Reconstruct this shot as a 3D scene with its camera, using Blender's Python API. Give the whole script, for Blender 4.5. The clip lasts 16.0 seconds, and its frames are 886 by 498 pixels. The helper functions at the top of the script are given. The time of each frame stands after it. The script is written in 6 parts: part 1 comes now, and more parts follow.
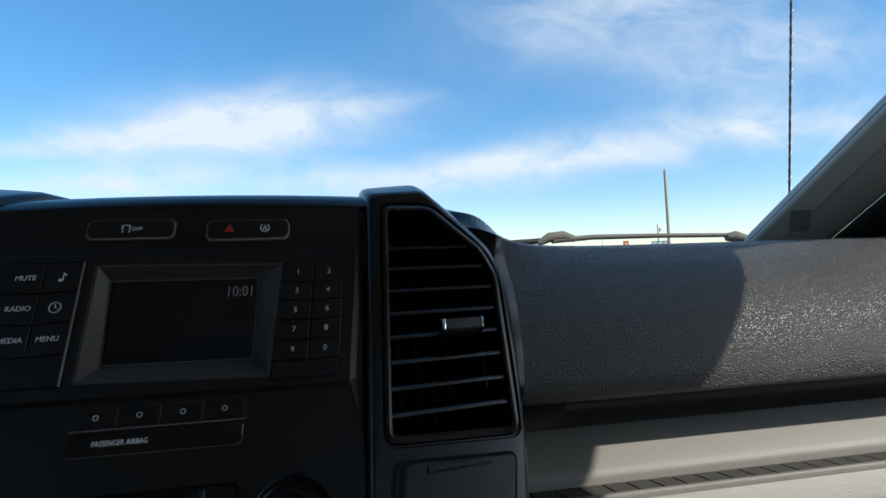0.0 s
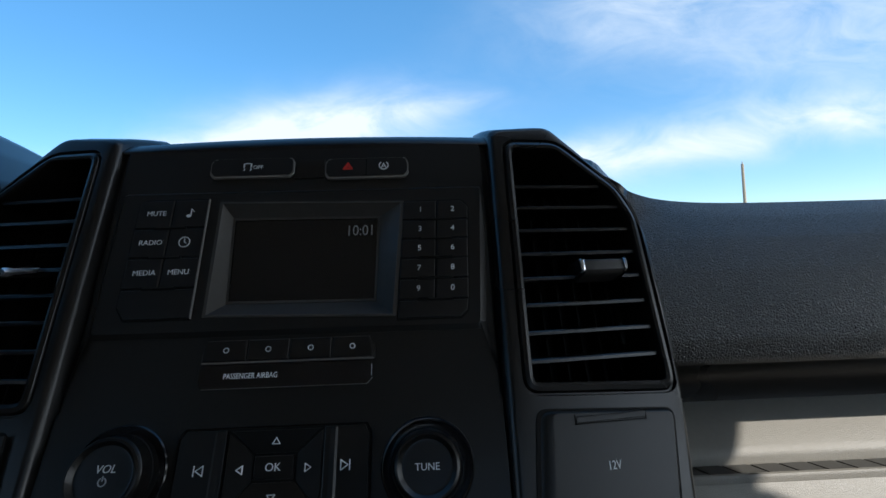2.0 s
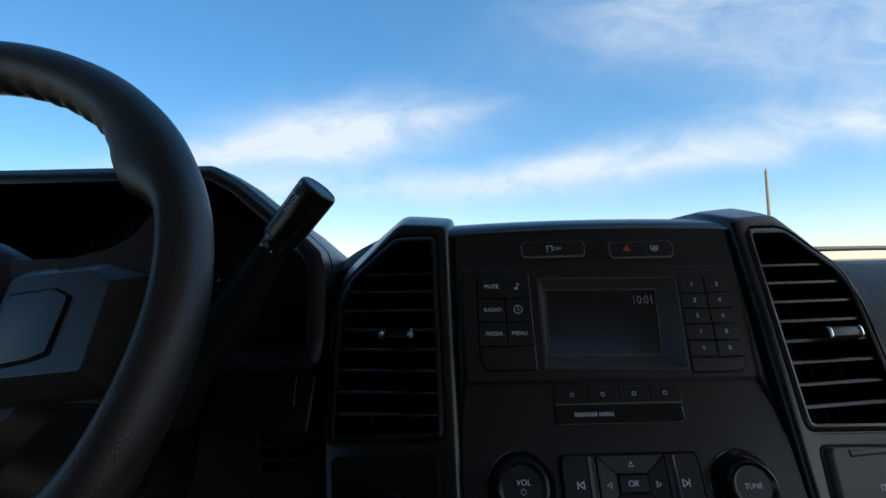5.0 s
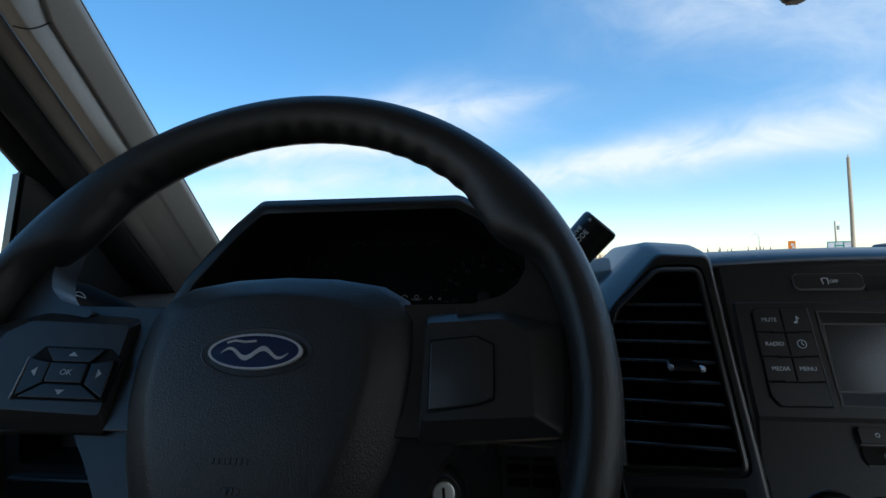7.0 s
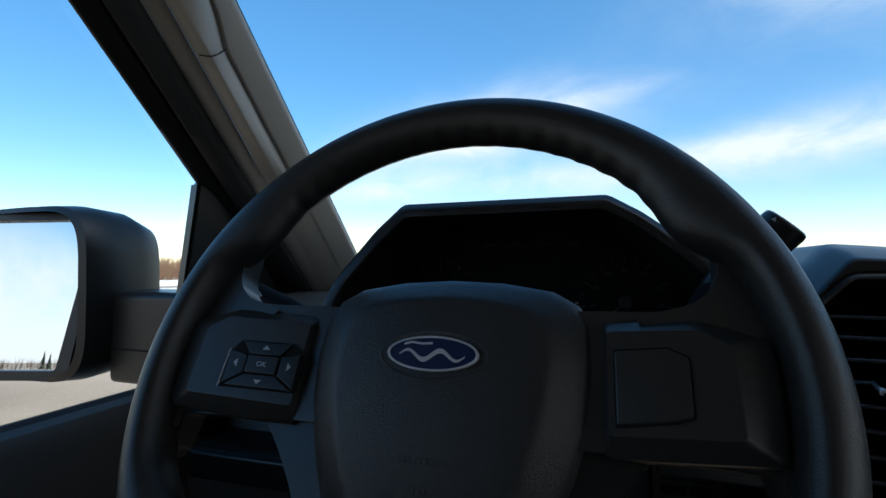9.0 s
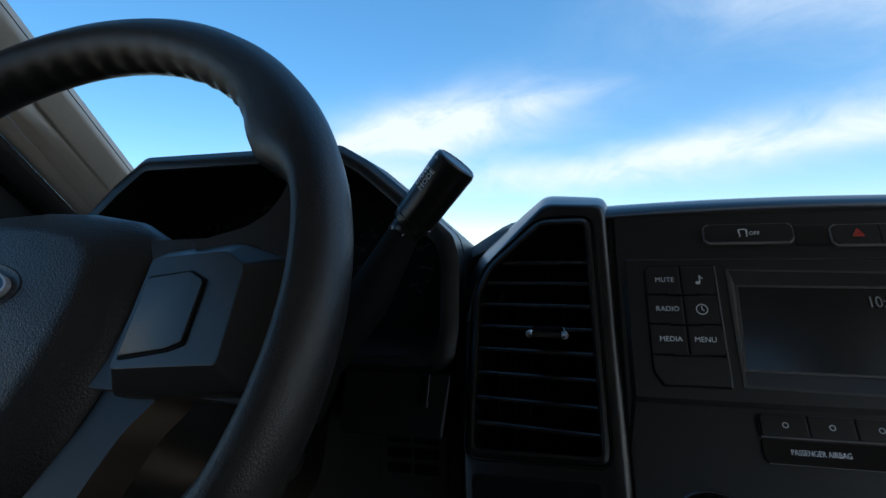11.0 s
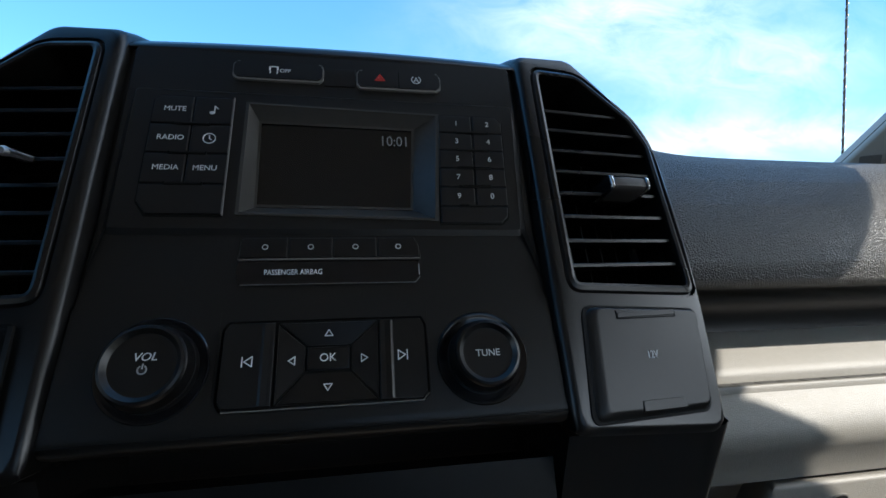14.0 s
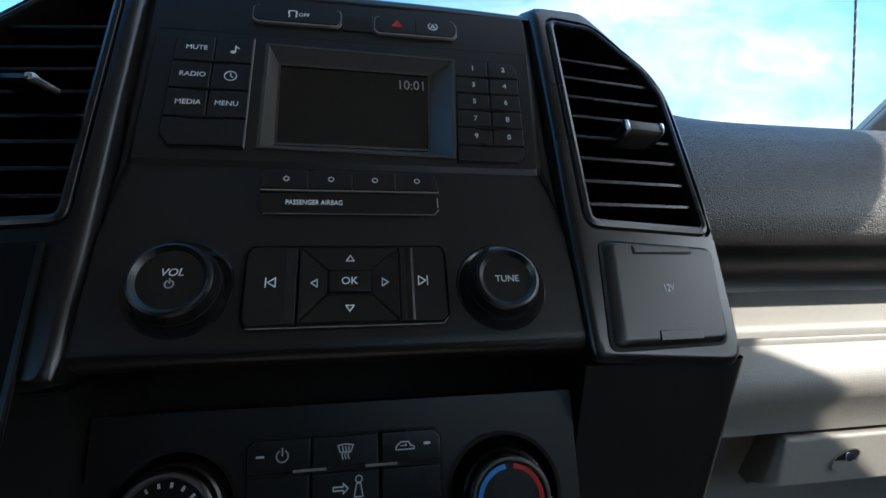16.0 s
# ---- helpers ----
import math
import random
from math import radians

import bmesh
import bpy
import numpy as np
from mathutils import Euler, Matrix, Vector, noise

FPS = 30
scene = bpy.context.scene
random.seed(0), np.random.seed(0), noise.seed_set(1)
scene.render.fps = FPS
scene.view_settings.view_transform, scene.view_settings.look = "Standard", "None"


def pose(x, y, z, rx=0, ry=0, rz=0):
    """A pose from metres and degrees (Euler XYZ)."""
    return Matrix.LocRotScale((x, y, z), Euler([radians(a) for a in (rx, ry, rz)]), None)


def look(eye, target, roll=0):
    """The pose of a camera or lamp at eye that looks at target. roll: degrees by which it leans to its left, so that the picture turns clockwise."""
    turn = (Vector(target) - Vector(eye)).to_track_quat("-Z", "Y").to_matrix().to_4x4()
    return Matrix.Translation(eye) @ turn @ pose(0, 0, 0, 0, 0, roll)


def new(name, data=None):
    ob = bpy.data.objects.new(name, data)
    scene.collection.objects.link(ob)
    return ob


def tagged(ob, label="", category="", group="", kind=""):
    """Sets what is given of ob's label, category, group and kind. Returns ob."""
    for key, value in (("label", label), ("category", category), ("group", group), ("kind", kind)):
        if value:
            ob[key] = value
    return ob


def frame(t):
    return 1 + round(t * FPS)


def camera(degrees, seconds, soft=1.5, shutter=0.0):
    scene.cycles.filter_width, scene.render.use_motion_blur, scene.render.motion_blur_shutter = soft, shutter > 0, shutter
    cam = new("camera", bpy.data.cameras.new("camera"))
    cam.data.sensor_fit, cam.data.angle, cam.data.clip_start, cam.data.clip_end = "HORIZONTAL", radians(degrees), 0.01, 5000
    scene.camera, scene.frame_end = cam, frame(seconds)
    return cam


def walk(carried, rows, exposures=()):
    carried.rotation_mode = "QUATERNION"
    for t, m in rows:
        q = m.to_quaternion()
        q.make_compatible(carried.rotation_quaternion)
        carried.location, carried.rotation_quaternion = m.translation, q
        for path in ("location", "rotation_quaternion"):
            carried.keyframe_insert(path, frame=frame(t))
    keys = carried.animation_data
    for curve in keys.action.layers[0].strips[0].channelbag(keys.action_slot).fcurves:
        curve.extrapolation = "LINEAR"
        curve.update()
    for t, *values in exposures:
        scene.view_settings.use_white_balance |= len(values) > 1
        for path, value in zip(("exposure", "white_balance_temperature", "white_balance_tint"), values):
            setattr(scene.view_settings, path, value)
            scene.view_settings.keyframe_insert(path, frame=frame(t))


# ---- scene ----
cam = camera(87.19, 16.0)
ROWS = [
    (0, 0.1185, 0.0008, 1.5023, 91.44, 2.02, -8.90),
    (0.5, 0.1082, 0.0235, 1.4770, 91.65, 2.08, -4.10),
    (1, 0.1072, 0.0224, 1.4861, 91.75, 2.03, -2.29),
    (1.5, 0.0811, 0.0391, 1.4746, 91.71, 1.98, -2.17),
    (2, 0.0770, 0.0323, 1.4656, 91.74, 1.89, -1.65),
    (2.5, 0.0448, 0.0090, 1.4730, 91.54, 1.85, 0.08),
    (3, 0.0568, -0.0220, 1.5045, 91.75, 1.68, 1.77),
    (3.2, 0.0645, -0.0245, 1.5040, 91.95, 1.74, 2.28),
    (5.3, -0.1499, -0.0634, 1.5224, 92.44, 1.41, 0.10),
    (5.5, -0.1646, -0.0697, 1.5289, 91.79, 1.36, 0.71),
    (6, -0.2165, -0.0761, 1.5347, 91.73, 1.27, 0.98),
    (6.5, -0.2652, -0.0804, 1.5442, 91.69, 1.21, 2.69),
    (7, -0.2981, -0.0786, 1.5503, 91.63, 1.02, 6.26),
    (7.5, -0.3324, -0.0809, 1.5531, 91.60, 0.97, 10.67),
    (8, -0.3578, -0.0868, 1.5535, 91.80, 0.93, 15.01),
    (8.2, -0.3595, -0.0877, 1.5548, 91.77, 0.97, 16.81),
    (10.3, -0.2205, -0.0288, 1.5277, 91.83, 0.51, 18.05),
    (10.5, -0.1917, -0.0157, 1.5203, 91.87, 0.63, 17.10),
    (11, -0.1574, -0.0048, 1.5142, 91.42, 0.58, 12.52),
    (11.5, -0.1155, 0.0090, 1.5222, 91.21, 0.65, 8.63),
    (12, -0.0614, 0.0201, 1.5068, 91.13, 0.75, 2.80),
    (12.5, -0.0344, 0.0294, 1.4812, 91.37, 0.68, -2.66),
    (13, -0.0140, 0.0330, 1.4591, 91.21, 0.67, -6.58),
    (13.5, 0.0047, 0.0356, 1.4351, 91.48, 0.73, -9.58),
    (14, 0.0139, 0.0386, 1.4150, 91.49, 0.68, -10.26),
    (14.5, 0.0100, 0.0389, 1.3969, 91.53, 0.61, -10.21),
    (15, 0.0081, 0.0388, 1.3855, 91.51, 0.57, -10.08),
    (15.5, 0.0069, 0.0384, 1.3816, 91.44, 0.50, -9.98),
    (16, 0.0053, 0.0383, 1.3806, 91.46, 0.45, -9.91),
]
EXPOSURES = [(0, 0.08), (1, 0.2), (2, 0.32), (2.5, 0.28), (3, 0.08), (5.5, 0.08), (7, 0.2), (8, 0.25), (11, 0.28), (12, 0.28), (12.5, 0.34), (13, 0.5), (13.5, 0.75), (14.5, 1.1), (16, 1.25)]
walk(cam, [(t, pose(*p)) for t, *p in ROWS], EXPOSURES)

# ---- light and sky ----
SUN = Vector((0.60, -0.54, 0.60)).normalized()
sun_data = bpy.data.lights.new("sun", "SUN")
sun_data.energy, sun_data.angle, sun_data.color = 4.4, radians(0.53), (1.0, 0.95, 0.87)
sun = new("sun", sun_data)
sun.matrix_world = look(SUN * 30, (0, 0, 0))


def make_sky():
    world = bpy.data.worlds.new("sky")
    scene.world = world
    world.use_nodes = True
    nt = world.node_tree
    nt.nodes.clear()
    add = nt.nodes.new
    link = nt.links.new

    def m(op, a, b=0.0, c=0.0, clamp=False):
        n = add("ShaderNodeMath")
        n.operation, n.use_clamp = op, clamp
        for k, v in enumerate((a, b, c)):
            if isinstance(v, (int, float)):
                n.inputs[k].default_value = v
            else:
                link(v, n.inputs[k])
        return n.outputs[0]

    sky = add("ShaderNodeTexSky")
    sky.sky_type, sky.sun_disc = "NISHITA", False
    sky.sun_elevation, sky.sun_rotation = math.asin(SUN.z), math.atan2(SUN.x, SUN.y)
    sky.air_density, sky.dust_density, sky.ozone_density, sky.altitude = 1.0, 0.0, 1.0, 300
    co = add("ShaderNodeTexCoord")
    sep = add("ShaderNodeSeparateXYZ")
    link(co.outputs["Generated"], sep.inputs[0])
    x, y, z = sep.outputs
    ya = m("MAXIMUM", y, 0.08)
    u, w = m("DIVIDE", x, ya), m("DIVIDE", z, ya)
    comb = add("ShaderNodeCombineXYZ")
    link(u, comb.inputs[0])
    link(m("MULTIPLY", w, 2.0), comb.inputs[1])

    def noise_tex(scale, detail, rough, vec, distort=0.0):
        n = add("ShaderNodeTexNoise")
        n.inputs["Scale"].default_value, n.inputs["Detail"].default_value = scale, detail
        n.inputs["Roughness"].default_value, n.inputs["Distortion"].default_value = rough, distort
        link(vec, n.inputs["Vector"])
        return n.outputs["Fac"]

    wisps = noise_tex(5.0, 9, 0.62, comb.outputs[0], 0.6)
    warp = m("MULTIPLY", m("SUBTRACT", noise_tex(3.2, 5, 0.55, comb.outputs[0]), 0.5), 0.16)
    uw, ww = m("ADD", u, warp), m("ADD", w, m("MULTIPLY", warp, 0.55))
    total = None
    # centre across, centre up, half length, half height, slope in degrees, weight
    for cu, cw, hl, hh, slope, weight in ((-0.27, 0.285, 0.27, 0.072, 7, 1.6), (-0.50, 0.262, 0.24, 0.026, 3, 0.8),
                                          (0.03, 0.335, 0.10, 0.022, 8, 0.45), (0.16, 0.190, 0.34, 0.036, 5, 1.2),
                                          (0.62, 0.260, 0.44, 0.055, 11, 0.72), (0.50, 0.530, 0.28, 0.085, 6, 0.55),
                                          (0.98, 0.480, 0.38, 0.100, 9, 0.75), (1.05, 0.300, 0.40, 0.050, 6, 0.8),
                                          (-0.50, 0.175, 0.34, 0.030, 1, 0.75), (0.75, 0.640, 0.40, 0.07, 8, 0.6)):
        c, s = math.cos(radians(slope)), math.sin(radians(slope))
        du, dw = m("SUBTRACT", uw, cu), m("SUBTRACT", ww, cw)
        a = m("DIVIDE", m("ADD", m("MULTIPLY", du, c), m("MULTIPLY", dw, s)), hl)
        b = m("DIVIDE", m("SUBTRACT", m("MULTIPLY", dw, c), m("MULTIPLY", du, s)), hh)
        r2 = m("ADD", m("MULTIPLY", a, a), m("MULTIPLY", b, b))
        blob = m("MULTIPLY", m("EXPONENT", m("MULTIPLY", r2, -1.0)), weight)
        total = blob if total is None else m("ADD", total, blob)
    detail = m("MULTIPLY_ADD", wisps, 1.7, -0.28, True)
    front = m("MULTIPLY", m("MULTIPLY", total, detail), m("GREATER_THAN", y, 0.08))
    # low haze that whitens towards the horizon
    haze = m("EXPONENT", m("MULTIPLY", m("MAXIMUM", z, 0.0), -9.0))
    haze = m("MULTIPLY", haze, 0.30)
    # cloud bank behind the truck
    back = noise_tex(2.2, 7, 0.6, co.outputs["Generated"])
    bank = m("MULTIPLY", m("MULTIPLY_ADD", back, 5.0, -1.6, True), m("MULTIPLY_ADD", z, -9.0, 2.2, True))
    bank = m("MULTIPLY", bank, m("MULTIPLY_ADD", y, -3.0, -0.2, True))
    # veil and beside: unseen white sky added to brighten the cab from rear right
    veil = m("MULTIPLY", m("MULTIPLY_ADD", z, 6.0, -1.9, True), m("MULTIPLY", m("MULTIPLY_ADD", y, -4.0, 0.3, True), m("MULTIPLY_ADD", x, 2.0, 0.4, True)))
    bank = m("MAXIMUM", bank, m("MULTIPLY", veil, m("MULTIPLY_ADD", back, 1.2, 0.2, True)))
    beside = m("MULTIPLY", m("MULTIPLY_ADD", x, 3.0, -1.2, True), m("MULTIPLY_ADD", y, -4.0, 1.2, True))
    bank = m("MAXIMUM", bank, m("MULTIPLY", beside, m("MULTIPLY_ADD", back, 1.2, 0.25, True)))
    mask = m("MINIMUM", m("ADD", m("ADD", front, haze), bank), 0.93)
    mix = add("ShaderNodeMix")
    mix.data_type = "RGBA"
    link(mask, mix.inputs["Factor"])
    deep = add("ShaderNodeHueSaturation")
    deep.inputs["Hue"].default_value = 0.498
    deep.inputs["Saturation"].default_value, deep.inputs["Value"].default_value = 1.42, 1.80
    link(sky.outputs[0], deep.inputs["Color"])
    even = add("ShaderNodeMix")
    even.data_type = "RGBA"
    even.inputs["Factor"].default_value = 0.35
    link(deep.outputs[0], even.inputs["A"])
    even.inputs["B"].default_value = (1.75, 3.9, 6.9, 1)
    link(even.outputs["Result"], mix.inputs["A"])
    near = add("ShaderNodeVectorMath")
    near.operation = "DOT_PRODUCT"
    link(co.outputs["Generated"], near.inputs[0])
    near.inputs[1].default_value = SUN
    # whites boosted towards the sun to strengthen light from the right
    bright = m("MULTIPLY_ADD", m("POWER", m("MAXIMUM", near.outputs["Value"], 0.0), 4.0), 2.2, 1.0)
    white = add("ShaderNodeVectorMath")
    white.operation = "SCALE"
    white.inputs[0].default_value = (7.5, 8.1, 8.9)
    link(bright, white.inputs["Scale"])
    link(white.outputs[0], mix.inputs["B"])
    bg = add("ShaderNodeBackground")
    bg.inputs["Strength"].default_value = 0.11
    link(mix.outputs["Result"], bg.inputs["Color"])
    out = add("ShaderNodeOutputWorld")
    link(bg.outputs[0], out.inputs[0])


make_sky()


# ---- materials ----
def surface(name, color, rough=0.5, metal=0.0, grain=0.0, grain_size=0.003, cells=False, vary=0.15, coat=0.0, spec=0.5, fine=0.0):
    """A procedural surface: colour that varies at two scales, relief of the grain's size in metres."""
    mat = bpy.data.materials.new(name)
    mat.use_nodes = True
    nt = mat.node_tree
    b = nt.nodes["Principled BSDF"]
    b.inputs["Metallic"].default_value = metal
    b.inputs["Coat Weight"].default_value = coat
    b.inputs["Specular IOR Level"].default_value = spec
    co = nt.nodes.new("ShaderNodeTexCoord")

    def noise_tex(size, detail):
        n = nt.nodes.new("ShaderNodeTexNoise")
        n.inputs["Scale"].default_value, n.inputs["Detail"].default_value = 1.0 / size, detail
        nt.links.new(co.outputs["Object"], n.inputs["Vector"])
        return n.outputs["Fac"]

    big, small = noise_tex(0.12, 3), noise_tex(0.004, 2)
    s = nt.nodes.new("ShaderNodeMath")
    s.operation = "MULTIPLY_ADD"
    nt.links.new(big, s.inputs[0])
    s.inputs[1].default_value = 0.65
    s2 = nt.nodes.new("ShaderNodeMath")
    s2.operation = "MULTIPLY"
    nt.links.new(small, s2.inputs[0])
    s2.inputs[1].default_value = 0.35
    nt.links.new(s2.outputs[0], s.inputs[2])
    ramp = nt.nodes.new("ShaderNodeValToRGB")
    ramp.color_ramp.elements[0].position, ramp.color_ramp.elements[1].position = 0.3, 0.7
    ramp.color_ramp.elements[0].color = (*[c * (1 - vary) for c in color], 1)
    ramp.color_ramp.elements[1].color = (*[min(1, c * (1 + vary)) for c in color], 1)
    nt.links.new(s.outputs[0], ramp.inputs[0])
    nt.links.new(ramp.outputs[0], b.inputs["Base Color"])
    r = nt.nodes.new("ShaderNodeMapRange")
    nt.links.new(big, r.inputs[0])
    r.inputs[3].default_value, r.inputs[4].default_value = max(0.02, rough - 0.08), min(1, rough + 0.08)
    nt.links.new(r.outputs[0], b.inputs["Roughness"])
    if grain:
        if cells:
            v = nt.nodes.new("ShaderNodeTexVoronoi")
            v.feature = "DISTANCE_TO_EDGE"
            v.inputs["Scale"].default_value = 1.0 / grain_size
            w = nt.nodes.new("ShaderNodeTexNoise")
            w.inputs["Scale"].default_value = 0.6 / grain_size
            nt.links.new(co.outputs["Object"], w.inputs["Vector"])
            mixv = nt.nodes.new("ShaderNodeVectorMath")
            mixv.operation = "MULTIPLY_ADD"
            nt.links.new(w.outputs["Color"], mixv.inputs[0])
            mixv.inputs[1].default_value = (grain_size * 1.2,) * 3
            nt.links.new(co.outputs["Object"], mixv.inputs[2])
            nt.links.new(mixv.outputs[0], v.inputs["Vector"])
            clampn = nt.nodes.new("ShaderNodeMapRange")
            nt.links.new(v.outputs["Distance"], clampn.inputs[0])
            clampn.inputs[2].default_value = 0.25
            h = clampn.outputs[0]
        else:
            h = noise_tex(grain_size, 3)
        bump = nt.nodes.new("ShaderNodeBump")
        bump.inputs["Strength"].default_value, bump.inputs["Distance"].default_value = grain, grain_size * (0.7 if cells else 0.25)
        nt.links.new(h, bump.inputs["Height"])
        nt.links.new(bump.outputs[0], b.inputs["Normal"])
    return mat


def plain(name, color, rough=0.5, metal=0.0, glow=0.0):
    mat = bpy.data.materials.new(name)
    mat.use_nodes = True
    b = mat.node_tree.nodes["Principled BSDF"]
    b.inputs["Base Color"].default_value = (*color, 1)
    b.inputs["Roughness"].default_value, b.inputs["Metallic"].default_value = rough, metal
    if glow:
        b.inputs["Emission Color"].default_value, b.inputs["Emission Strength"].default_value = (*color, 1), glow
    return mat


def pane_glass(name, tint=(0.95, 0.975, 0.97)):
    """Thin clear glass: seen through, with a mirror's gloss by the angle."""
    mat = bpy.data.materials.new(name)
    mat.use_nodes = True
    nt = mat.node_tree
    nt.nodes.remove(nt.nodes["Principled BSDF"])
    clear, gloss, mix, facing, power = (nt.nodes.new("ShaderNode" + k) for k in ("BsdfTransparent", "BsdfGlossy", "MixShader", "LayerWeight", "Math"))
    clear.inputs[0].default_value = (*tint, 1)
    gloss.inputs["Roughness"].default_value = 0.01
    power.operation = "POWER"
    nt.links.new(facing.outputs["Facing"], power.inputs[0])
    facing.inputs["Blend"].default_value = 0.35
    power.inputs[1].default_value = 5.0
    nt.links.new(power.outputs[0], mix.inputs[0])
    nt.links.new(clear.outputs[0], mix.inputs[1])
    nt.links.new(gloss.outputs[0], mix.inputs[2])
    nt.links.new(mix.outputs[0], nt.nodes["Material Output"].inputs[0])
    return mat


PAD = surface("grained_dash_vinyl", (0.084, 0.082, 0.077), 0.46, grain=0.95, grain_size=0.0019, cells=True, vary=0.14)
BLACK = surface("black_moulded_plastic", (0.0074, 0.0070, 0.0064), 0.36, grain=0.2, grain_size=0.0007, vary=0.2, spec=0.45)
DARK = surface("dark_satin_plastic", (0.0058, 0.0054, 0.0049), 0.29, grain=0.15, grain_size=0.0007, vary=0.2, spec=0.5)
KEYMAT = surface("black_key_rubber", (0.0050, 0.0047, 0.0043), 0.36, grain=0.1, grain_size=0.0008, vary=0.15)
EDGE = surface("satin_grey_trim", (0.19, 0.182, 0.17), 0.36, grain=0.1, grain_size=0.001, vary=0.15)
GLOSS = plain("gloss_black_plastic", (0.008, 0.008, 0.009), 0.12)
# near black for voids: shade of slots, holes and the cubby put into colour
VOID = surface("near_black_recess", (0.003, 0.003, 0.003), 0.8, vary=0.3, spec=0.3)
STONE = surface("grey_beige_grained_plastic", (0.205, 0.194, 0.171), 0.50, grain=0.17, grain_size=0.0014, cells=True, vary=0.08)
PILLAR = surface("warm_grey_pillar_plastic", (0.40, 0.372, 0.326), 0.62, grain=0.2, grain_size=0.0015, vary=0.07)
CLOTH = surface("grey_headliner_cloth", (0.54, 0.515, 0.475), 0.95, grain=0.4, grain_size=0.002, vary=0.06)
CARPET = surface("beige_carpet", (0.26, 0.23, 0.195), 0.95, grain=0.5, grain_size=0.004, vary=0.2)
MAT = surface("grey_mat_rubber", (0.055, 0.054, 0.050), 0.7, grain=0.2, grain_size=0.001, vary=0.12)
RUBBER = surface("ribbed_black_rubber", (0.018, 0.018, 0.018), 0.75, grain=0.3, grain_size=0.001, vary=0.2)
LEATHER = surface("moulded_wheel_skin", (0.0200, 0.0190, 0.0175), 0.38, grain=0.16, grain_size=0.0013, cells=True, vary=0.2)
SPOKE = surface("satin_spoke_plastic", (0.0250, 0.0238, 0.0222), 0.36, grain=0.15, grain_size=0.001, vary=0.2)
HUB = surface("grained_airbag_skin", (0.0240, 0.0228, 0.0212), 0.40, grain=0.20, grain_size=0.0016, cells=True, vary=0.15)
DUSTY = surface("dusty_grey_plastic", (0.13, 0.12, 0.105), 0.8, vary=0.2)
CHROME = plain("chrome", (0.85, 0.86, 0.88), 0.2, 1.0)
PLATED = plain("satin_chrome_plating", (0.92, 0.93, 0.95), 0.42, 1.0)
STEEL = plain("worn_steel", (0.45, 0.45, 0.43), 0.35, 1.0)
INK = plain("white_print", (0.80, 0.82, 0.82), 0.6)
INK_DIM = plain("grey_print", (0.42, 0.43, 0.44), 0.6)
RED = plain("red_print", (0.55, 0.03, 0.02), 0.5)
BLUE = plain("blue_print", (0.05, 0.30, 0.75), 0.5)
INK_DARK = plain("unlit_gauge_print", (0.030, 0.030, 0.032), 0.6)
SILVER = plain("silver_paint", (0.50, 0.51, 0.53), 0.32)
SATIN = surface("dark_satin_trim", (0.048, 0.045, 0.041), 0.38, grain=0.1, grain_size=0.001, vary=0.15)
KNEE = surface("brown_grey_knee_plastic", (0.050, 0.046, 0.041), 0.5, grain=0.2, grain_size=0.001, vary=0.12)
GAUGE = surface("matt_gauge_black", (0.0022, 0.0022, 0.0022), 0.8, vary=0.1, spec=0.2)
BADGE = plain("deep_blue_enamel", (0.006, 0.020, 0.075), 0.25)
LCD = plain("dark_display_glass", (0.006, 0.007, 0.008), 0.17)
LCD.node_tree.nodes["Principled BSDF"].inputs["Specular IOR Level"].default_value = 0.6
LIT = plain("lit_display_digits", (0.13, 0.145, 0.155), 0.5, 0.0, 0.10)
DIM_LIT = plain("dim_lit_mark", (0.25, 0.26, 0.28), 0.5, 0.0, 0.05)
TEAL = plain("dim_blue_display", (0.006, 0.040, 0.070), 0.6, 0.0, 0.12)
GLASS = pane_glass("window_glass")
PRIVACY = pane_glass("privacy_glass", (0.45, 0.45, 0.45))
MIRROR = plain("mirror_silver", (0.92, 0.94, 0.95), 0.01, 1.0)


# ---- building helpers ----
def part(name, bm, mat, parent=None, label="", flat=False, sharp=35):
    bmesh.ops.recalc_face_normals(bm, faces=bm.faces)
    me = bpy.data.meshes.new(name)
    bm.to_mesh(me)
    bm.free()
    me.materials.append(mat)
    if not flat:
        me.polygons.foreach_set("use_smooth", [True] * len(me.polygons))
        me.set_sharp_from_angle(angle=radians(sharp))
        if len(me.polygons) < 4000:
            weigh(me, math.cos(radians(sharp)))
    ob = new(name, me)
    if parent:
        ob.parent = parent
        ob.matrix_parent_inverse = base_of(parent).inverted()
    return tagged(ob, label)


def weigh(me, limit):
    """Smooth shading weighted by the faces' areas, so that flat faces stay flat beside their bevels."""
    round_vertex = [[] for _ in me.vertices]
    for p in me.polygons:
        for v in p.vertices:
            round_vertex[v].append(p.index)
    normals, areas = [p.normal.copy() for p in me.polygons], [p.area for p in me.polygons]
    out = []
    for p in me.polygons:
        n = normals[p.index]
        for v in p.vertices:
            s = Vector((0, 0, 0))
            for q in round_vertex[v]:
                if normals[q].dot(n) >= limit:
                    s += normals[q] * areas[q]
            out.append(tuple(s.normalized()) if s.length > 1e-14 else tuple(n))
    me.normals_split_custom_set(out)


def base_of(ob):
    return Matrix.Translation(ob.location) if ob.parent is None else Matrix.Identity(4)


def thing(name, at, label, category, group="", kind=""):
    e = new(name)
    e.empty_display_size = 0.02
    e.location = at
    return tagged(e, label, category, group, kind)


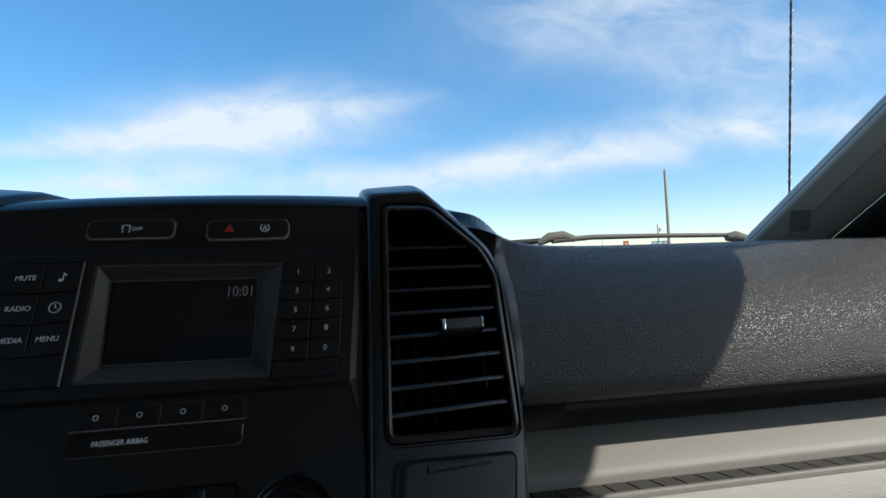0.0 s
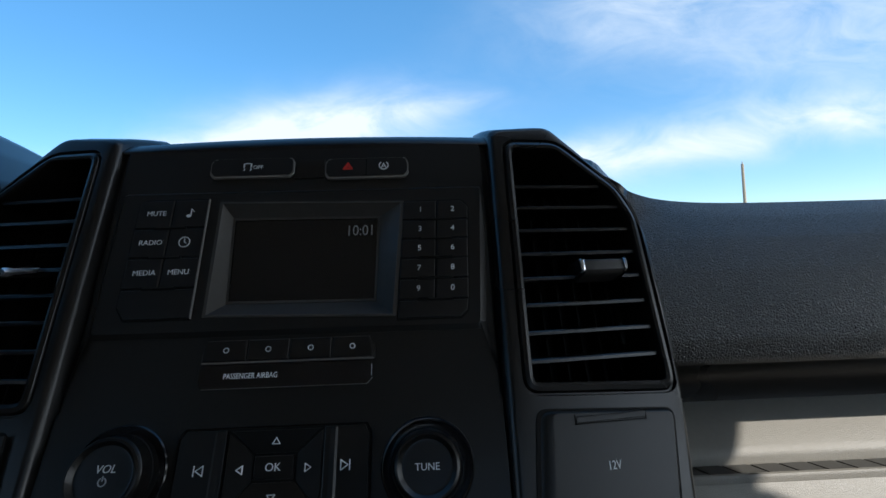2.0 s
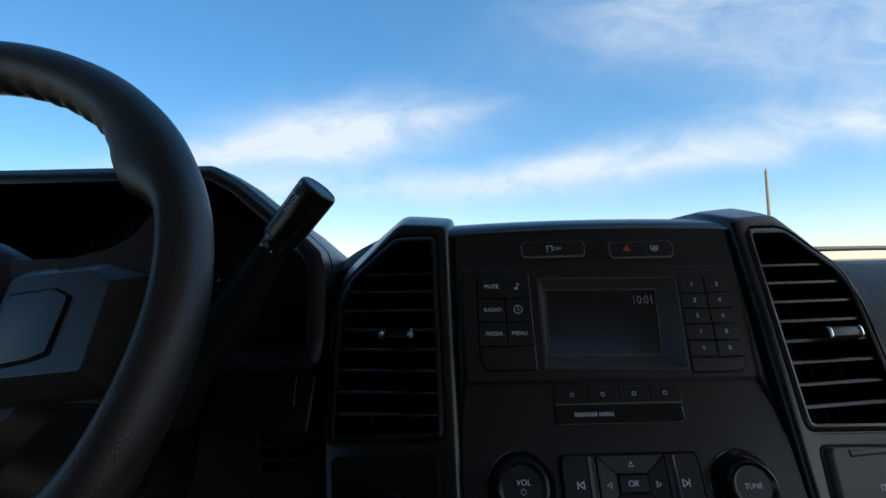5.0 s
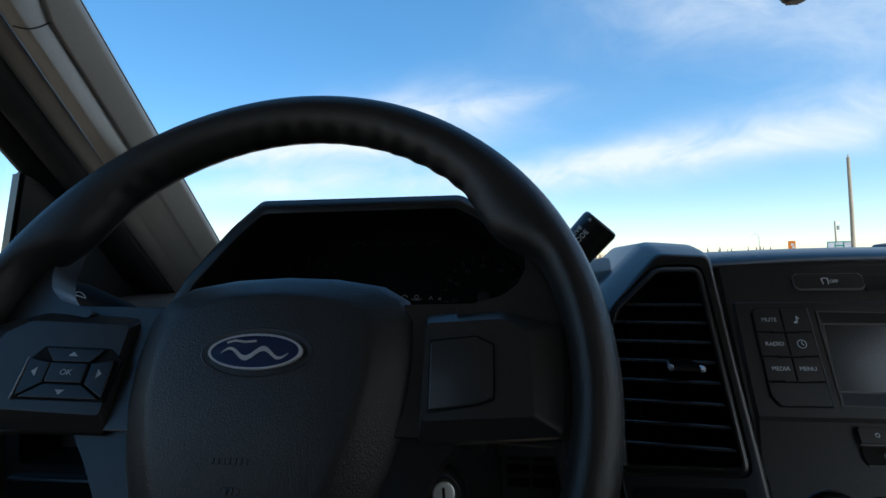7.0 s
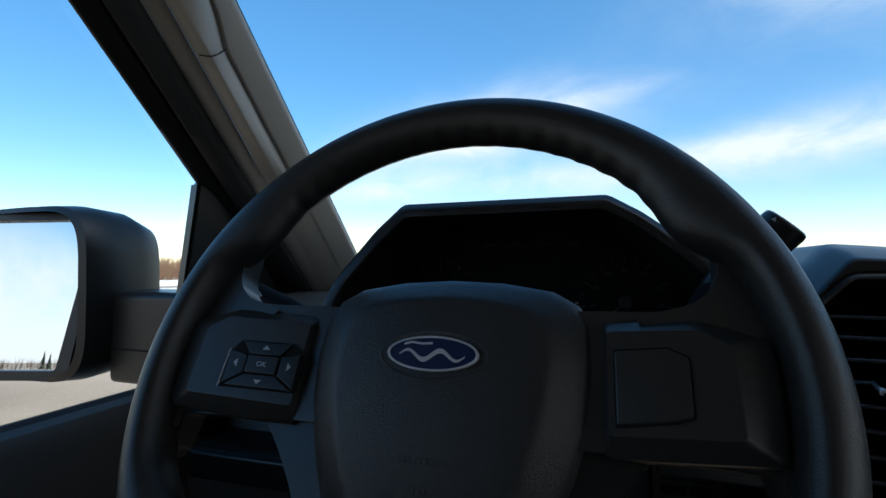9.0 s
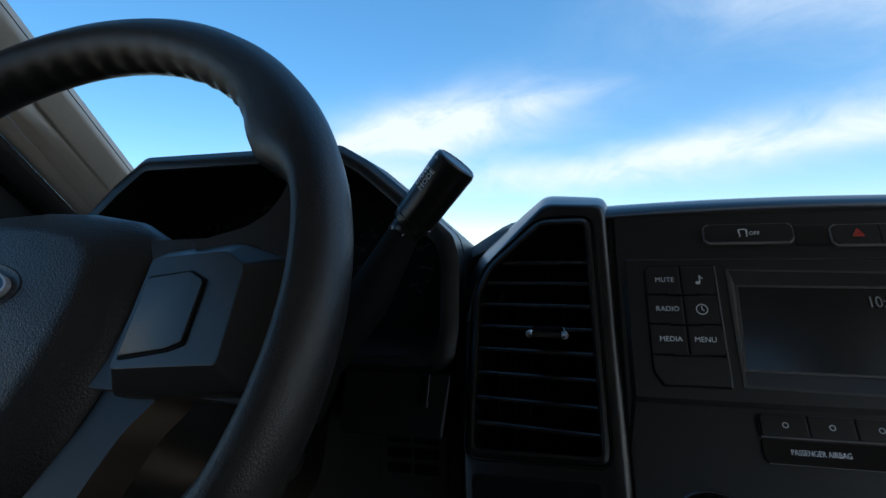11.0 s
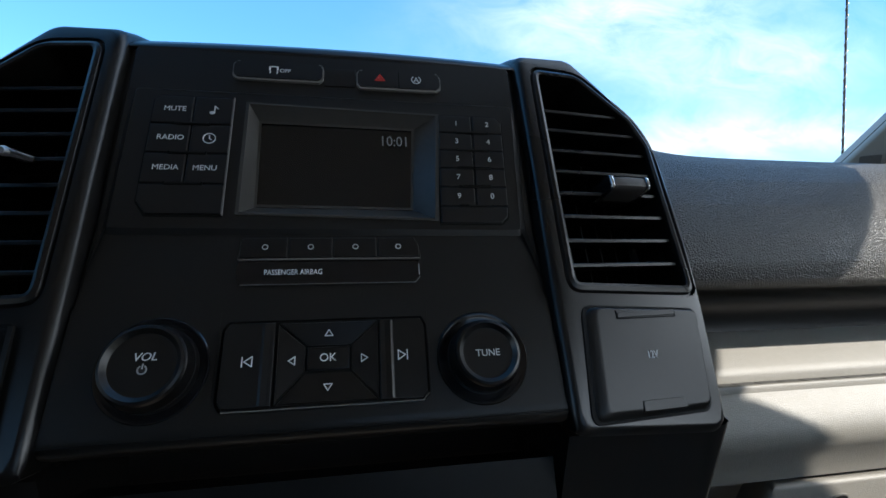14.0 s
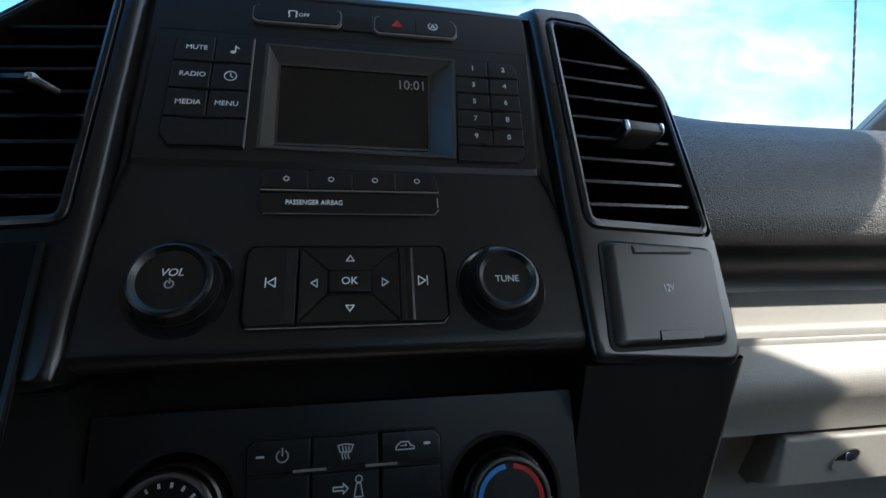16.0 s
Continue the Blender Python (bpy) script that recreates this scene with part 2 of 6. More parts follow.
def rounded(pts, r, n=3):
    """A polygon with its corners rounded by r (or by one radius a corner)."""
    out, k = [], len(pts)
    for i in range(k):
        p, a, b = Vector(pts[i]), Vector(pts[i - 1]), Vector(pts[(i + 1) % k])
        rr = r[i] if isinstance(r, (list, tuple)) else r
        d1, d2 = (a - p), (b - p)
        l = min(rr, d1.length * 0.45, d2.length * 0.45)
        s, e = p + d1.normalized() * l, p + d2.normalized() * l
        for j in range(n + 1):
            t = j / n
            out.append(tuple(s * (1 - t) ** 2 + p * 2 * t * (1 - t) + e * t * t))
    return out


def box2(x0, y0, x1, y1):
    return [(x0, y0), (x1, y0), (x1, y1), (x0, y1)]


def prism(pts, w0, w1, fn=None, bevel=0.0, seg=2, bm=None, back=False):
    """A slab with the outline pts, from depth w0 to w1; its front rim bevelled; placed by fn."""
    b = bmesh.new()
    lo = [b.verts.new((x, y, w0)) for x, y in pts]
    hi = [b.verts.new((x, y, w1)) for x, y in pts]
    b.faces.new(hi)
    b.faces.new(lo[::-1])
    for i in range(len(pts)):
        j = (i + 1) % len(pts)
        b.faces.new((lo[i], lo[j], hi[j], hi[i]))
    if bevel:
        rim = [e for e in b.edges if all(abs(v.co.z - w1) < 1e-9 for v in e.verts) or (back and all(abs(v.co.z - w0) < 1e-9 for v in e.verts))]
        bmesh.ops.bevel(b, geom=rim, offset=bevel, segments=seg, affect="EDGES", profile=0.5, clamp_overlap=True)
        bmesh.ops.triangulate(b, faces=[f for f in b.faces if len(f.verts) > 4], ngon_method="EAR_CLIP")
    return placed(b, fn, bm)


def placed(b, fn, bm=None):
    if fn:
        for v in b.verts:
            v.co = fn(v.co)
    if bm is None:
        return b
    me = bpy.data.meshes.new("join")
    b.to_mesh(me)
    b.free()
    bm.from_mesh(me)
    bpy.data.meshes.remove(me)
    return bm


def ring(outer, inner, w0, w1, fn=None, bm=None, w_in=None):
    """A frame between two outlines with as many points; w_in: the front's depth at the inner edge."""
    b = bmesh.new()
    w_in = w1 if w_in is None else w_in
    rows = [[b.verts.new((x, y, w)) for x, y in pts] for pts, w in ((outer, w0), (outer, w1), (inner, w_in), (inner, w0))]
    k = len(outer)
    for a in range(4):
        p, q = rows[a], rows[(a + 1) % 4]
        for i in range(k):
            j = (i + 1) % k
            b.faces.new((p[i], p[j], q[j], q[i]))
    return placed(b, fn, bm)


def loft(rows, closed=False, caps=False, bm=None, fn=None):
    """A skin over rows of points."""
    b = bmesh.new()
    vs = [[b.verts.new(p) for p in row] for row in rows]
    for p, q in zip(vs, vs[1:]):
        k = len(p)
        for i in range(k if closed else k - 1):
            j = (i + 1) % k
            b.faces.new((p[i], p[j], q[j], q[i]))
    if caps:
        b.faces.new(vs[0])
        b.faces.new(vs[-1][::-1])
    return placed(b, fn, bm)


def plate_with_hole(rect, centre, r, w0, w1, fn, bm, n=64):
    """A rectangular plate with a round hole."""
    x0, y0, x1, y1 = rect
    inner = [(centre[0] + r * math.cos(2 * math.pi * k / n), centre[1] + r * math.sin(2 * math.pi * k / n)) for k in range(n)]
    corners = [math.atan2(y - centre[1], x - centre[0]) % (2 * math.pi) for x, y in box2(*rect)]
    outer = []
    for k in range(n):
        a = 2 * math.pi * k / n
        near = min(corners, key=lambda c: abs((c - a + math.pi) % (2 * math.pi) - math.pi))
        if abs((near - a + math.pi) % (2 * math.pi) - math.pi) <= math.pi / n:
            a = near
        c, s = math.cos(a), math.sin(a)
        t = min(((x1 if c > 0 else x0) - centre[0]) / c if abs(c) > 1e-9 else 9, ((y1 if s > 0 else y0) - centre[1]) / s if abs(s) > 1e-9 else 9)
        outer.append((centre[0] + c * t, centre[1] + s * t))
    return ring(outer, inner, w0, w1, fn, bm)


def lathe(profile, n=40, fn=None, bm=None, centre=(0, 0), caps=True):
    """Turns (radius, height) pairs round the w axis at centre."""
    rows = [[(centre[0] + r * math.cos(2 * math.pi * i / n), centre[1] + r * math.sin(2 * math.pi * i / n), h) for i in range(n)] for r, h in profile]
    return loft(rows, True, caps, bm, fn)


def tube(path, radii, n=14, bm=None, squash=1.0):
    """A round bar along a path."""
    path = [Vector(p) for p in path]
    rows = []
    for i, p in enumerate(path):
        d = (path[min(i + 1, len(path) - 1)] - path[max(i - 1, 0)]).normalized()
        s = d.cross(Vector((0, 0, 1)) if abs(d.z) < 0.95 else Vector((0, 1, 0))).normalized()
        t = s.cross(d)
        r = radii[i] if isinstance(radii, (list, tuple)) else radii
        rows.append([tuple(p + s * r * math.cos(2 * math.pi * k / n) + t * r * squash * math.sin(2 * math.pi * k / n)) for k in range(n)])
    return loft(rows, True, True, bm)


def stroke(pts, width, w0, w1, fn, bm=None, close=False):
    """A flat drawn line along pts, one small block a stretch."""
    bm = bm or bmesh.new()
    k = len(pts)
    for i in range(k if close else k - 1):
        p, q = Vector(pts[i]), Vector(pts[(i + 1) % k])
        d = (q - p).normalized()
        s = Vector((-d.y, d.x)) * width / 2
        d = d * width * 0.3
        prism([tuple(p - d - s), tuple(q + d - s), tuple(q + d + s), tuple(p - d + s)], w0, w1, fn, bm=bm)
    return bm


def arc(cx, cy, r, a0, a1, n=16):
    return [(cx + r * math.cos(radians(a0 + (a1 - a0) * i / n)), cy + r * math.sin(radians(a0 + (a1 - a0) * i / n))) for i in range(n + 1)]


def letters(body, size, x, y, w, fn, parent, mat=None, align="CENTER", slant=0.0, name="lettering", turn=0.0, squeeze=1.0):
    cu = bpy.data.curves.new("text", "FONT")
    cu.body, cu.size, cu.align_x, cu.align_y, cu.extrude, cu.shear = body, size, align, "CENTER", 0.00012, slant
    cu.resolution_u, cu.offset = 3, 0.0
    tmp = new("text", cu)
    me = bpy.data.meshes.new_from_object(tmp.evaluated_get(bpy.context.evaluated_depsgraph_get()))
    bpy.data.objects.remove(tmp)
    bpy.data.curves.remove(cu)
    bm = bmesh.new()
    bm.from_mesh(me)
    bpy.data.meshes.remove(me)
    c, s = math.cos(radians(turn)), math.sin(radians(turn))
    for v in bm.verts:
        a, b = v.co.x * squeeze, v.co.y
        v.co = fn(Vector((x + a * c - b * s, y + a * s + b * c, w + v.co.z)))
    return part(name, bm, mat or INK, parent, flat=True)


def frame_of(origin, right, up):
    right, up = Vector(right).normalized(), Vector(up).normalized()
    n = right.cross(up)
    m = Matrix((right, up, n)).transposed().to_4x4()
    m.translation = origin
    return lambda p: m @ Vector(p)


def smooth(t):
    t = min(1, max(0, t))
    return t * t * (3 - 2 * t)


# frames of the main fitted faces: across, up, out of the face
STACK_FLAT = frame_of((0, 0.257, 1.372), (1, 0, 0), (0, 0.3966, 0.9180))


def STACK(p):
    """The stack's face: two planes that meet in a shallow crease under the radio plate."""
    v = p[1]
    sink = 0.0055 + 0.0020 * min(1, max(0, v / 0.0675)) if v < 0.0675 else 0.0075 - 0.0053 * (v - 0.0675) / 0.1185
    return STACK_FLAT((p[0], v, p[2] - sink))


CLIMATE = frame_of((0, 0.268, 1.290), (1, 0, 0), (0, 0.20, 0.98))
POD_N = Vector((0.155, -1, 0.42)).normalized()


def pod_right(p):
    return Vector((p[0], 0.271 + 0.42 * (p[1] - 1.4) + 0.155 * (p[0] - 0.13), p[1])) + POD_N * p[2]


def pod_left(p):
    q = pod_right(p)
    return Vector((-q.x, q.y, q.z))


TILT = radians(26.1)
WHEEL = frame_of((-0.432, 0.1659, 1.494), (1, 0, 0), (0, math.sin(TILT), math.cos(TILT)))


# ---- cab shell ----
def pillar_point(side, z, s, out=0.0):
    """s runs from the windshield's edge (0) to the door opening's edge (1); out: metres towards the cab."""
    k = (z - 1.45) / 0.35
    g = Vector((-0.706 + 0.030 * k, 0.715 - 0.407 * k, z))
    d = Vector((-0.853 + 0.108 * k, 0.634 - 0.483 * k, z))
    p = g.lerp(d, s) + Vector((0.55, -0.72, -0.35)).normalized() * out
    lean = 0.28 * min(0.2, max(0.0, z - 1.515)) if side > 0 else 0.0
    return Vector((-side * p.x + lean, p.y, p.z))


def pillar(side):
    """side -1: the driver's, 1: the passenger's."""
    name = "pillar_left" if side < 0 else "pillar_right"
    label = "warm grey plastic windshield pillar trim with a moulded ridge" if side < 0 else "shaded grey plastic windshield pillar trim beside the dash"
    top = thing(name, pillar_point(side, 1.45, 0.3), label, "pillar trim", kind="structure")
    zs = [1.44 + 0.62 * i / 24 for i in range(25)]

    def skin(prof, part_name, mat, text):
        rows = [[tuple(pillar_point(side, z, s, o)) for s, o in prof(z)] for z in zs]
        part(part_name, loft(rows), mat, top, text, sharp=50)

    up = lambda z: smooth((z - 1.655) / 0.05) if side < 0 else 0.0
    cut = lambda z: 0.255 - 0.09 * smooth((z - 1.775) / 0.04)
    skin(lambda z: [(0.0, -0.03), (0.0, 0.0), (0.015, 0.004), (0.04, 0.007), (cut(z) - 0.04, 0.010), (cut(z) - 0.025, 0.009), (cut(z), 0.0085 - 0.006 * up(z))], "trim", PILLAR, "")
    skin(lambda z: [(cut(z), 0.0085 - 0.0065 * up(z)), (cut(z) + 0.010, 0.0085 + 0.003 * up(z)), (cut(z) + 0.04, 0.0085 + 0.012 * up(z)), (cut(z) + 0.09, 0.0085 + 0.018 * up(z)),
                    (0.36, 0.0085 + 0.018 * up(z)), (0.42, 0.008 + 0.013 * up(z)), (0.455, 0.0075 + 0.005 * up(z)), (0.47, 0.007 - 0.005 * up(z))], "grab_handle_cover", PILLAR, "rounded grab handle cover")
    skin(lambda z: [(0.47, 0.007 - 0.0045 * up(z)), (0.49, 0.0065), (0.54, 0.0065), (0.60, 0.0045), (0.62, 0.0)], "edge_strip", PILLAR, "")
    skin(lambda z: [(0.615, 0.002), (0.64, 0.010), (0.71, 0.013), (0.80, 0.010), (0.83, 0.002)], "door_seal", RUBBER, "black rubber door seal")
    skin(lambda z: [(0.825, 0.003), (0.85, 0.006), (0.97, 0.004), (1.0, 0.0), (1.0, -0.04)], "door_frame", BLACK, "")
    part("glass_border", loft([[tuple(pillar_point(side, z, -0.008, -0.004)), tuple(pillar_point(side, z, 0.03, -0.004))] for z in zs]), GLOSS, top, "black band printed round the glass")
    if side < 0:
        rows = [pillar_point(side, 1.776 - 0.011 * i / 8 - 0.003 * math.sin(math.pi * i / 8), 0.235 + 0.19 * i / 8, [0.006, 0.014, 0.021, 0.0255, 0.0275, 0.0285, 0.0285, 0.027, 0.022][i] + 0.0006) for i in range(9)]
        part("seam", tube(rows, 0.0007, 6), RUBBER, top)
    else:
        a = pillar_point(1, 1.55, 0.10, 0.0105)
        x, u = (pillar_point(1, 1.55, 0.2, 0.0105) - a), (pillar_point(1, 1.60, 0.10, 0.0105) - a)
        fn = frame_of(a, x, u - x * (u.dot(x) / x.dot(x)))
        part("sticker", prism(rounded(box2(0.0, -0.025, 0.024, 0.012), 0.002), 0.0, 0.0004, lambda p: fn(p) if x.cross(u).y < 0 else fn((p[0], p[1], -p[2]))), EDGE, top, "small dark warning sticker")


for sd in (-1, 1):
    pillar(sd)


def shell_sheet(name, pts, depth, mat, label, category):
    """A thick flat sheet through four or more corners."""
    v = [Vector(p) for p in pts]
    n = (v[1] - v[0]).cross(v[2] - v[0]).normalized() * depth
    bm = bmesh.new()
    lo, hi = [bm.verts.new(p) for p in v], [bm.verts.new(p + n) for p in v]
    bm.faces.new(lo[::-1])
    bm.faces.new(hi)
    for i in range(len(v)):
        j = (i + 1) % len(v)
        bm.faces.new((lo[i], lo[j], hi[j], hi[i]))
    return tagged(part(name, bm, mat, flat=True), label, category, kind="structure")


REAR = -1.02
shell_sheet("ceiling", [(-0.66, REAR, 2.00), (-0.66, 0.06, 2.00), (0.66, 0.06, 2.00), (0.66, REAR, 2.00)], -0.03, CLOTH, "grey woven cloth headliner of the cab", "ceiling")
shell_sheet("header_trim", [(-0.66, 0.06, 2.00), (0.66, 0.06, 2.00), (0.60, 0.13, 1.955), (-0.60, 0.13, 1.955)], 0.02, CLOTH, "grey cloth header strip above the windshield", "trim")
shell_sheet("roof", [(-0.70, REAR, 2.065), (-0.70, 0.02, 2.065), (0.70, 0.02, 2.065), (0.70, REAR, 2.065)], -0.012, DARK, "painted outer skin of the cab roof", "roof")
shell_sheet("roof_front", [(-0.70, 0.02, 2.065), (-0.66, 0.25, 1.995), (0.66, 0.25, 1.995), (0.70, 0.02, 2.065)], -0.012, DARK, "painted front slope of the cab roof", "roof")
tagged(part("underbody", prism(rounded(box2(-0.80, REAR + 0.02, 0.80, 0.72), 0.04), 0.0, 0.735), VOID), "plain dark underbody that carries the cab", "underbody", kind="structure")
# out of view: dark sheet added to keep rear light off the dash
shell_sheet("unseen_block_driver", [(-0.72, -0.42, 0.80), (-0.70, -0.50, 1.70), (0.02, -0.50, 1.70), (0.02, -0.42, 0.80)], 0.04, RUBBER, "unseen dark sheet behind the driver, added to block light from behind", "wall")
# out of view: pale block added where a seat would bounce the sun
tagged(part("unseen_bounce_block", prism(rounded(box2(0.06, -0.78, 0.72, -0.24), 0.05), 0.80, 1.12, None, 0.03), CLOTH), "unseen grey cloth block, added to bounce sunlight into the cab", "wall", kind="structure")
# out of view: dark sheet added to darken the lower centre stack
shell_sheet("unseen_block_middle", [(-0.14, -0.26, 0.80), (-0.14, -0.28, 1.33), (0.16, -0.28, 1.33), (0.16, -0.26, 0.80)], 0.04, RUBBER, "unseen dark sheet in the middle, added to block bounced light", "wall")
shell_sheet("floor", [(-0.85, REAR, 0.80), (0.85, REAR, 0.80), (0.85, 0.75, 0.76), (-0.85, 0.75, 0.76)], -0.03, CARPET, "beige carpet on the cab floor", "floor")
shell_sheet("wall_rear", [(-0.85, REAR, 0.72), (-0.85, REAR, 1.50), (0.85, REAR, 1.50), (0.85, REAR, 0.72)], 0.03, CLOTH, "grey rear wall of the cab below the back window", "wall")
shell_sheet("wall_rear_top", [(-0.78, REAR, 1.90), (-0.66, REAR, 2.00), (0.66, REAR, 2.00), (0.78, REAR, 1.90)], 0.03, CLOTH, "grey strip above the back window", "wall")
shell_sheet("wall_front", [(-0.85, 0.74, 0.72), (0.85, 0.74, 0.72), (0.85, 0.74, 1.40), (-0.85, 0.74, 1.40)], 0.03, VOID, "dark firewall under the dashboard", "wall")
for sd, word in ((-1, "left"), (1, "right")):
    shell_sheet("roof_rail_" + word, [(sd * 0.66, REAR, 2.0), (sd * 0.750, REAR, 1.795), (sd * 0.750, 0.158, 1.795), (sd * 0.735, 0.095, 1.845), (sd * 0.66, 0.06, 2.0)], 0.02 * sd, CLOTH, "grey cloth roof rail above the side window", "trim")
    if sd > 0:
        # out of view: slanting panel added to shape the sun's shadow below the tray
        shell_sheet("shadow_caster_right", [(0.750, -0.1085, 1.795), (0.750, -0.25, 1.795), (0.85, -0.11, 1.40), (0.85, 0.024, 1.40)], 0.02, PILLAR, "unseen slanting grey panel, added to cast the shadow on the lower dash", "pillar trim")
    shell_sheet("rear_post_" + word, [(sd * 0.85, REAR, 1.40), (sd * 0.85, -0.80, 1.40), (sd * 0.748, -0.80, 1.82), (sd * 0.748, REAR, 1.82)], 0.03 * sd, PILLAR, "grey plastic post behind the front door", "pillar trim")
    shell_sheet("rear_corner_" + word, [(sd * 0.85, REAR, 1.50), (sd * 0.62, REAR, 1.50), (sd * 0.58, REAR, 1.90), (sd * 0.748, REAR, 1.90)], 0.03, PILLAR, "grey rear corner post of the cab", "pillar trim")


def front_door(side):
    word = "left" if side < 0 else "right"
    top = thing("door_1" if side < 0 else "door_2", (side * 0.87, 0.0, 0.75), "dark grained plastic front door panel under the side window", "door", kind="structure")
    prof = [(0.835, 0.75), (0.815, 1.05), (0.800, 1.15), (0.822, 1.22), (0.832, 1.34), (0.838, 1.385), (0.845, 1.400), (0.855, 1.405)]
    ys = [-1.02 + 1.68 * i / 12 for i in range(13)]
    part("panel", loft([[(side * x, y, z) for x, z in prof] for y in ys]), KNEE, top, "brown-grey door panel")
    part("outer_skin", loft([[(side * 0.92, y, 0.75), (side * 0.925, y, 1.2), (side * 0.90, y, 1.38), (side * 0.875, y, 1.398)] for y in ys]), DARK, top)
    part("belt_seal", tube([(side * 0.862, -1.02, 1.400), (side * 0.862, 0.40, 1.400)], 0.009, 10), RUBBER, top, "black rubber strip along the sill")
    # the mirror corner between the window and the pillar
    base = [(-0.862, 0.372, 1.395), (-0.856, 0.655, 1.40), (-0.846, 0.60, 1.475), (-0.803, 0.40, 1.640), (-0.803, 0.358, 1.655)]
    tri = [Vector((-side * p[0], p[1], p[2])) for p in base]
    bm = bmesh.new()
    a = [bm.verts.new(p) for p in tri]
    b = [bm.verts.new(p + Vector((-side * 0.022, -0.008, 0))) for p in tri]
    bm.faces.new(a)
    bm.faces.new(b[::-1])
    for i in range(5):
        bm.faces.new((a[i], a[(i + 1) % 5], b[(i + 1) % 5], b[i]))
    bmesh.ops.bevel(bm, geom=list(bm.edges), offset=0.004, segments=2, affect="EDGES")
    part("mirror_corner", bm, BLACK, top, "black plastic corner trim by the mirror")
    post = [(side * 0.852, 0.374, 1.40), (side * 0.826, 0.374, 1.54), (side * 0.797, 0.364, 1.650)]
    part("window_channel", tube(post, 0.005, 10), RUBBER, top)
    pane = part("pane", loft([[(side * 0.868, -0.80, 1.38), (side * 0.868, 0.37, 1.38)], [(side * 0.815, -0.80, 1.66), (side * 0.812, 0.36, 1.66)], [(side * 0.765, -0.80, 1.84), (side * 0.765, 0.12, 1.84)]]), GLASS, top, "clear side window glass")
    pane.visible_shadow = False


for sd in (-1, 1):
    front_door(sd)

back_glass = tagged(part("window_2", loft([[(-0.62, REAR + 0.01, 1.50), (0.62, REAR + 0.01, 1.50)], [(-0.58, REAR + 0.01, 1.90), (0.58, REAR + 0.01, 1.90)]]), PRIVACY), "dark tinted back window of the cab", "back window", kind="structure")
windshield_rows = []
for i in range(9):
    z = 1.47 + 0.50 * i / 8
    g = pillar_point(-1, z, 0.0, -0.004)
    windshield_rows.append([(g.x * (1 - 2 * k / 16), g.y + 0.16 * (1 - (1 - 2 * k / 16) ** 2) * (1 - 0.35 * i / 8), z) for k in range(17)])
windshield = tagged(part("window_1", loft(windshield_rows), GLASS), "clear curved windshield glass", "windshield", kind="structure")
windshield.visible_shadow = False


# ---- dashboard ----
PASS = [(0.352, 1.3905), (0.331, 1.3940), (0.3235, 1.3995), (0.3228, 1.412), (0.330, 1.432), (0.343, 1.455), (0.362, 1.477), (0.386, 1.494), (0.420, 1.508), (0.480, 1.5125), (0.560, 1.513), (0.660, 1.508), (0.80, 1.47)]
HUMP = [(0.440, 1.386), (0.430, 1.391), (0.430, 1.397), (0.430, 1.412), (0.430, 1.432), (0.425, 1.455), (0.415, 1.480), (0.395, 1.505), (0.372, 1.528), (0.378, 1.541), (0.450, 1.552), (0.620, 1.545), (0.80, 1.47)]
DRIV = [(0.560, 1.386), (0.550, 1.391), (0.540, 1.397), (0.530, 1.412), (0.520, 1.432), (0.505, 1.455), (0.480, 1.477), (0.455, 1.494), (0.450, 1.505), (0.480, 1.515), (0.560, 1.520), (0.660, 1.514), (0.80, 1.47)]
SIDE = [(0.42, 1.30), (0.40, 1.36), (0.385, 1.42), (0.380, 1.45), (0.385, 1.470), (0.395, 1.482), (0.410, 1.490), (0.430, 1.496), (0.450, 1.502), (0.480, 1.508), (0.560, 1.512), (0.660, 1.508), (0.80, 1.47)]


def blend(a, b, t):
    return [(p[0] + (q[0] - p[0]) * t, p[1] + (q[1] - p[1]) * t) for p, q in zip(a, b)]


def dash_profile(x):
    if x >= 0:
        k = 0.53 * math.exp((0.235 - x) / 0.036)
        k /= (1 + k ** 4) ** 0.25
        low, high = blend(HUMP, PASS, smooth((x - 0.15) / 0.05)), blend(HUMP, PASS, 1 - k)
        return low[:7] + high[7:]
    if x > -0.55:
        return blend(HUMP, DRIV, smooth((-x - 0.178) / 0.09))
    return blend(DRIV, SIDE, smooth((-x - 0.60) / 0.04))


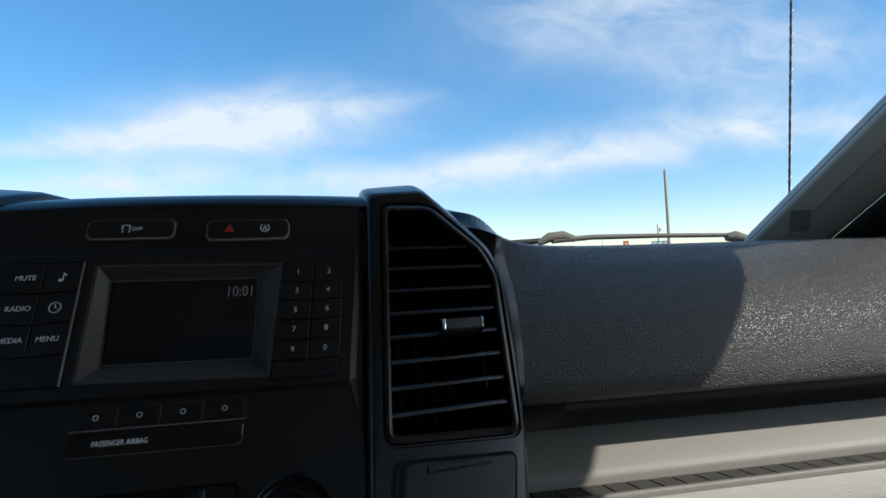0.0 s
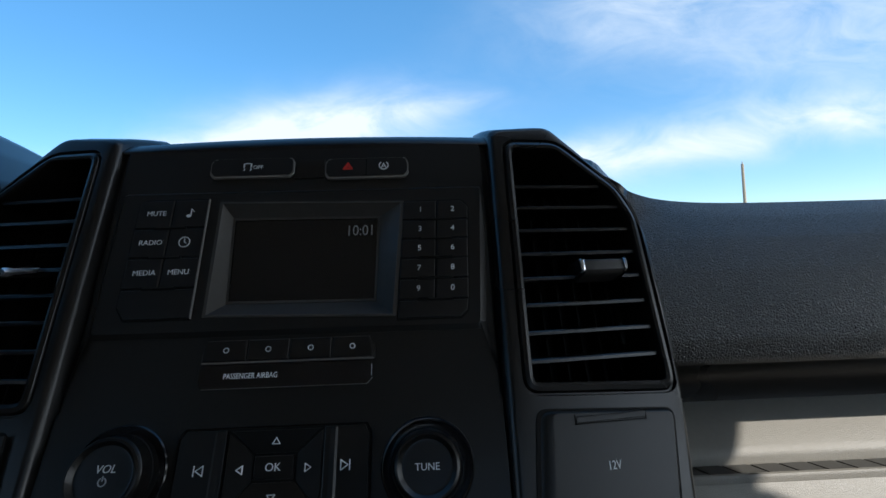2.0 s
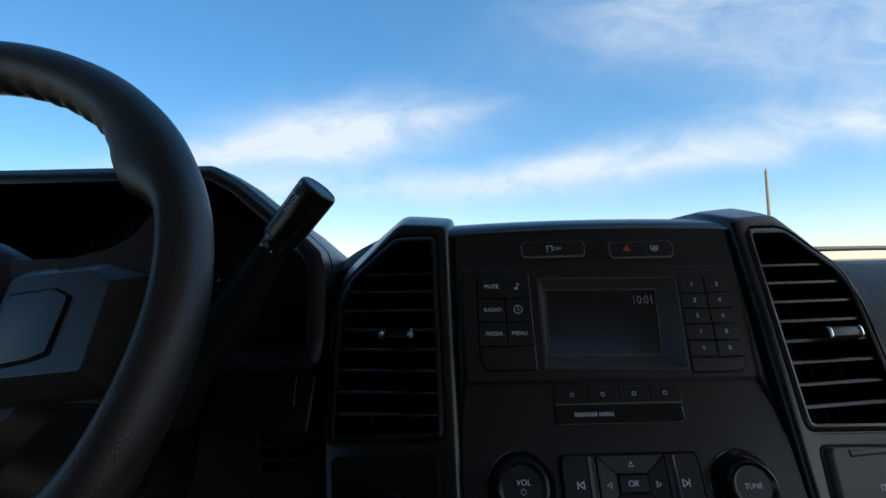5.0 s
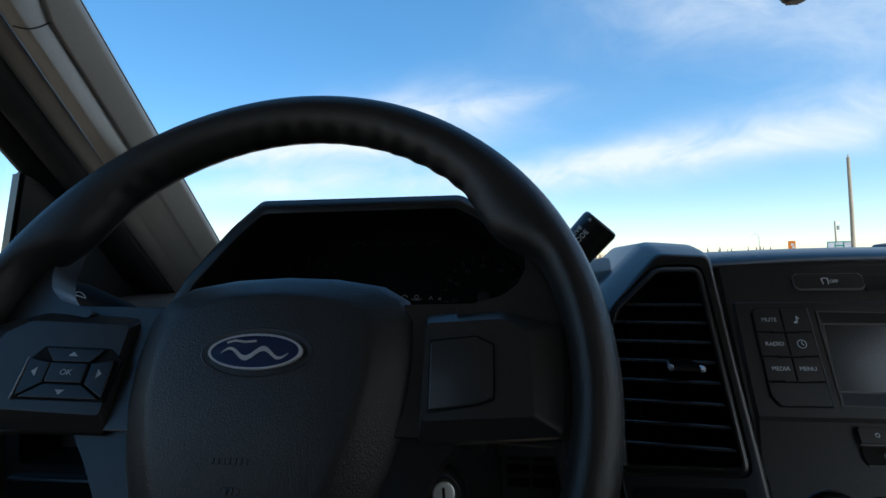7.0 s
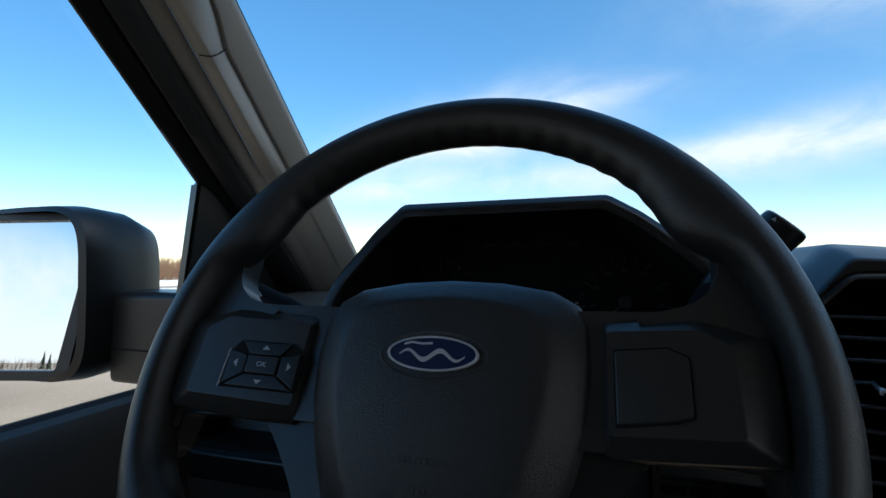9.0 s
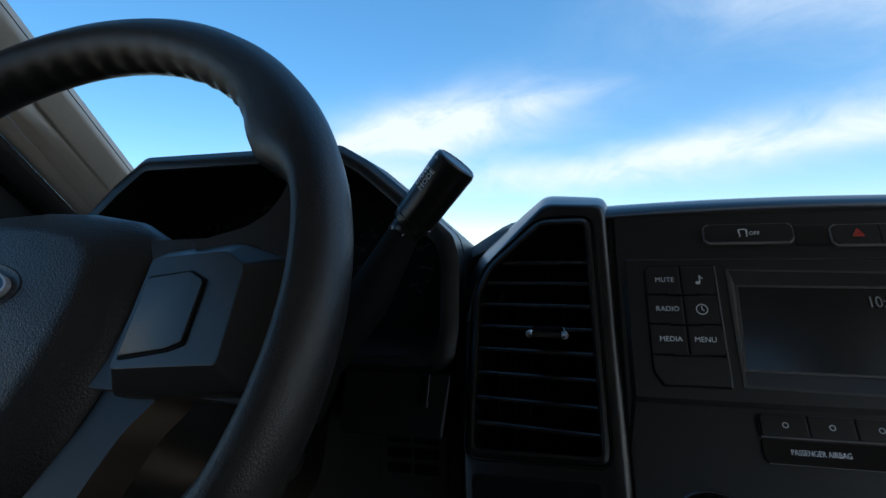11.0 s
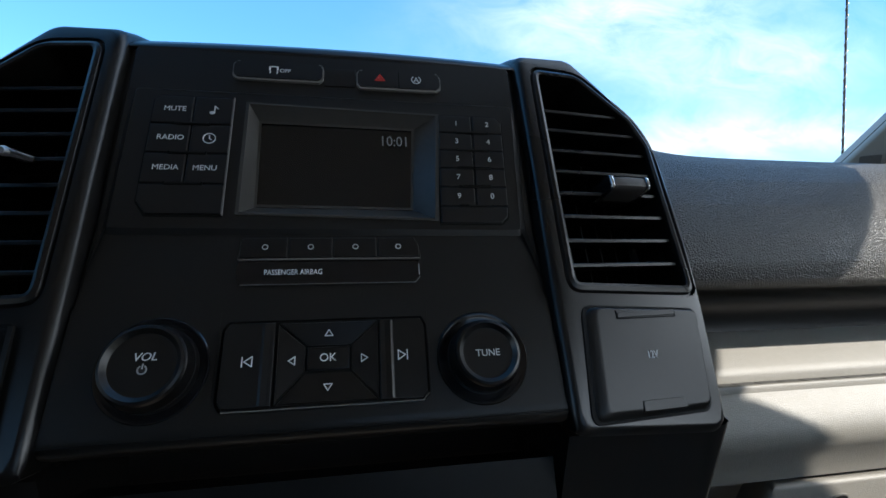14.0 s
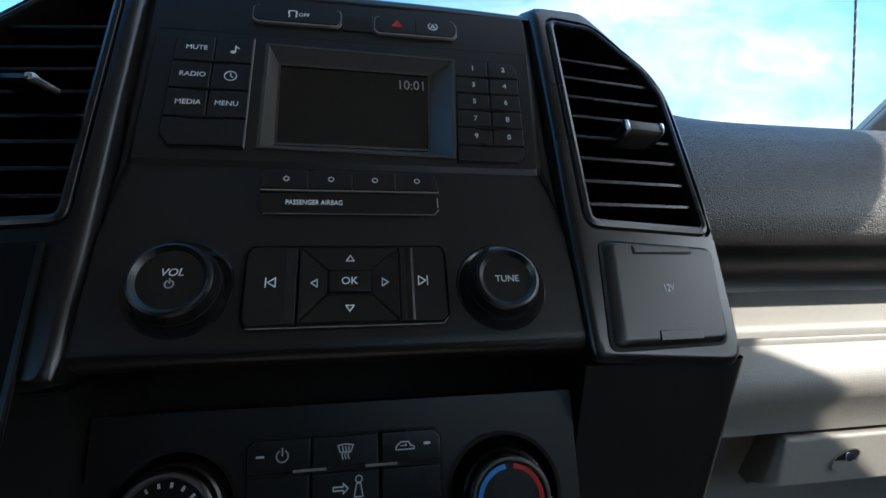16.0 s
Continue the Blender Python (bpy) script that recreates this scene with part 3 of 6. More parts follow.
def make_dashboard():
    top = thing("dashboard", (0, 0.5, 1.2), "truck dashboard with a dark grained pad above a grey-beige lower half", "dashboard")
    xs = [-0.84 + 0.01 * i for i in range(169)]
    part("upper_pad", loft([[(x, y, z) for y, z in dash_profile(x)] for x in xs]), PAD, top, "dark grey grained vinyl pad", sharp=60)
    px = [0.205 + 0.03 * i for i in range(22)]
    # smooth casing that carries the pod's shape over into the pad
    rows = []
    for i in range(26):
        lift = 0.0018 if i < 23 else (0.0010, 0.0, -0.0012)[i - 23]
        row = []
        for j in range(1, 11):
            x = 0.118 + (0.104 + 0.0024 * j) * i / 25
            y, z = dash_profile(x)[j]
            row.append((x, y - lift, z + lift))
        rows.append(row)
    part("pod_casing", loft(rows), DARK, top, "smooth black casing beside the vent", sharp=60)

    def run(name, prof, mat, label="", xs_=None):
        return part(name, loft([[(x, y, z) for y, z in prof] for x in (xs_ or px)]), mat, top, label, sharp=40)

    part("speck", lathe([(0.0006, 0.0), (0.0005, 0.0003), (0.0002, 0.0004)], 8, lambda p: Vector((0.348 + p[0], 0.3236 - p[2], 1.416 + p[1]))), VOID, top, "tiny dark nick")
    # groove coloured near black, so the pad's shade is in the colour
    run("recess", [(0.350, 1.3910), (0.376, 1.387), (0.390, 1.378), (0.395, 1.364), (0.393, 1.3500)], DARK, "groove under the pad, its shade put into a dark colour")
    run("shelf", [(0.3932, 1.3512), (0.3900, 1.3498), (0.381, 1.3430), (0.370, 1.3340), (0.3630, 1.3283), (0.3600, 1.3250), (0.3585, 1.3215), (0.3580, 1.314)], STONE, "grey-beige sloping ledge")
    run("tray_mat", [(0.3582, 1.3160), (0.333, 1.3160)], RUBBER, "dark mat in the tray")
    for k in range(31):
        x = 0.195 + 0.0205 * k
        if k == 0:
            bm = prism(rounded([(0.0105, 0), (0.0292, 0), (0.0187, 0.0236), (0, 0.0236)], 0.0008), 0, 0.0012, lambda p: Vector((p[0], 0.3342 + p[1], 1.3161 + p[2])), 0.0004)
            first = part("mat_rib", bm, MAT, top)
            mesh = first.data
            first.location.x = x
        else:
            o = new("mat_rib", mesh)
            o.parent, o.matrix_parent_inverse = top, base_of(top).inverted()
            o.location.x = x
    run("tray_lip", [(0.3345, 1.314), (0.3343, 1.3218), (0.3334, 1.3228), (0.3312, 1.3226), (0.3300, 1.3208), (0.3298, 1.316)], STONE, "thin raised grey lip")
    run("lower_panel", [(0.3295, 1.318), (0.326, 1.314), (0.320, 1.305), (0.3155, 1.297), (0.314, 1.288), (0.318, 1.280), (0.326, 1.270), (0.3295, 1.2585), (0.3305, 1.2545), (0.340, 1.2530), (0.375, 1.2500), (0.40, 1.10), (0.42, 0.98)], STONE, "grey-beige grained panel above the glovebox")
    for sd in (-1, 1):
        part("end_block", prism(rounded([(0.385, 1.30), (0.78, 1.30), (0.78, 1.47), (0.60, 1.500), (0.42, 1.492), (0.392, 1.47)], 0.006), 0.0, 0.14, lambda p: Vector((sd * (0.72 + p[2]), p[0], p[1])), 0.002), PAD, top)
    # driver's knee panel
    kx = [-0.82 + 0.02 * i for i in range(32)]
    run("knee_panel", [(0.52, 1.42), (0.43, 1.405), (0.392, 1.39), (0.380, 1.37), (0.374, 1.34), (0.372, 1.30), (0.40, 1.05)], KNEE, "brown-grey plastic knee panel", kx)
    vent = part("knee_vent", prism(rounded(box2(-0.296, 1.325, -0.238, 1.378), 0.004), 0, 0.003, lambda p: Vector((p[0], 0.3735 - p[2], p[1])), 0.0012), KNEE, top, "small slotted grille")
    for i in range(3):
        z = 1.338 + 0.0125 * i
        for j in range(2):
            x = -0.290 + 0.0235 * j
            part("slot", prism(rounded(box2(x, z, x + 0.021, z + 0.008), 0.002), 0.0030, 0.0038, lambda p: Vector((p[0], 0.3735 - p[2], p[1]))), VOID, vent)


make_dashboard()


def make_glovebox():
    top = thing("glovebox", (0.45, 0.31, 1.15), "grey-beige plastic glovebox door with a recessed latch", "glovebox")
    fn = lambda p: Vector((p[0], 0.328 - p[2], p[1]))
    outl = []
    for x0, xb, z1, z0, w in ((0.312, 0.290, 1.2480, 1.2140, -0.030), (0.3085, 0.2800, 1.2505, 1.2155, -0.010), (0.3060, 0.2870, 1.2512, 1.2160, -0.004), (0.3050, 0.2955, 1.2500, 1.2170, -0.001), (0.3070, 0.3000, 1.2475, 1.2185, 0.0)):
        outl.append([tuple(fn((x, z, w))) for x, z in rounded([(x0, z1), (xb, z0), (0.74, z0 - 0.002), (0.74, z1)], 0.0035, 4)])
    part("lip", loft(outl, True, True), STONE, top, "projecting upper lip of the door", sharp=50)
    part("door", prism(rounded([(0.262, 1.240), (0.250, 1.02), (0.74, 1.02), (0.74, 1.240)], 0.012, 4), -0.085, -0.062, fn, 0.0028, 3), STONE, top)
    cx, cz = 0.3540, 1.2335
    oval = [(cx + 0.0137 * math.cos(a) + 0.0030 * math.sin(a), cz + 0.0067 * math.sin(a) + 0.0034 * math.cos(a)) for a in [2 * math.pi * i / 28 for i in range(28)]]
    inner = [(cx + (x - cx) * 0.88, cz + (y - cz) * 0.85) for x, y in oval]
    latch = part("latch", ring(oval, inner, -0.001, 0.0012, fn), STONE, top, "oval latch bezel")
    part("hollow", prism(inner, 0.0001, 0.0006, fn), VOID, latch)
    part("paddle", prism([(cx + (x - cx) * 0.86 - 0.0022, cz + (min(y, cz - 0.0005) - cz) * 0.9 - 0.0006) for x, y in oval], 0.0004, 0.0022, fn, 0.0005), STONE, latch, "pale latch paddle")
    key = lathe([(0.0034, 0.0004), (0.0034, 0.0020), (0.0027, 0.0024)], 18, fn, centre=(cx + 0.0020, cz + 0.0014))
    part("lock", key, CHROME, latch, "small round metal lock")


make_glovebox()


# ---- centre stack ----
def make_stack():
    top = thing("center_stack", (0, 0.30, 1.34), "black plastic centre stack with radio keys, display and knobs", "centre console")
    f = STACK
    # main fascia and its cap
    well = [(-0.0487, 0.0765), (0.0575, 0.0735), (0.0625, 0.1452), (-0.0485, 0.1480)]
    hole = rounded(well, 0.001)
    shape = lambda hw, lo, hi: rounded([(-hw, lo), (hw, lo), (hw, hi), (-hw, hi)], 0.002)
    outl = [(shape(hw, 0.0675, 0.186), w) for hw, w in ((0.1225, -0.05), (0.1225, -0.0032), (0.1150, -0.0026), (0.1130, -0.0016), (0.1118, -0.0002), (0.1108, 0.0))] + [(hole, 0.0), (hole, -0.03)]
    part("fascia", loft([[(x, y, w) for x, y in pts] for pts, w in outl], True, fn=f), BLACK, top, sharp=30)
    cross = ((-0.1225, -0.0032), (-0.1150, -0.0026), (-0.1130, -0.0016), (-0.1118, -0.0002), (-0.1108, 0.0), (0.0, 0.0), (0.1108, 0.0), (0.1118, -0.0002), (0.1130, -0.0016), (0.1150, -0.0026), (0.1225, -0.0032))
    part("lower_fascia", loft([[(x, v, w) for x, w in cross] for v in (0.0265, 0.045, 0.0570, 0.0640, 0.0680)], fn=f), BLACK, top, sharp=30)
    rows = []
    for i in range(13):
        x = -0.1185 + 0.237 * i / 12
        d = 0.2 * x * x
        rows.append([tuple(f((x, 0.1858, -0.0001))), (x, 0.3335, 1.5465 - d), (x, 0.340, 1.5510 - d), (x, 0.352, 1.5545 - d), (x, 0.370, 1.5572 - d), (x, 0.41, 1.5572 - d), (x, 0.48, 1.555 - d), (x, 0.56, 1.548 - d)])
    part("top_cap", loft(rows), DARK, top, "dark dash top above the controls", sharp=60)
    plate = rounded([(-0.1070, 0.0690), (0.1040, 0.0680), (0.1095, 0.1535), (-0.1065, 0.1545)], 0.002)
    rim_ = rounded([(-0.1082, 0.0660), (0.1052, 0.0650), (0.1105, 0.1550), (-0.1075, 0.1560)], 0.002)
    part("plate_edge", ring(rim_, plate, -0.004, 0.0002, f, w_in=0.0017), BLACK, top, "chamfered edge of the radio plate")
    part("screen_plate", ring(plate, hole, -0.010, 0.0016, f), BLACK, top)
    # sloping facets that widen down the sides of the radio plate
    for s, apex, elbow, foot in ((-1, 0.1070, 0.1068, 0.1122), (1, 0.1095, 0.1040, 0.1122)):
        bm = bmesh.new()
        q = [bm.verts.new(f((s * x, v, w))) for x, v, w in ((apex, 0.1510, 0.0017), (elbow, 0.0690, 0.0018), (foot, 0.0375, 0.0004), (0.1122, 0.0690, -0.0022), (0.1118, 0.110, -0.0016))]
        bm.faces.new((q[0], q[1], q[3], q[4]))
        bm.faces.new((q[1], q[2], q[3]))
        part("side_facet", bm, BLACK, top, flat=True)
    # lower plate with a rolled lower edge
    bm = bmesh.new()
    prism(box2(-0.0490, -0.0262, 0.0470, 0.0285), -0.012, 0.0016, f, bm=bm)
    plate_with_hole((-0.1115, -0.0262, -0.0490, 0.0285), (-0.0742, -0.0008), 0.0232, -0.012, 0.0016, f, bm)
    plate_with_hole((0.0470, -0.0262, 0.1115, 0.0285), (0.0730, -0.0022), 0.0226, -0.012, 0.0016, f, bm)
    part("lower_plate", bm, BLACK, top)
    roll = ((-0.0262, 0.0016), (-0.0285, 0.0015), (-0.0305, 0.0009), (-0.0322, -0.0003), (-0.0334, -0.0022), (-0.0340, -0.0050), (-0.0342, -0.0120))
    part("lower_edge", loft([[(x, v, w) for v, w in roll] for x in (-0.1122, 0.0, 0.1122)], fn=f), BLACK, top, "rounded lower edge of the overhang", sharp=60)
    for s in (-1, 1):
        strip = [(s * x, w) for x, w in ((0.1112, 0.0014), (0.1122, 0.0012), (0.1135, -0.0012), (0.1150, -0.0026), (0.1225, -0.0032))]
        part("side_strip", loft([[(x, v, w) for x, w in strip] for v in (-0.031, 0.0, 0.0285)], fn=f), BLACK, top)
    # display well and display
    o = well
    lcd_w = lambda v: -0.0107 + (v - 0.089) * 0.120
    i4 = [(-0.0424, 0.0878), (0.0450, 0.0866), (0.0474, 0.1388), (-0.0420, 0.1400)]
    bm = bmesh.new()
    mid_ = [(0.004 + (x - 0.004) * 0.965, 0.11 + (y - 0.11) * 0.965) for x, y in o]
    for k in range(4):
        j = (k + 1) % 4
        rows = []
        for q in range(13):
            u = q / 12
            a, c, e = (Vector(p[k]).lerp(Vector(p[j]), u) for p in (o, mid_, i4))
            rows.append([(a.x, a.y, 0.0022), (c.x, c.y, 0.0022), (c.x * 0.97 + e.x * 0.03, c.y * 0.97 + e.y * 0.03, 0.0016), (e.x, e.y, lcd_w(e.y))])
        loft(rows, bm=bm)
    bezel = part("display_bezel", placed(bm, f), SATIN, top, "bevelled satin frame round the display")
    part("display", loft([[(x, y, lcd_w(y) - 0.0003) for x, y in i4[:2]], [(x, y, lcd_w(y) - 0.0003) for x, y in (i4[3], i4[2])]], fn=f), LCD, top, "dark display with a clock")
    inner = [(-0.0410, 0.0893), (0.0437, 0.0881), (0.0460, 0.1373), (-0.0406, 0.1385)]
    bm = bmesh.new()
    a = [bm.verts.new((x, y, lcd_w(y) + 0.0006)) for x, y in i4]
    b = [bm.verts.new((x, y, lcd_w(y) + 0.0006)) for x, y in inner]
    for k in range(4):
        bm.faces.new((a[k], a[(k + 1) % 4], b[(k + 1) % 4], b[k]))
    part("display_edge", placed(bm, f), SATIN, bezel, flat=True)
    dw = lcd_w(0.1295) + 0.0008
    letters("10:01", 0.0098, 0.0355, 0.1295, dw, f, top, LIT, name="clock_digits", squeeze=0.82)

    # key blocks
    def key(pts, w=0.0030, mat=KEYMAT, name="key", parent=None, bevel=0.0006):
        return part(name, prism(pts, 0.0, w, f, bevel), mat, parent or top)

    def keypad(name, frame_pts, label):
        part(name, prism(frame_pts, 0.0, 0.0019, f), VOID, top, label)

    keypad("key_bed", rounded([(-0.0965, 0.0830), (-0.0915, 0.0752), (-0.0545, 0.0752), (-0.0545, 0.1505), (-0.0930, 0.1505), (-0.0965, 0.1470)], 0.0008), "dark seam round the keys")
    g = 0.00045
    split = -0.0752
    vs = [0.1498, 0.1308, 0.1121, 0.0935, 0.0758]
    for r in range(3):
        t, b = vs[r] - g, vs[r + 1] + g
        left = [(-0.0958, b), (split - g, b), (split - g, t), (-0.0958, t)] if r else [(-0.0958, b), (split - g, b), (split - g, t), (-0.0928, t), (-0.0958, t - 0.003)]
        k1 = key(left)
        k2 = key(box2(split + g, b, -0.0552, t))
        letters(("MUTE", "RADIO", "MEDIA")[r], 0.0044, -0.0846, (b + t) / 2 + 0.0002, 0.0031, f, k1)
        cx, cy = -0.0652, (b + t) / 2 + 0.0002
        if r == 0:
            bm = stroke([(cx + 0.0009, cy - 0.0017), (cx + 0.0009, cy + 0.0026), (cx + 0.0026, cy + 0.0008)], 0.0006, 0.003, 0.0033, f)
            prism([(cx - 0.0003 + 0.0014 * math.cos(q), cy - 0.0019 + 0.0010 * math.sin(q)) for q in [math.pi * i / 7 for i in range(14)]], 0.003, 0.0033, f, bm=bm)
            part("note_mark", bm, INK, k2, flat=True)
        elif r == 1:
            bm = stroke(arc(cx, cy, 0.0031, 0, 345, 22), 0.0005, 0.003, 0.0033, f, close=True)
            stroke([(cx, cy + 0.002), (cx, cy), (cx + 0.0011, cy - 0.0008)], 0.0005, 0.003, 0.0033, f, bm)
            part("clock_mark", bm, INK, k2, flat=True)
        else:
            letters("MENU", 0.0044, cx - 0.0003, cy, 0.0031, f, k2)
        part("key_slot", prism(box2(split - 0.0095, vs[r + 1] - 0.0007, split + 0.0095, vs[r + 1] + 0.0010), 0.0, 0.0033, f), VOID, top)
        part("key_tab", prism(box2(split - 0.0085, vs[r + 1] + 0.0002, split + 0.0085, vs[r + 1] + 0.0009), 0.0, 0.0036, f), DARK, top)
    key([(-0.0905, vs[4] + g), (-0.0552, vs[4] + g), (-0.0552, vs[3] - g), (-0.0958, vs[3] - g), (-0.0958, vs[4] + 0.008)])
    part("key_edge", prism(box2(-0.0550, 0.0758, -0.0545, 0.1498), 0.0, 0.0032, f), EDGE, top, "bright satin edge beside the keys")

    f = lambda p: STACK((p[0] + 0.0008 + 0.045 * (p[1] - 0.108), p[1], p[2]))
    keypad("key_bed", rounded([(0.0588, 0.0708), (0.0950, 0.0708), (0.0990, 0.0750), (0.0995, 0.1400), (0.0955, 0.1452), (0.0600, 0.1452)], 0.0008), "dark seam round the number keys")
    vs = [0.1446, 0.1316, 0.1192, 0.1069, 0.0945, 0.0821, 0.0714]
    split = 0.0800
    for r in range(5):
        t, b = vs[r] - g, vs[r + 1] + g
        right = [(split + g, b), (0.0986, b), (0.0986, t), (split + g, t)] if r else [(split + g, b), (0.0986, b), (0.0988, t - 0.0045), (0.0950, t), (split + g, t)]
        k1, k2 = key(box2(0.0597, b, split - g, t)), key(right)
        letters(str((2 * r + 1) % 10), 0.0048, 0.0704, (b + t) / 2 + 0.0001, 0.0031, f, k1)
        letters(str((2 * r + 2) % 10), 0.0048, 0.0897, (b + t) / 2 + 0.0001, 0.0031, f, k2)
        part("key_slot", prism(box2(split - 0.010, vs[r + 1] - 0.0007, split + 0.010, vs[r + 1] + 0.0009), 0.0, 0.0033, f), VOID, top)
        part("key_tab", prism(box2(split - 0.009, vs[r + 1] + 0.0002, split + 0.009, vs[r + 1] + 0.0008), 0.0, 0.0036, f), DARK, top)
    key([(0.0597, vs[6] + g), (0.0940, vs[6] + g), (0.0980, vs[6] + 0.0045), (0.0984, vs[5] - g), (0.0597, vs[5] - g)])

    f = STACK
    # top row: traction, hazard and stop-start switches
    def switch(pts, label=""):
        inner = [((x - cx_) * 0.972 + cx_, (y - cy_) * 0.87 + cy_ + 0.0004) for cx_, cy_ in [(sum(p[0] for p in pts) / len(pts), sum(p[1] for p in pts) / len(pts))] for x, y in pts]
        part("switch_rim", ring(pts, inner, 0.0, 0.0016, f), EDGE, top)
        return part("switch", prism(inner, 0.0, 0.0022, f, 0.0007), KEYMAT, top, label)

    off = switch(rounded([(-0.0580, 0.1675), (-0.0555, 0.1650), (-0.0085, 0.1650), (-0.0062, 0.1675), (-0.0062, 0.1765), (-0.0078, 0.1787), (-0.0555, 0.1787), (-0.0580, 0.1765)], 0.001))
    letters("OFF", 0.0036, -0.0285, 0.1718, 0.0023, f, off)
    bm = stroke([(-0.0375, 0.1742), (-0.0360, 0.1746), (-0.0340, 0.1746), (-0.0325, 0.1742)], 0.0006, 0.0022, 0.0025, f)
    stroke([(-0.0372, 0.1742), (-0.0372, 0.1722)], 0.0009, 0.0022, 0.0025, f, bm)
    stroke([(-0.0328, 0.1742), (-0.0328, 0.1722)], 0.0009, 0.0022, 0.0025, f, bm)
    stroke([(-0.0372, 0.1716), (-0.0366, 0.1706), (-0.0372, 0.1696)], 0.0005, 0.0022, 0.0025, f, bm)
    stroke([(-0.0332, 0.1716), (-0.0326, 0.1706), (-0.0332, 0.1696)], 0.0005, 0.0022, 0.0025, f, bm)
    part("skid_mark", bm, INK, off, flat=True)
    part("blank_plate", prism(box2(-0.0056, 0.1640, 0.0126, 0.1775), 0.0, 0.0006, f, 0.0003), DARK, top)
    haz = switch(rounded([(0.0133, 0.1655), (0.0155, 0.1625), (0.0630, 0.1625), (0.0655, 0.1655), (0.0655, 0.1735), (0.0635, 0.1770), (0.0155, 0.1770), (0.0133, 0.1745)], 0.001))
    part("switch_gap", prism(box2(0.0388, 0.1635, 0.0394, 0.1760), 0.0020, 0.0024, f), VOID, haz)
    bm = stroke([(0.0248, 0.1688), (0.0304, 0.1688), (0.0276, 0.1732)], 0.0008, 0.0022, 0.0025, f, close=True)
    stroke([(0.0264, 0.1697), (0.0288, 0.1697), (0.0276, 0.1717)], 0.0006, 0.0022, 0.0025, f, bm, True)
    part("hazard_mark", bm, RED, haz, "red warning triangle", flat=True)
    bm = stroke(arc(0.0500, 0.1708, 0.0028, -230, 50, 18), 0.0006, 0.0022, 0.0025, f)
    stroke([(0.0486, 0.1692), (0.0500, 0.1724), (0.0514, 0.1692)], 0.0005, 0.0022, 0.0025, f, bm)
    stroke([(0.0491, 0.1702), (0.0509, 0.1702)], 0.0004, 0.0022, 0.0025, f, bm)
    part("stop_start_mark", bm, INK, haz, flat=True)

    # four blank buttons and the airbag lamp bar
    f = lambda p: STACK((p[0], p[1] + 0.0024, p[2]))
    part("button_bed", prism(rounded([(-0.0452, 0.0485), (0.0462, 0.0485), (0.0462, 0.0560), (0.0440, 0.0612), (-0.0430, 0.0612), (-0.0452, 0.0590)], 0.001), 0.0, 0.0010, f, 0.0004), DARK, top)
    us = [-0.0445, -0.0212, 0.0010, 0.0234, 0.0455]
    for i in range(4):
        x0, x1 = us[i] + 0.0003, us[i + 1] - 0.0003
        pts = box2(x0, 0.0494, x1, 0.0605)
        if i == 0:
            pts = [(x0, 0.0494), (x1, 0.0494), (x1, 0.0605), (x0 + 0.002, 0.0605), (x0, 0.0588)]
        if i == 3:
            pts = [(x0, 0.0494), (x1, 0.0494), (x1, 0.0560), (x1 - 0.002, 0.0605), (x0, 0.0605)]
        b = key(pts, 0.0028, DARK, "button")
        c = (-0.0322, -0.0101, 0.0123, 0.0344)[i]
        part("lamp_ring", stroke(arc(c, 0.0551, 0.0013, 0, 330, 12), 0.00045, 0.0028, 0.0030, f, close=True), INK, b, flat=True)
    part("button_edge", prism(box2(-0.0445, 0.0484, 0.0458, 0.0490), 0.001, 0.0022, f), EDGE, top)
    bar = rounded([(-0.0448, 0.0385), (-0.0430, 0.0355), (0.0425, 0.0355), (0.0452, 0.0385), (0.0452, 0.0460), (0.0440, 0.0475), (-0.0440, 0.0475), (-0.0448, 0.0465)], 0.0008)
    lampbar = part("airbag_lamp_bar", prism(bar, 0.0, 0.0014, f, 0.0006), GLOSS, top, "gloss black lamp bar")
    part("bar_edge", stroke([(-0.0425, 0.0355), (0.0425, 0.0355), (0.0452, 0.0385)], 0.0004, 0.0006, 0.0014, f), EDGE, lampbar, flat=True)
    # highlight at the bar's right end, drawn as a grey strip
    part("bar_glint", prism(box2(0.0446, 0.0395, 0.0450, 0.0455), 0.001, 0.0016, f), INK_DIM, lampbar)
    letters("PASSENGER AIRBAG", 0.0040, -0.0180, 0.0415, 0.0019, f, lampbar, squeeze=0.78)

    f = STACK
    # knobs
    def knob(cx, cy, name, r, rb):
        part("knob_base", lathe([(rb + 0.0006, -0.004), (rb + 0.0006, 0.0018), (rb, 0.0024), (rb - 0.0012, 0.0022), (rb - 0.0030, 0.0012), (r - 0.001, 0.0010)], 56, f, centre=(cx, cy)), GLOSS, top, "glossy black dished ring under the knob")
        k = part(name, lathe([(r + 0.0016, 0.0010), (r + 0.0015, 0.0035), (r + 0.0007, 0.0070), (r + 0.0001, 0.0098), (r - 0.0001, 0.0120), (r - 0.0010, 0.0133), (r - 0.0022, 0.0136), (r - 0.0032, 0.0128), (r - 0.0040, 0.0120), (r - 0.0052, 0.0118)], 64, f, centre=(cx, cy)), DARK, top, "round black rubber-sided knob", sharp=25)
        part("knob_rim", lathe([(r - 0.0004, 0.0124), (r - 0.0009, 0.0136), (r - 0.0020, 0.0140), (r - 0.0029, 0.0132)], 64, f, centre=(cx, cy), caps=False), DARK, k, "smooth rim")
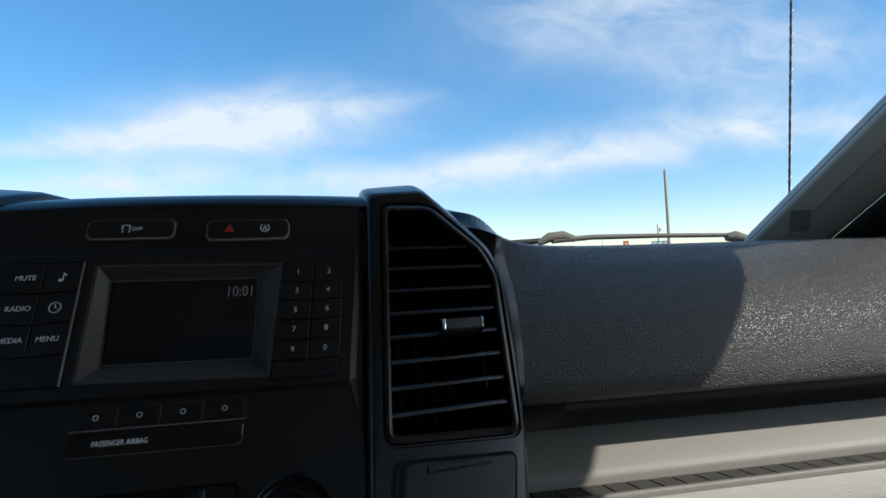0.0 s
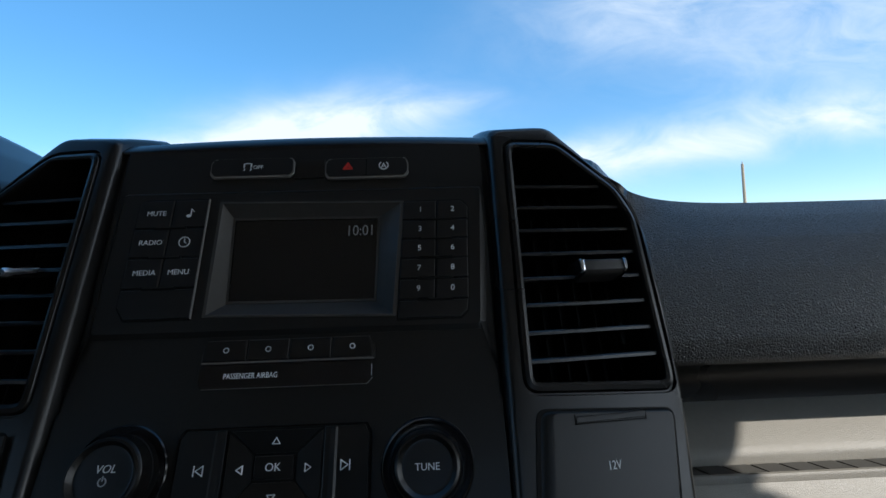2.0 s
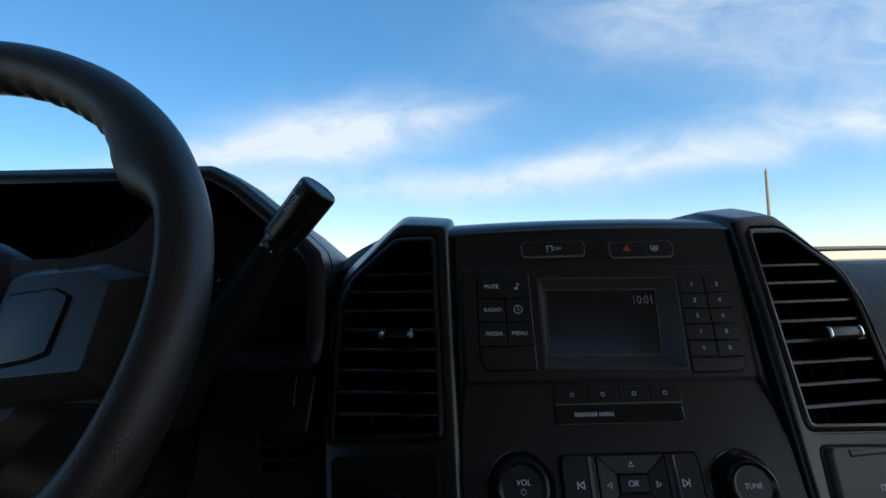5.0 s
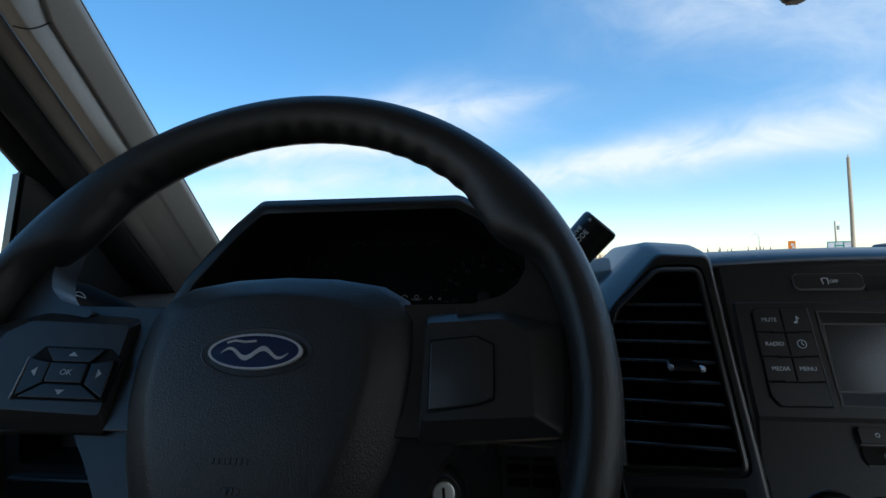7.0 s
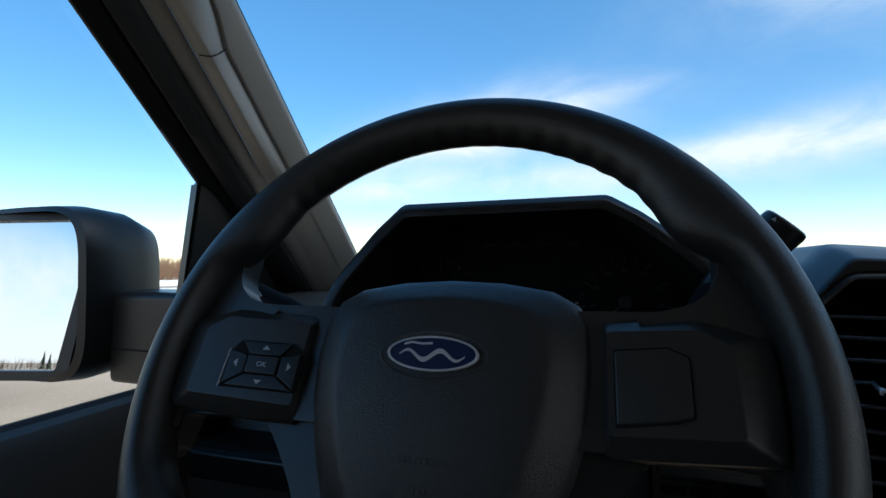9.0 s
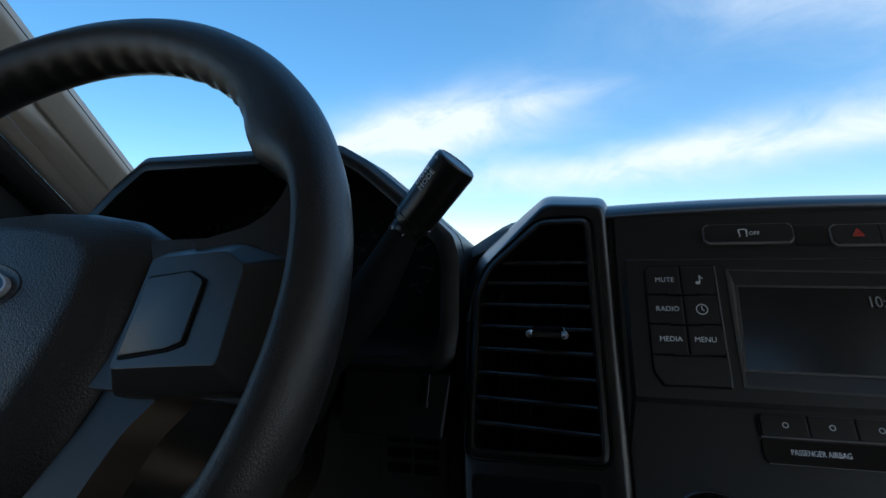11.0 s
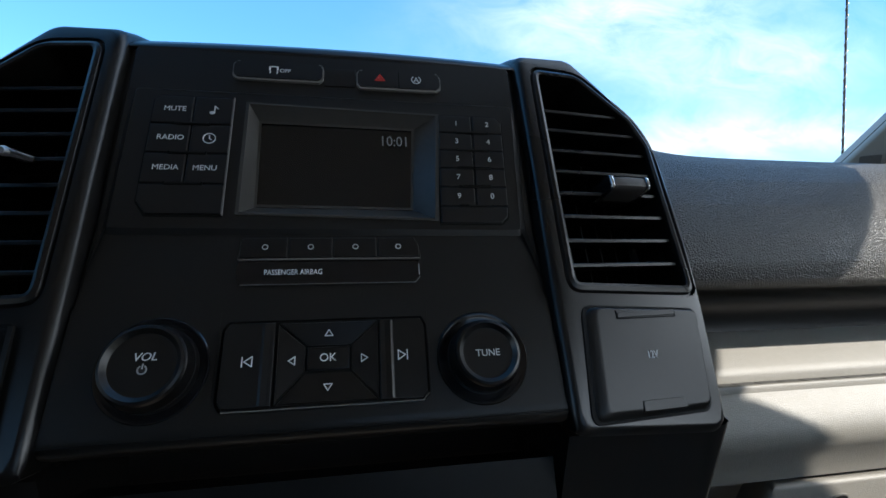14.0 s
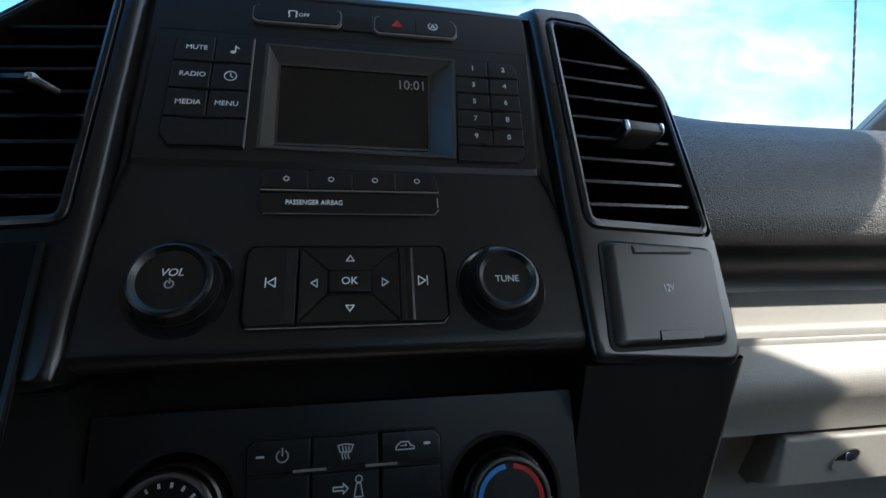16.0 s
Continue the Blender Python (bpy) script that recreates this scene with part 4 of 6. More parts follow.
        part("knob_groove", lathe([(r + 0.0013, 0.0052), (r + 0.0016, 0.0056), (r + 0.0012, 0.0060)], 64, f, centre=(cx, cy), caps=False), VOID, k)
        return k

    vol = knob(-0.0742, -0.0008, "volume_knob", 0.0172, 0.0226)
    letters("VOL", 0.0049, -0.0738, 0.0022, 0.0119, f, vol, slant=0.2)
    bm = stroke(arc(-0.0741, -0.0030, 0.0017, 120, 420, 16), 0.0005, 0.0116, 0.0121, f)
    stroke([(-0.0741, -0.0026), (-0.0741, -0.0006)], 0.0005, 0.0116, 0.0121, f, bm)
    part("power_mark", bm, INK_DIM, vol, flat=True)
    tune = knob(0.0730, -0.0026, "tune_knob", 0.0158, 0.0220)
    letters("TUNE", 0.0045, 0.0730, -0.0028, 0.0119, f, tune)

    # seek keys and the four-way pad
    pad = rounded([(-0.0465, -0.0170), (-0.0440, -0.0208), (0.0425, -0.0208), (0.0452, -0.0175), (0.0452, 0.0140), (0.0432, 0.0182), (-0.0440, 0.0182), (-0.0465, 0.0145)], 0.001)
    part("pad_bed", prism(pad, 0.0, 0.0028, f), VOID, top)
    part("pad_rim", ring([(x * 1.018, y * 1.03) for x, y in pad], pad, 0.0, 0.0034, f, w_in=0.0024), DARK, top, "raised rim round the pad")
    kp = key(rounded([(-0.0458, -0.0165), (-0.0435, -0.0200), (-0.0240, -0.0200), (-0.0240, 0.0175), (-0.0435, 0.0175), (-0.0458, 0.0140)], 0.0006), 0.0046, KEYMAT, "seek_key", bevel=0.0012)
    kn = key(rounded([(0.0232, -0.0200), (0.0420, -0.0200), (0.0446, -0.0170), (0.0446, 0.0138), (0.0428, 0.0175), (0.0232, 0.0175)], 0.0006), 0.0046, DARK, "seek_key", bevel=0.0012)
    for cx, s, k in ((-0.0350, -1, kp), (0.0338, 1, kn)):
        bm = stroke([(cx - s * 0.0020, -0.0024), (cx - s * 0.0020, 0.0020), (cx + s * 0.0014, -0.0002)], 0.0005, 0.0046, 0.0049, f, close=True)
        stroke([(cx + s * 0.0022, -0.0024), (cx + s * 0.0022, 0.0020)], 0.0005, 0.0046, 0.0049, f, bm)
        part("seek_mark", bm, INK, k, flat=True)
        e = 0.0255 * s
        part("key_shoulder", loft([[(e, v, 0.0022), (e + s * 0.0004, v, 0.0046), (e + s * 0.0030, v, 0.0051), (e + s * 0.0046, v, 0.0044)] for v in (-0.0192, 0.0168)], fn=f), DARK, k, flat=True)
    ox, oy = 0.0100, 0.0058
    X, T, B = 0.0228, 0.0172, -0.0198
    petals = (("up", [(-X, T), (X, T), (ox, oy), (-ox, oy)], DARK), ("down", [(-X, B), (X, B), (ox, -oy), (-ox, -oy)], DARK), ("left", [(-X, B), (-X, T), (-ox, oy), (-ox, -oy)], EDGE), ("right", [(X, B), (X, T), (ox, oy), (ox, -oy)], KEYMAT))
    for nm, q, mt in petals:
        cx, cy = sum(p[0] for p in q) / 4, sum(p[1] for p in q) / 4
        q = [(cx + (x - cx) * 0.975, cy + (y - cy) * 0.965) for x, y in q]
        bm = bmesh.new()
        lo = [bm.verts.new((x, y, 0.0)) for x, y in q]
        hi = [bm.verts.new((x, y, 0.0048 if k < 2 else 0.0030)) for k, (x, y) in enumerate(q)]
        bm.faces.new(hi)
        for k in range(4):
            bm.faces.new((lo[k], lo[(k + 1) % 4], hi[(k + 1) % 4], hi[k]))
        bmesh.ops.bevel(bm, geom=[e for e in bm.edges if all(v in hi for v in e.verts)], offset=0.0004, segments=2, affect="EDGES")
        p = part("pad_key", placed(bm, f), DARK if mt is EDGE else mt, top)
        d = {"up": (0, 1), "down": (0, -1), "left": (-1, 0), "right": (1, 0)}[nm]
        c = (d[0] * 0.0160, d[1] * 0.0122 - 0.0006)
        n = (-d[1], d[0])
        w = 0.0042
        tri = [(c[0] + d[0] * 0.0016, c[1] + d[1] * 0.0016), (c[0] - d[0] * 0.0012 + n[0] * 0.0018, c[1] - d[1] * 0.0012 + n[1] * 0.0018), (c[0] - d[0] * 0.0012 - n[0] * 0.0018, c[1] - d[1] * 0.0012 - n[1] * 0.0018)]
        part("arrow_mark", stroke(tri, 0.0004, 0.003, w + 0.0004, f, close=True), INK, p, flat=True)
    ok = key(box2(-ox + 0.0006, -oy + 0.0006, ox - 0.0006, oy - 0.0006), 0.0046, DARK, "ok_key", bevel=0.0009)
    letters("OK", 0.0052, -0.0002, 0.0, 0.0047, f, ok)
    part("pad_edge", stroke([(-0.0440, -0.0210), (0.0425, -0.0210), (0.0454, -0.0177)], 0.0005, 0.0, 0.0034, f), EDGE, top, flat=True)

    # lower body under the overhang
    zs = [1.3275, 1.315, 1.30, 1.26, 1.22, 1.16, 1.08]
    for s in (-1, 1):
        rows = []
        for z in zs:
            d = max(0, 1.33 - z)
            rows.append([(s * 0.116, 0.34, z), (s * 0.116, 0.256 + d * 0.30, z)] + [(s * (x - 0.07 * d), y + d * 0.28, z) for x, y in ((0.190, 0.252), (0.203, 0.2545), (0.209, 0.259), (0.2125, 0.267), (0.214, 0.280), (0.216, 0.42))])
        part("side_cheek", loft(rows), BLACK, top, sharp=40)
    # cubby and underside coloured near black to carry the shade under the overhang
    part("cubby", prism(box2(-0.1165, 1.290, 0.1165, 1.350), 0, 0.004, lambda p: Vector((p[0], 0.34 - p[2], p[1]))), VOID, top, "open cubby under the radio, its shade put into near-black colour")
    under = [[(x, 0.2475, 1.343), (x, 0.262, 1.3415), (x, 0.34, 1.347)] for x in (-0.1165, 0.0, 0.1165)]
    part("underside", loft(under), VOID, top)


make_stack()


def make_climate():
    top = thing("climate_panel", (0, 0.30, 1.22), "black climate panel with two round knobs and flat keys", "climate controls")
    f = CLIMATE
    bm = prism(box2(-0.0490, -0.11, 0.0440, 0.022), -0.02, 0.0, f)
    plate_with_hole((-0.114, -0.11, -0.0490, 0.022), (-0.0770, -0.0205), 0.0262, -0.02, 0.0, f, bm)
    plate_with_hole((0.0440, -0.11, 0.114, 0.022), (0.0745, -0.0250), 0.0280, -0.02, 0.0, f, bm)
    part("fascia", bm, BLACK, top)
    rows = ((0.0075, -0.0065), (-0.0085, -0.0230))
    cols = ((-0.0465, -0.0188), (-0.0180, 0.0130), (0.0143, 0.0428))
    part("key_bed", prism(rounded([(-0.0475, -0.040), (0.0438, -0.040), (0.0438, 0.0045), (0.0405, 0.0085), (-0.0440, 0.0085), (-0.0475, 0.0045)], 0.001), 0, 0.0008, f), VOID, top)
    for i, (t, b) in enumerate(rows + ((-0.0245, -0.0390),)):
        for j, (l, r) in enumerate(cols):
            pts = box2(l + 0.0003, b, r - 0.0003, t)
            if i == 0 and j == 0:
                pts = [(l, b), (r, b), (r, t), (l + 0.003, t), (l, t - 0.003)]
            if i == 0 and j == 2:
                pts = [(l, b), (r, b), (r, t - 0.003), (r - 0.003, t), (l, t)]
            k = part("key", prism(pts, 0.0, 0.0026, f, 0.0007), DARK if j == 2 else KEYMAT, top)
            cx, cy = (l + r) / 2, (t + b) / 2
            W = (0.0026, 0.0029)
            if i == 0 and j == 0:
                bm = stroke(arc(cx + 0.0015, cy - 0.0002, 0.0026, 120, 420, 18), 0.0006, *W, f)
                stroke([(cx + 0.0015, cy), (cx + 0.0015, cy + 0.0032)], 0.0006, *W, f, bm)
                stroke([(cx - 0.0098, cy), (cx - 0.0068, cy)], 0.0010, *W, f, bm)
                part("power_mark", bm, INK_DIM, k, flat=True)
            elif i == 0 and j == 1:
                bm = stroke([(cx - 0.0036, cy + 0.0026), (cx, cy + 0.0032), (cx + 0.0036, cy + 0.0026), (cx + 0.0024, cy - 0.0004), (cx - 0.0024, cy - 0.0004)], 0.0005, *W, f, close=True)
                for q in (-0.0014, 0, 0.0014):
                    stroke([(cx + q, cy + 0.002), (cx + q + 0.0004, cy), (cx + q - 0.0003, cy - 0.0018), (cx + q + 0.0002, cy - 0.0034)], 0.0005, *W, f, bm)
                part("defrost_mark", bm, INK_DIM, k, flat=True)
            elif i == 0 and j == 2:
                x = cx - 0.003
                bm = stroke([(x - 0.0045, cy - 0.0012), (x - 0.0040, cy + 0.0004), (x - 0.002, cy + 0.0022), (x + 0.0018, cy + 0.0022), (x + 0.0030, cy + 0.0004), (x + 0.0045, cy), (x + 0.0045, cy - 0.0012)], 0.0005, *W, f, close=True)
                stroke([(x - 0.002, cy + 0.0005), (x + 0.001, cy + 0.0005), (x + 0.0003, cy + 0.0012)], 0.0004, *W, f, bm)
                stroke([(cx + 0.0065, cy + 0.001), (cx + 0.0090, cy + 0.001)], 0.0012, *W, f, bm)
                part("recirculation_mark", bm, INK_DIM, k, flat=True)
            elif i == 1 and j == 1:
                bm = stroke([(cx - 0.0055, cy + 0.0008), (cx - 0.001, cy + 0.0008), (cx - 0.001, cy + 0.0022), (cx + 0.0012, cy), (cx - 0.001, cy - 0.0022), (cx - 0.001, cy - 0.0008), (cx - 0.0055, cy - 0.0008)], 0.0005, *W, f, close=True)
                stroke(arc(cx + 0.0062, cy + 0.0036, 0.0015, 0, 330, 12), 0.0005, *W, f, bm, True)
                stroke([(cx + 0.0052, cy + 0.0018), (cx + 0.0040, cy - 0.0040), (cx + 0.0080, cy - 0.0040), (cx + 0.0070, cy + 0.0018)], 0.0005, *W, f, bm, True)
                part("airflow_mark", bm, INK_DIM, k, flat=True)
        if i < 2:
            for x in (-0.0188, 0.0143):
                part("key_slot", prism(box2(x - 0.0085, b - 0.0014, x + 0.0085, b + 0.0010), 0.0, 0.0029, f), VOID, top)
                part("key_tab", prism(box2(x - 0.0075, b - 0.0006, x + 0.0075, b + 0.0005), 0.0, 0.0033, f), EDGE, top)

    def knob(cx, cy, name, rw):
        part("knob_well", lathe([(rw, -0.02), (rw, -0.001), (rw + 0.0012, 0.0012), (rw - 0.0006, 0.0010), (rw - 0.002, -0.016), (0.015, -0.018)], 56, f, centre=(cx, cy)), VOID, top)
        r = 0.0205
        k = part(name, lathe([(r + 0.003, -0.018), (r + 0.0025, -0.002), (r + 0.0010, 0.0035), (r, 0.0045), (r - 0.0003, 0.0105), (r - 0.002, 0.0124), (r - 0.0032, 0.0124), (r - 0.0040, 0.0116), (r - 0.0046, 0.0114)], 64, f, centre=(cx, cy)), DARK, top, "round black knob", sharp=25)
        part("knob_rim", lathe([(r - 0.0010, 0.0116), (r - 0.0015, 0.0128), (r - 0.0025, 0.0130), (r - 0.0034, 0.0120)], 64, f, centre=(cx, cy), caps=False), SATIN, k)
        return k

    k = knob(0.0745, -0.0250, "temperature_knob", 0.0280)
    part("cold_arc", stroke(arc(0.0745, -0.0250, 0.0150, 100, 200, 22), 0.0021, 0.0110, 0.0121, f), BLUE, k, "blue cold mark", flat=True)
    part("hot_arc", stroke(arc(0.0745, -0.0250, 0.0150, 80, -20, 22), 0.0021, 0.0110, 0.0121, f), RED, k, "red hot mark", flat=True)
    letters("MAX", 0.0046, 0.0695, -0.0320, 0.0120, f, k)
    letters("MAX", 0.0046, 0.0797, -0.0320, 0.0120, f, k)
    letters("A/C", 0.0042, 0.0695, -0.0362, 0.0120, f, k)
    part("pointer", prism(box2(0.0955, -0.0300, 0.0968, -0.0270), 0.006, 0.010, f), INK, k)
    part("blank_window", prism(box2(0.0682, -0.0275, 0.0718, -0.0255), 0.0112, 0.0120, f), INK_DIM, k)
    part("blank_window", prism(box2(0.0775, -0.0275, 0.0811, -0.0255), 0.0112, 0.0120, f), INK_DIM, k)
    k = knob(-0.0770, -0.0205, "fan_knob", 0.0262)
    for i in range(9):
        a = radians(160 - 20 * i)
        part("fan_mark", stroke([(-0.0770 + 0.0138 * math.cos(a), -0.0205 + 0.0138 * math.sin(a)), (-0.0770 + 0.0152 * math.cos(a), -0.0205 + 0.0152 * math.sin(a))], 0.0006 + 0.0001 * i, 0.0112, 0.0120, f), INK_DIM, k, flat=True)
    bm = stroke(arc(-0.0785, -0.0230, 0.0016, 0, 330, 10), 0.0005, 0.0112, 0.0121, f, close=True)
    stroke(arc(-0.0752, -0.0230, 0.0016, 0, 330, 10), 0.0005, 0.0112, 0.0121, f, bm, True)
    stroke(arc(-0.0768, -0.0252, 0.0016, 0, 330, 10), 0.0005, 0.0112, 0.0121, f, bm, True)
    part("fan_symbol", bm, INK_DIM, k, flat=True)


make_climate()


# ---- vent pods ----
POD = [(0.1175, 1.5535), (0.1590, 1.5565), (0.1785, 1.5370), (0.2060, 1.5070), (0.2128, 1.4830), (0.2140, 1.4380), (0.2120, 1.3930), (0.2035, 1.3300), (0.1960, 1.3260), (0.1125, 1.3335), (0.1145, 1.4140), (0.1160, 1.4600)]
OPEN = [(0.1320, 1.5380), (0.1605, 1.5380), (0.1945, 1.5075), (0.2025, 1.4900), (0.2025, 1.3990), (0.1285, 1.4030)]
SLATS = [1.5130, 1.4990, 1.4845, 1.4702, 1.4560, 1.4415, 1.4270, 1.4130]


def span_at(z, pts=OPEN):
    xs = []
    for (x0, z0), (x1, z1) in zip(pts, pts[1:] + pts[:1]):
        if (z0 - z) * (z1 - z) < 0:
            xs.append(x0 + (x1 - x0) * (z - z0) / (z1 - z0))
    return min(xs), max(xs)


def make_vent(fn, side):
    lit = "black plastic air vent pod with horizontal slats and a chrome-tipped knob"
    top = thing("air_vent", fn((0.165, 1.40, -0.03)), lit, "air vent", "dash air vents")
    # face of the pod with the opening through it
    n = 240

    def resample(pts, start):
        pts = rounded(pts, start, 4)
        c = Vector((0.165, 1.468))
        out = []
        for k in range(n):
            a = 2 * math.pi * k / n
            d = Vector((math.cos(a), math.sin(a)))
            best = None
            for i, p in enumerate(pts):
                p, q = Vector(p), Vector(pts[(i + 1) % len(pts)])
                e = q - p
                den = d.x * e.y - d.y * e.x
                if abs(den) < 1e-12:
                    continue
                t = ((p.x - c.x) * e.y - (p.y - c.y) * e.x) / den
                s = ((p.x - c.x) * d.y - (p.y - c.y) * d.x) / den
                if t > 0 and -1e-6 <= s <= 1 + 1e-6 and (best is None or t < best):
                    best = t
            out.append(tuple(c + d * best))
        return out

    def offset(pts, d):
        """The outline moved outwards by d."""
        out = []
        for k, p in enumerate(pts):
            p, a, b = Vector(p), Vector(pts[k - 1]), Vector(pts[(k + 1) % len(pts)])
            e, g = (p - a).normalized(), (b - p).normalized()
            n1, n2 = Vector((-e.y, e.x)), Vector((-g.y, g.x))
            m_ = (n1 + n2).normalized()
            out.append(tuple(p + m_ * d / max(0.5, m_.dot(n1))))
        return out

    po, op = resample(POD, 0.006), resample(OPEN, 0.003)
    inset = lambda d: resample(offset(POD, -d), 0.006)
    outset = lambda d: resample(offset(OPEN, d), 0.003 + d)

    c = Vector((0.165, 1.468))
    mirror = fn((0.165, 1.468, 0)).x < 0

    def flank(off, dy, rise):
        out = []
        for x, z in po:
            d = (Vector((x, z)) - c).normalized()
            k = off * (0.45 if x < 0.125 and z < 1.53 else 1.0)
            q = pod_right((x + d.x * k, z, -0.006))
            q = Vector((q.x, q.y + dy, q.z + max(0, d.y) * k + rise * max(0, d.y)))
            out.append((-q.x if mirror else q.x, q.y, q.z))
        return out

    rows = [flank(0.011, 0.14, 0.0), flank(0.011, 0.042, 0.0015), flank(0.0085, 0.024, 0.0), flank(0.0045, 0.008, 0.0)]
    for pts, w in ((po, -0.0034), (inset(0.0010), -0.0016), (inset(0.0024), -0.0002), (inset(0.0042), 0.0006), (outset(0.0066), 0.0006)):
        rows.append([tuple(fn((x, z, w))) for x, z in pts])
    part("surround", loft(rows, True), DARK, top, "curved black frame", sharp=40)
    lip = [outset(0.0066), outset(0.0060), outset(0.0052), outset(0.0042), outset(0.0022), outset(0.0006), op, op]
    ws = (0.0006, -0.0014, -0.0014, 0.0006, 0.0014, 0.0010, -0.0004, -0.05)
    part("opening_lip", loft([[(x, z, w) for x, z in pts] for pts, w in zip(lip, ws)], True, fn=fn), DARK, top, "raised lip round the slats", sharp=30)
    # duct back and vanes in the void colour, which darkens the depth
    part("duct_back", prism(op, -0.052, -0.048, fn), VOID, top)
    for z in SLATS:
        a, b = span_at(z)
        prof = [(-0.0008, -0.0045), (-0.0014, -0.0030), (-0.0012, -0.0022), (0.0002, -0.0020), (0.0010, -0.0026), (0.0012, -0.0045), (0.0060, -0.026), (0.0050, -0.0262)]
        part("slat", loft([[(x, z + dz, w) for dz, w in prof] for x in (a + 0.0002, b - 0.0002)], True, True, fn=fn), DARK, top)
    for i in range(6):
        x = 0.139 + 0.0112 * i
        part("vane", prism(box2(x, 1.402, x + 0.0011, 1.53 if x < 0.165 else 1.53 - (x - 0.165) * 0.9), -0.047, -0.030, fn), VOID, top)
    z = SLATS[4] + (0.0028 if side > 0 else 0.0085)
    dx, kw = (0.0, 1.0) if side > 0 else (-0.0210, 0.84)
    place = lambda x: 0.1754 + dx + (x - 0.1754) * kw

    def bead(x0, x1, h, d, flare):
        rows_ = []
        for i in range(7):
            t = i / 6
            e = 1 - flare * (2 * t - 1) ** 4
            rows_.append([(x0 + (x1 - x0) * t, z + h * e * math.copysign(abs(math.sin(a)) ** 0.5, math.sin(a)), -0.002 + d * e * math.copysign(abs(math.cos(a)) ** 0.5, math.cos(a))) for a in [2 * math.pi * k / 18 for k in range(18)]])
        return loft(rows_, True, True, fn=fn)

    if side > 0:
        k = part("knob", bead(place(0.1634), place(0.1874), 0.0044, 0.0104, 0.06), SATIN, top, "small black knob on the slat")
        part("knob_tip", bead(place(0.1606), place(0.1640), 0.0048, 0.0112, 0.16), CHROME, k, "chrome tip")
        part("knob_tip", bead(place(0.1872), place(0.1896), 0.0048, 0.0112, 0.16), CHROME, k, "chrome tip")
        return top
    # this knob stands out as a wedge between two slanting chrome strips
    ends = [((place(0.1690), z + 0.0062, -0.004), (place(0.1640), z - 0.0030, 0.018)), ((place(0.1860), z + 0.0062, -0.004), (place(0.1895), z - 0.0030, 0.018))]
    rows_ = []
    for t in (0.0, 0.25, 0.5, 0.75, 0.92, 1.0):
        (a0, b0), (a1, b1) = [[Vector(p) for p in e] for e in ends]
        p, q = a0.lerp(b0, t), a1.lerp(b1, t)
        h = 0.0026 * (1 - 0.5 * t ** 6)
        rows_.append([(p.x, p.y - h, p.z), (p.x, p.y + h, p.z), (q.x, q.y + h, q.z), (q.x, q.y - h, q.z)])
    k = part("knob", loft(rows_, True, True, fn=fn), GLOSS, top, "black wedge-shaped knob on the slat")
    for a, b in ends:
        path = [Vector(a).lerp(Vector(b), t) for t in (0.0, 0.3, 0.7, 0.9, 1.0)]
        part("knob_tip", tube([fn(p) for p in path], [0.0016, 0.0016, 0.0018, 0.0026, 0.0018], 10), PLATED, k, "slanting chrome strip")
    return top


make_vent(pod_right, 1)
make_vent(pod_left, -1)


def make_lid():
    top = thing("power_outlet_cover", pod_right((0.165, 1.336, 0)), "black hinged plastic cover of the power outlet", "outlet cover")
    fn = pod_right
    rim = rounded([(0.1208, 1.3362), (0.1935, 1.3355), (0.2026, 1.3860), (0.1278, 1.3908)], [0.006, 0.006, 0.006, 0.006], 5)
    part("recess", prism(rim, 0.0, 0.0012, fn), VOID, top, "dark gap round the cover")
    foot = rounded([(0.1226, 1.3376), (0.1926, 1.3368), (0.2016, 1.3852), (0.1294, 1.3896)], [0.0055, 0.0050, 0.0050, 0.0055], 6)
    face = rounded([(0.1306, 1.3418), (0.1912, 1.3402), (0.1996, 1.3838), (0.1356, 1.3878)], [0.0035, 0.0030, 0.0040, 0.0035], 6)
    between = lambda k: [(p[0] + (q[0] - p[0]) * k, p[1] + (q[1] - p[1]) * k) for p, q in zip(foot, face)]
    rows = [(foot, -0.001), (foot, 0.0004), (between(0.10), 0.0015), (between(0.35), 0.0025), (between(0.70), 0.0033), (face, 0.0036)]
    k = part("lid", loft([[(x, y, w) for x, y in pts] for pts, w in rows], True, True, fn=fn), BLACK, top, sharp=50)
    part("hinge", prism(rounded(box2(0.1465, 1.3828, 0.1838, 1.3857), 0.0006), 0.0026, 0.0042, fn, 0.0004), BLACK, k, "thin hinge bar")
    part("hinge_gap", stroke([(0.1462, 1.3864), (0.1462, 1.3824), (0.1841, 1.3820), (0.1841, 1.3858)], 0.0006, 0.0024, 0.0039, fn), VOID, k, flat=True)
    part("thumb_tab", prism(rounded([(0.1490, 1.3392), (0.1760, 1.3386), (0.1752, 1.3436), (0.1498, 1.3441)], 0.0008), 0.0010, 0.0041, fn, 0.0007), BLACK, k, "thumb tab")
    letters("12V", 0.0052, 0.1628, 1.3640, 0.0037, fn, k, squeeze=0.85)


make_lid()


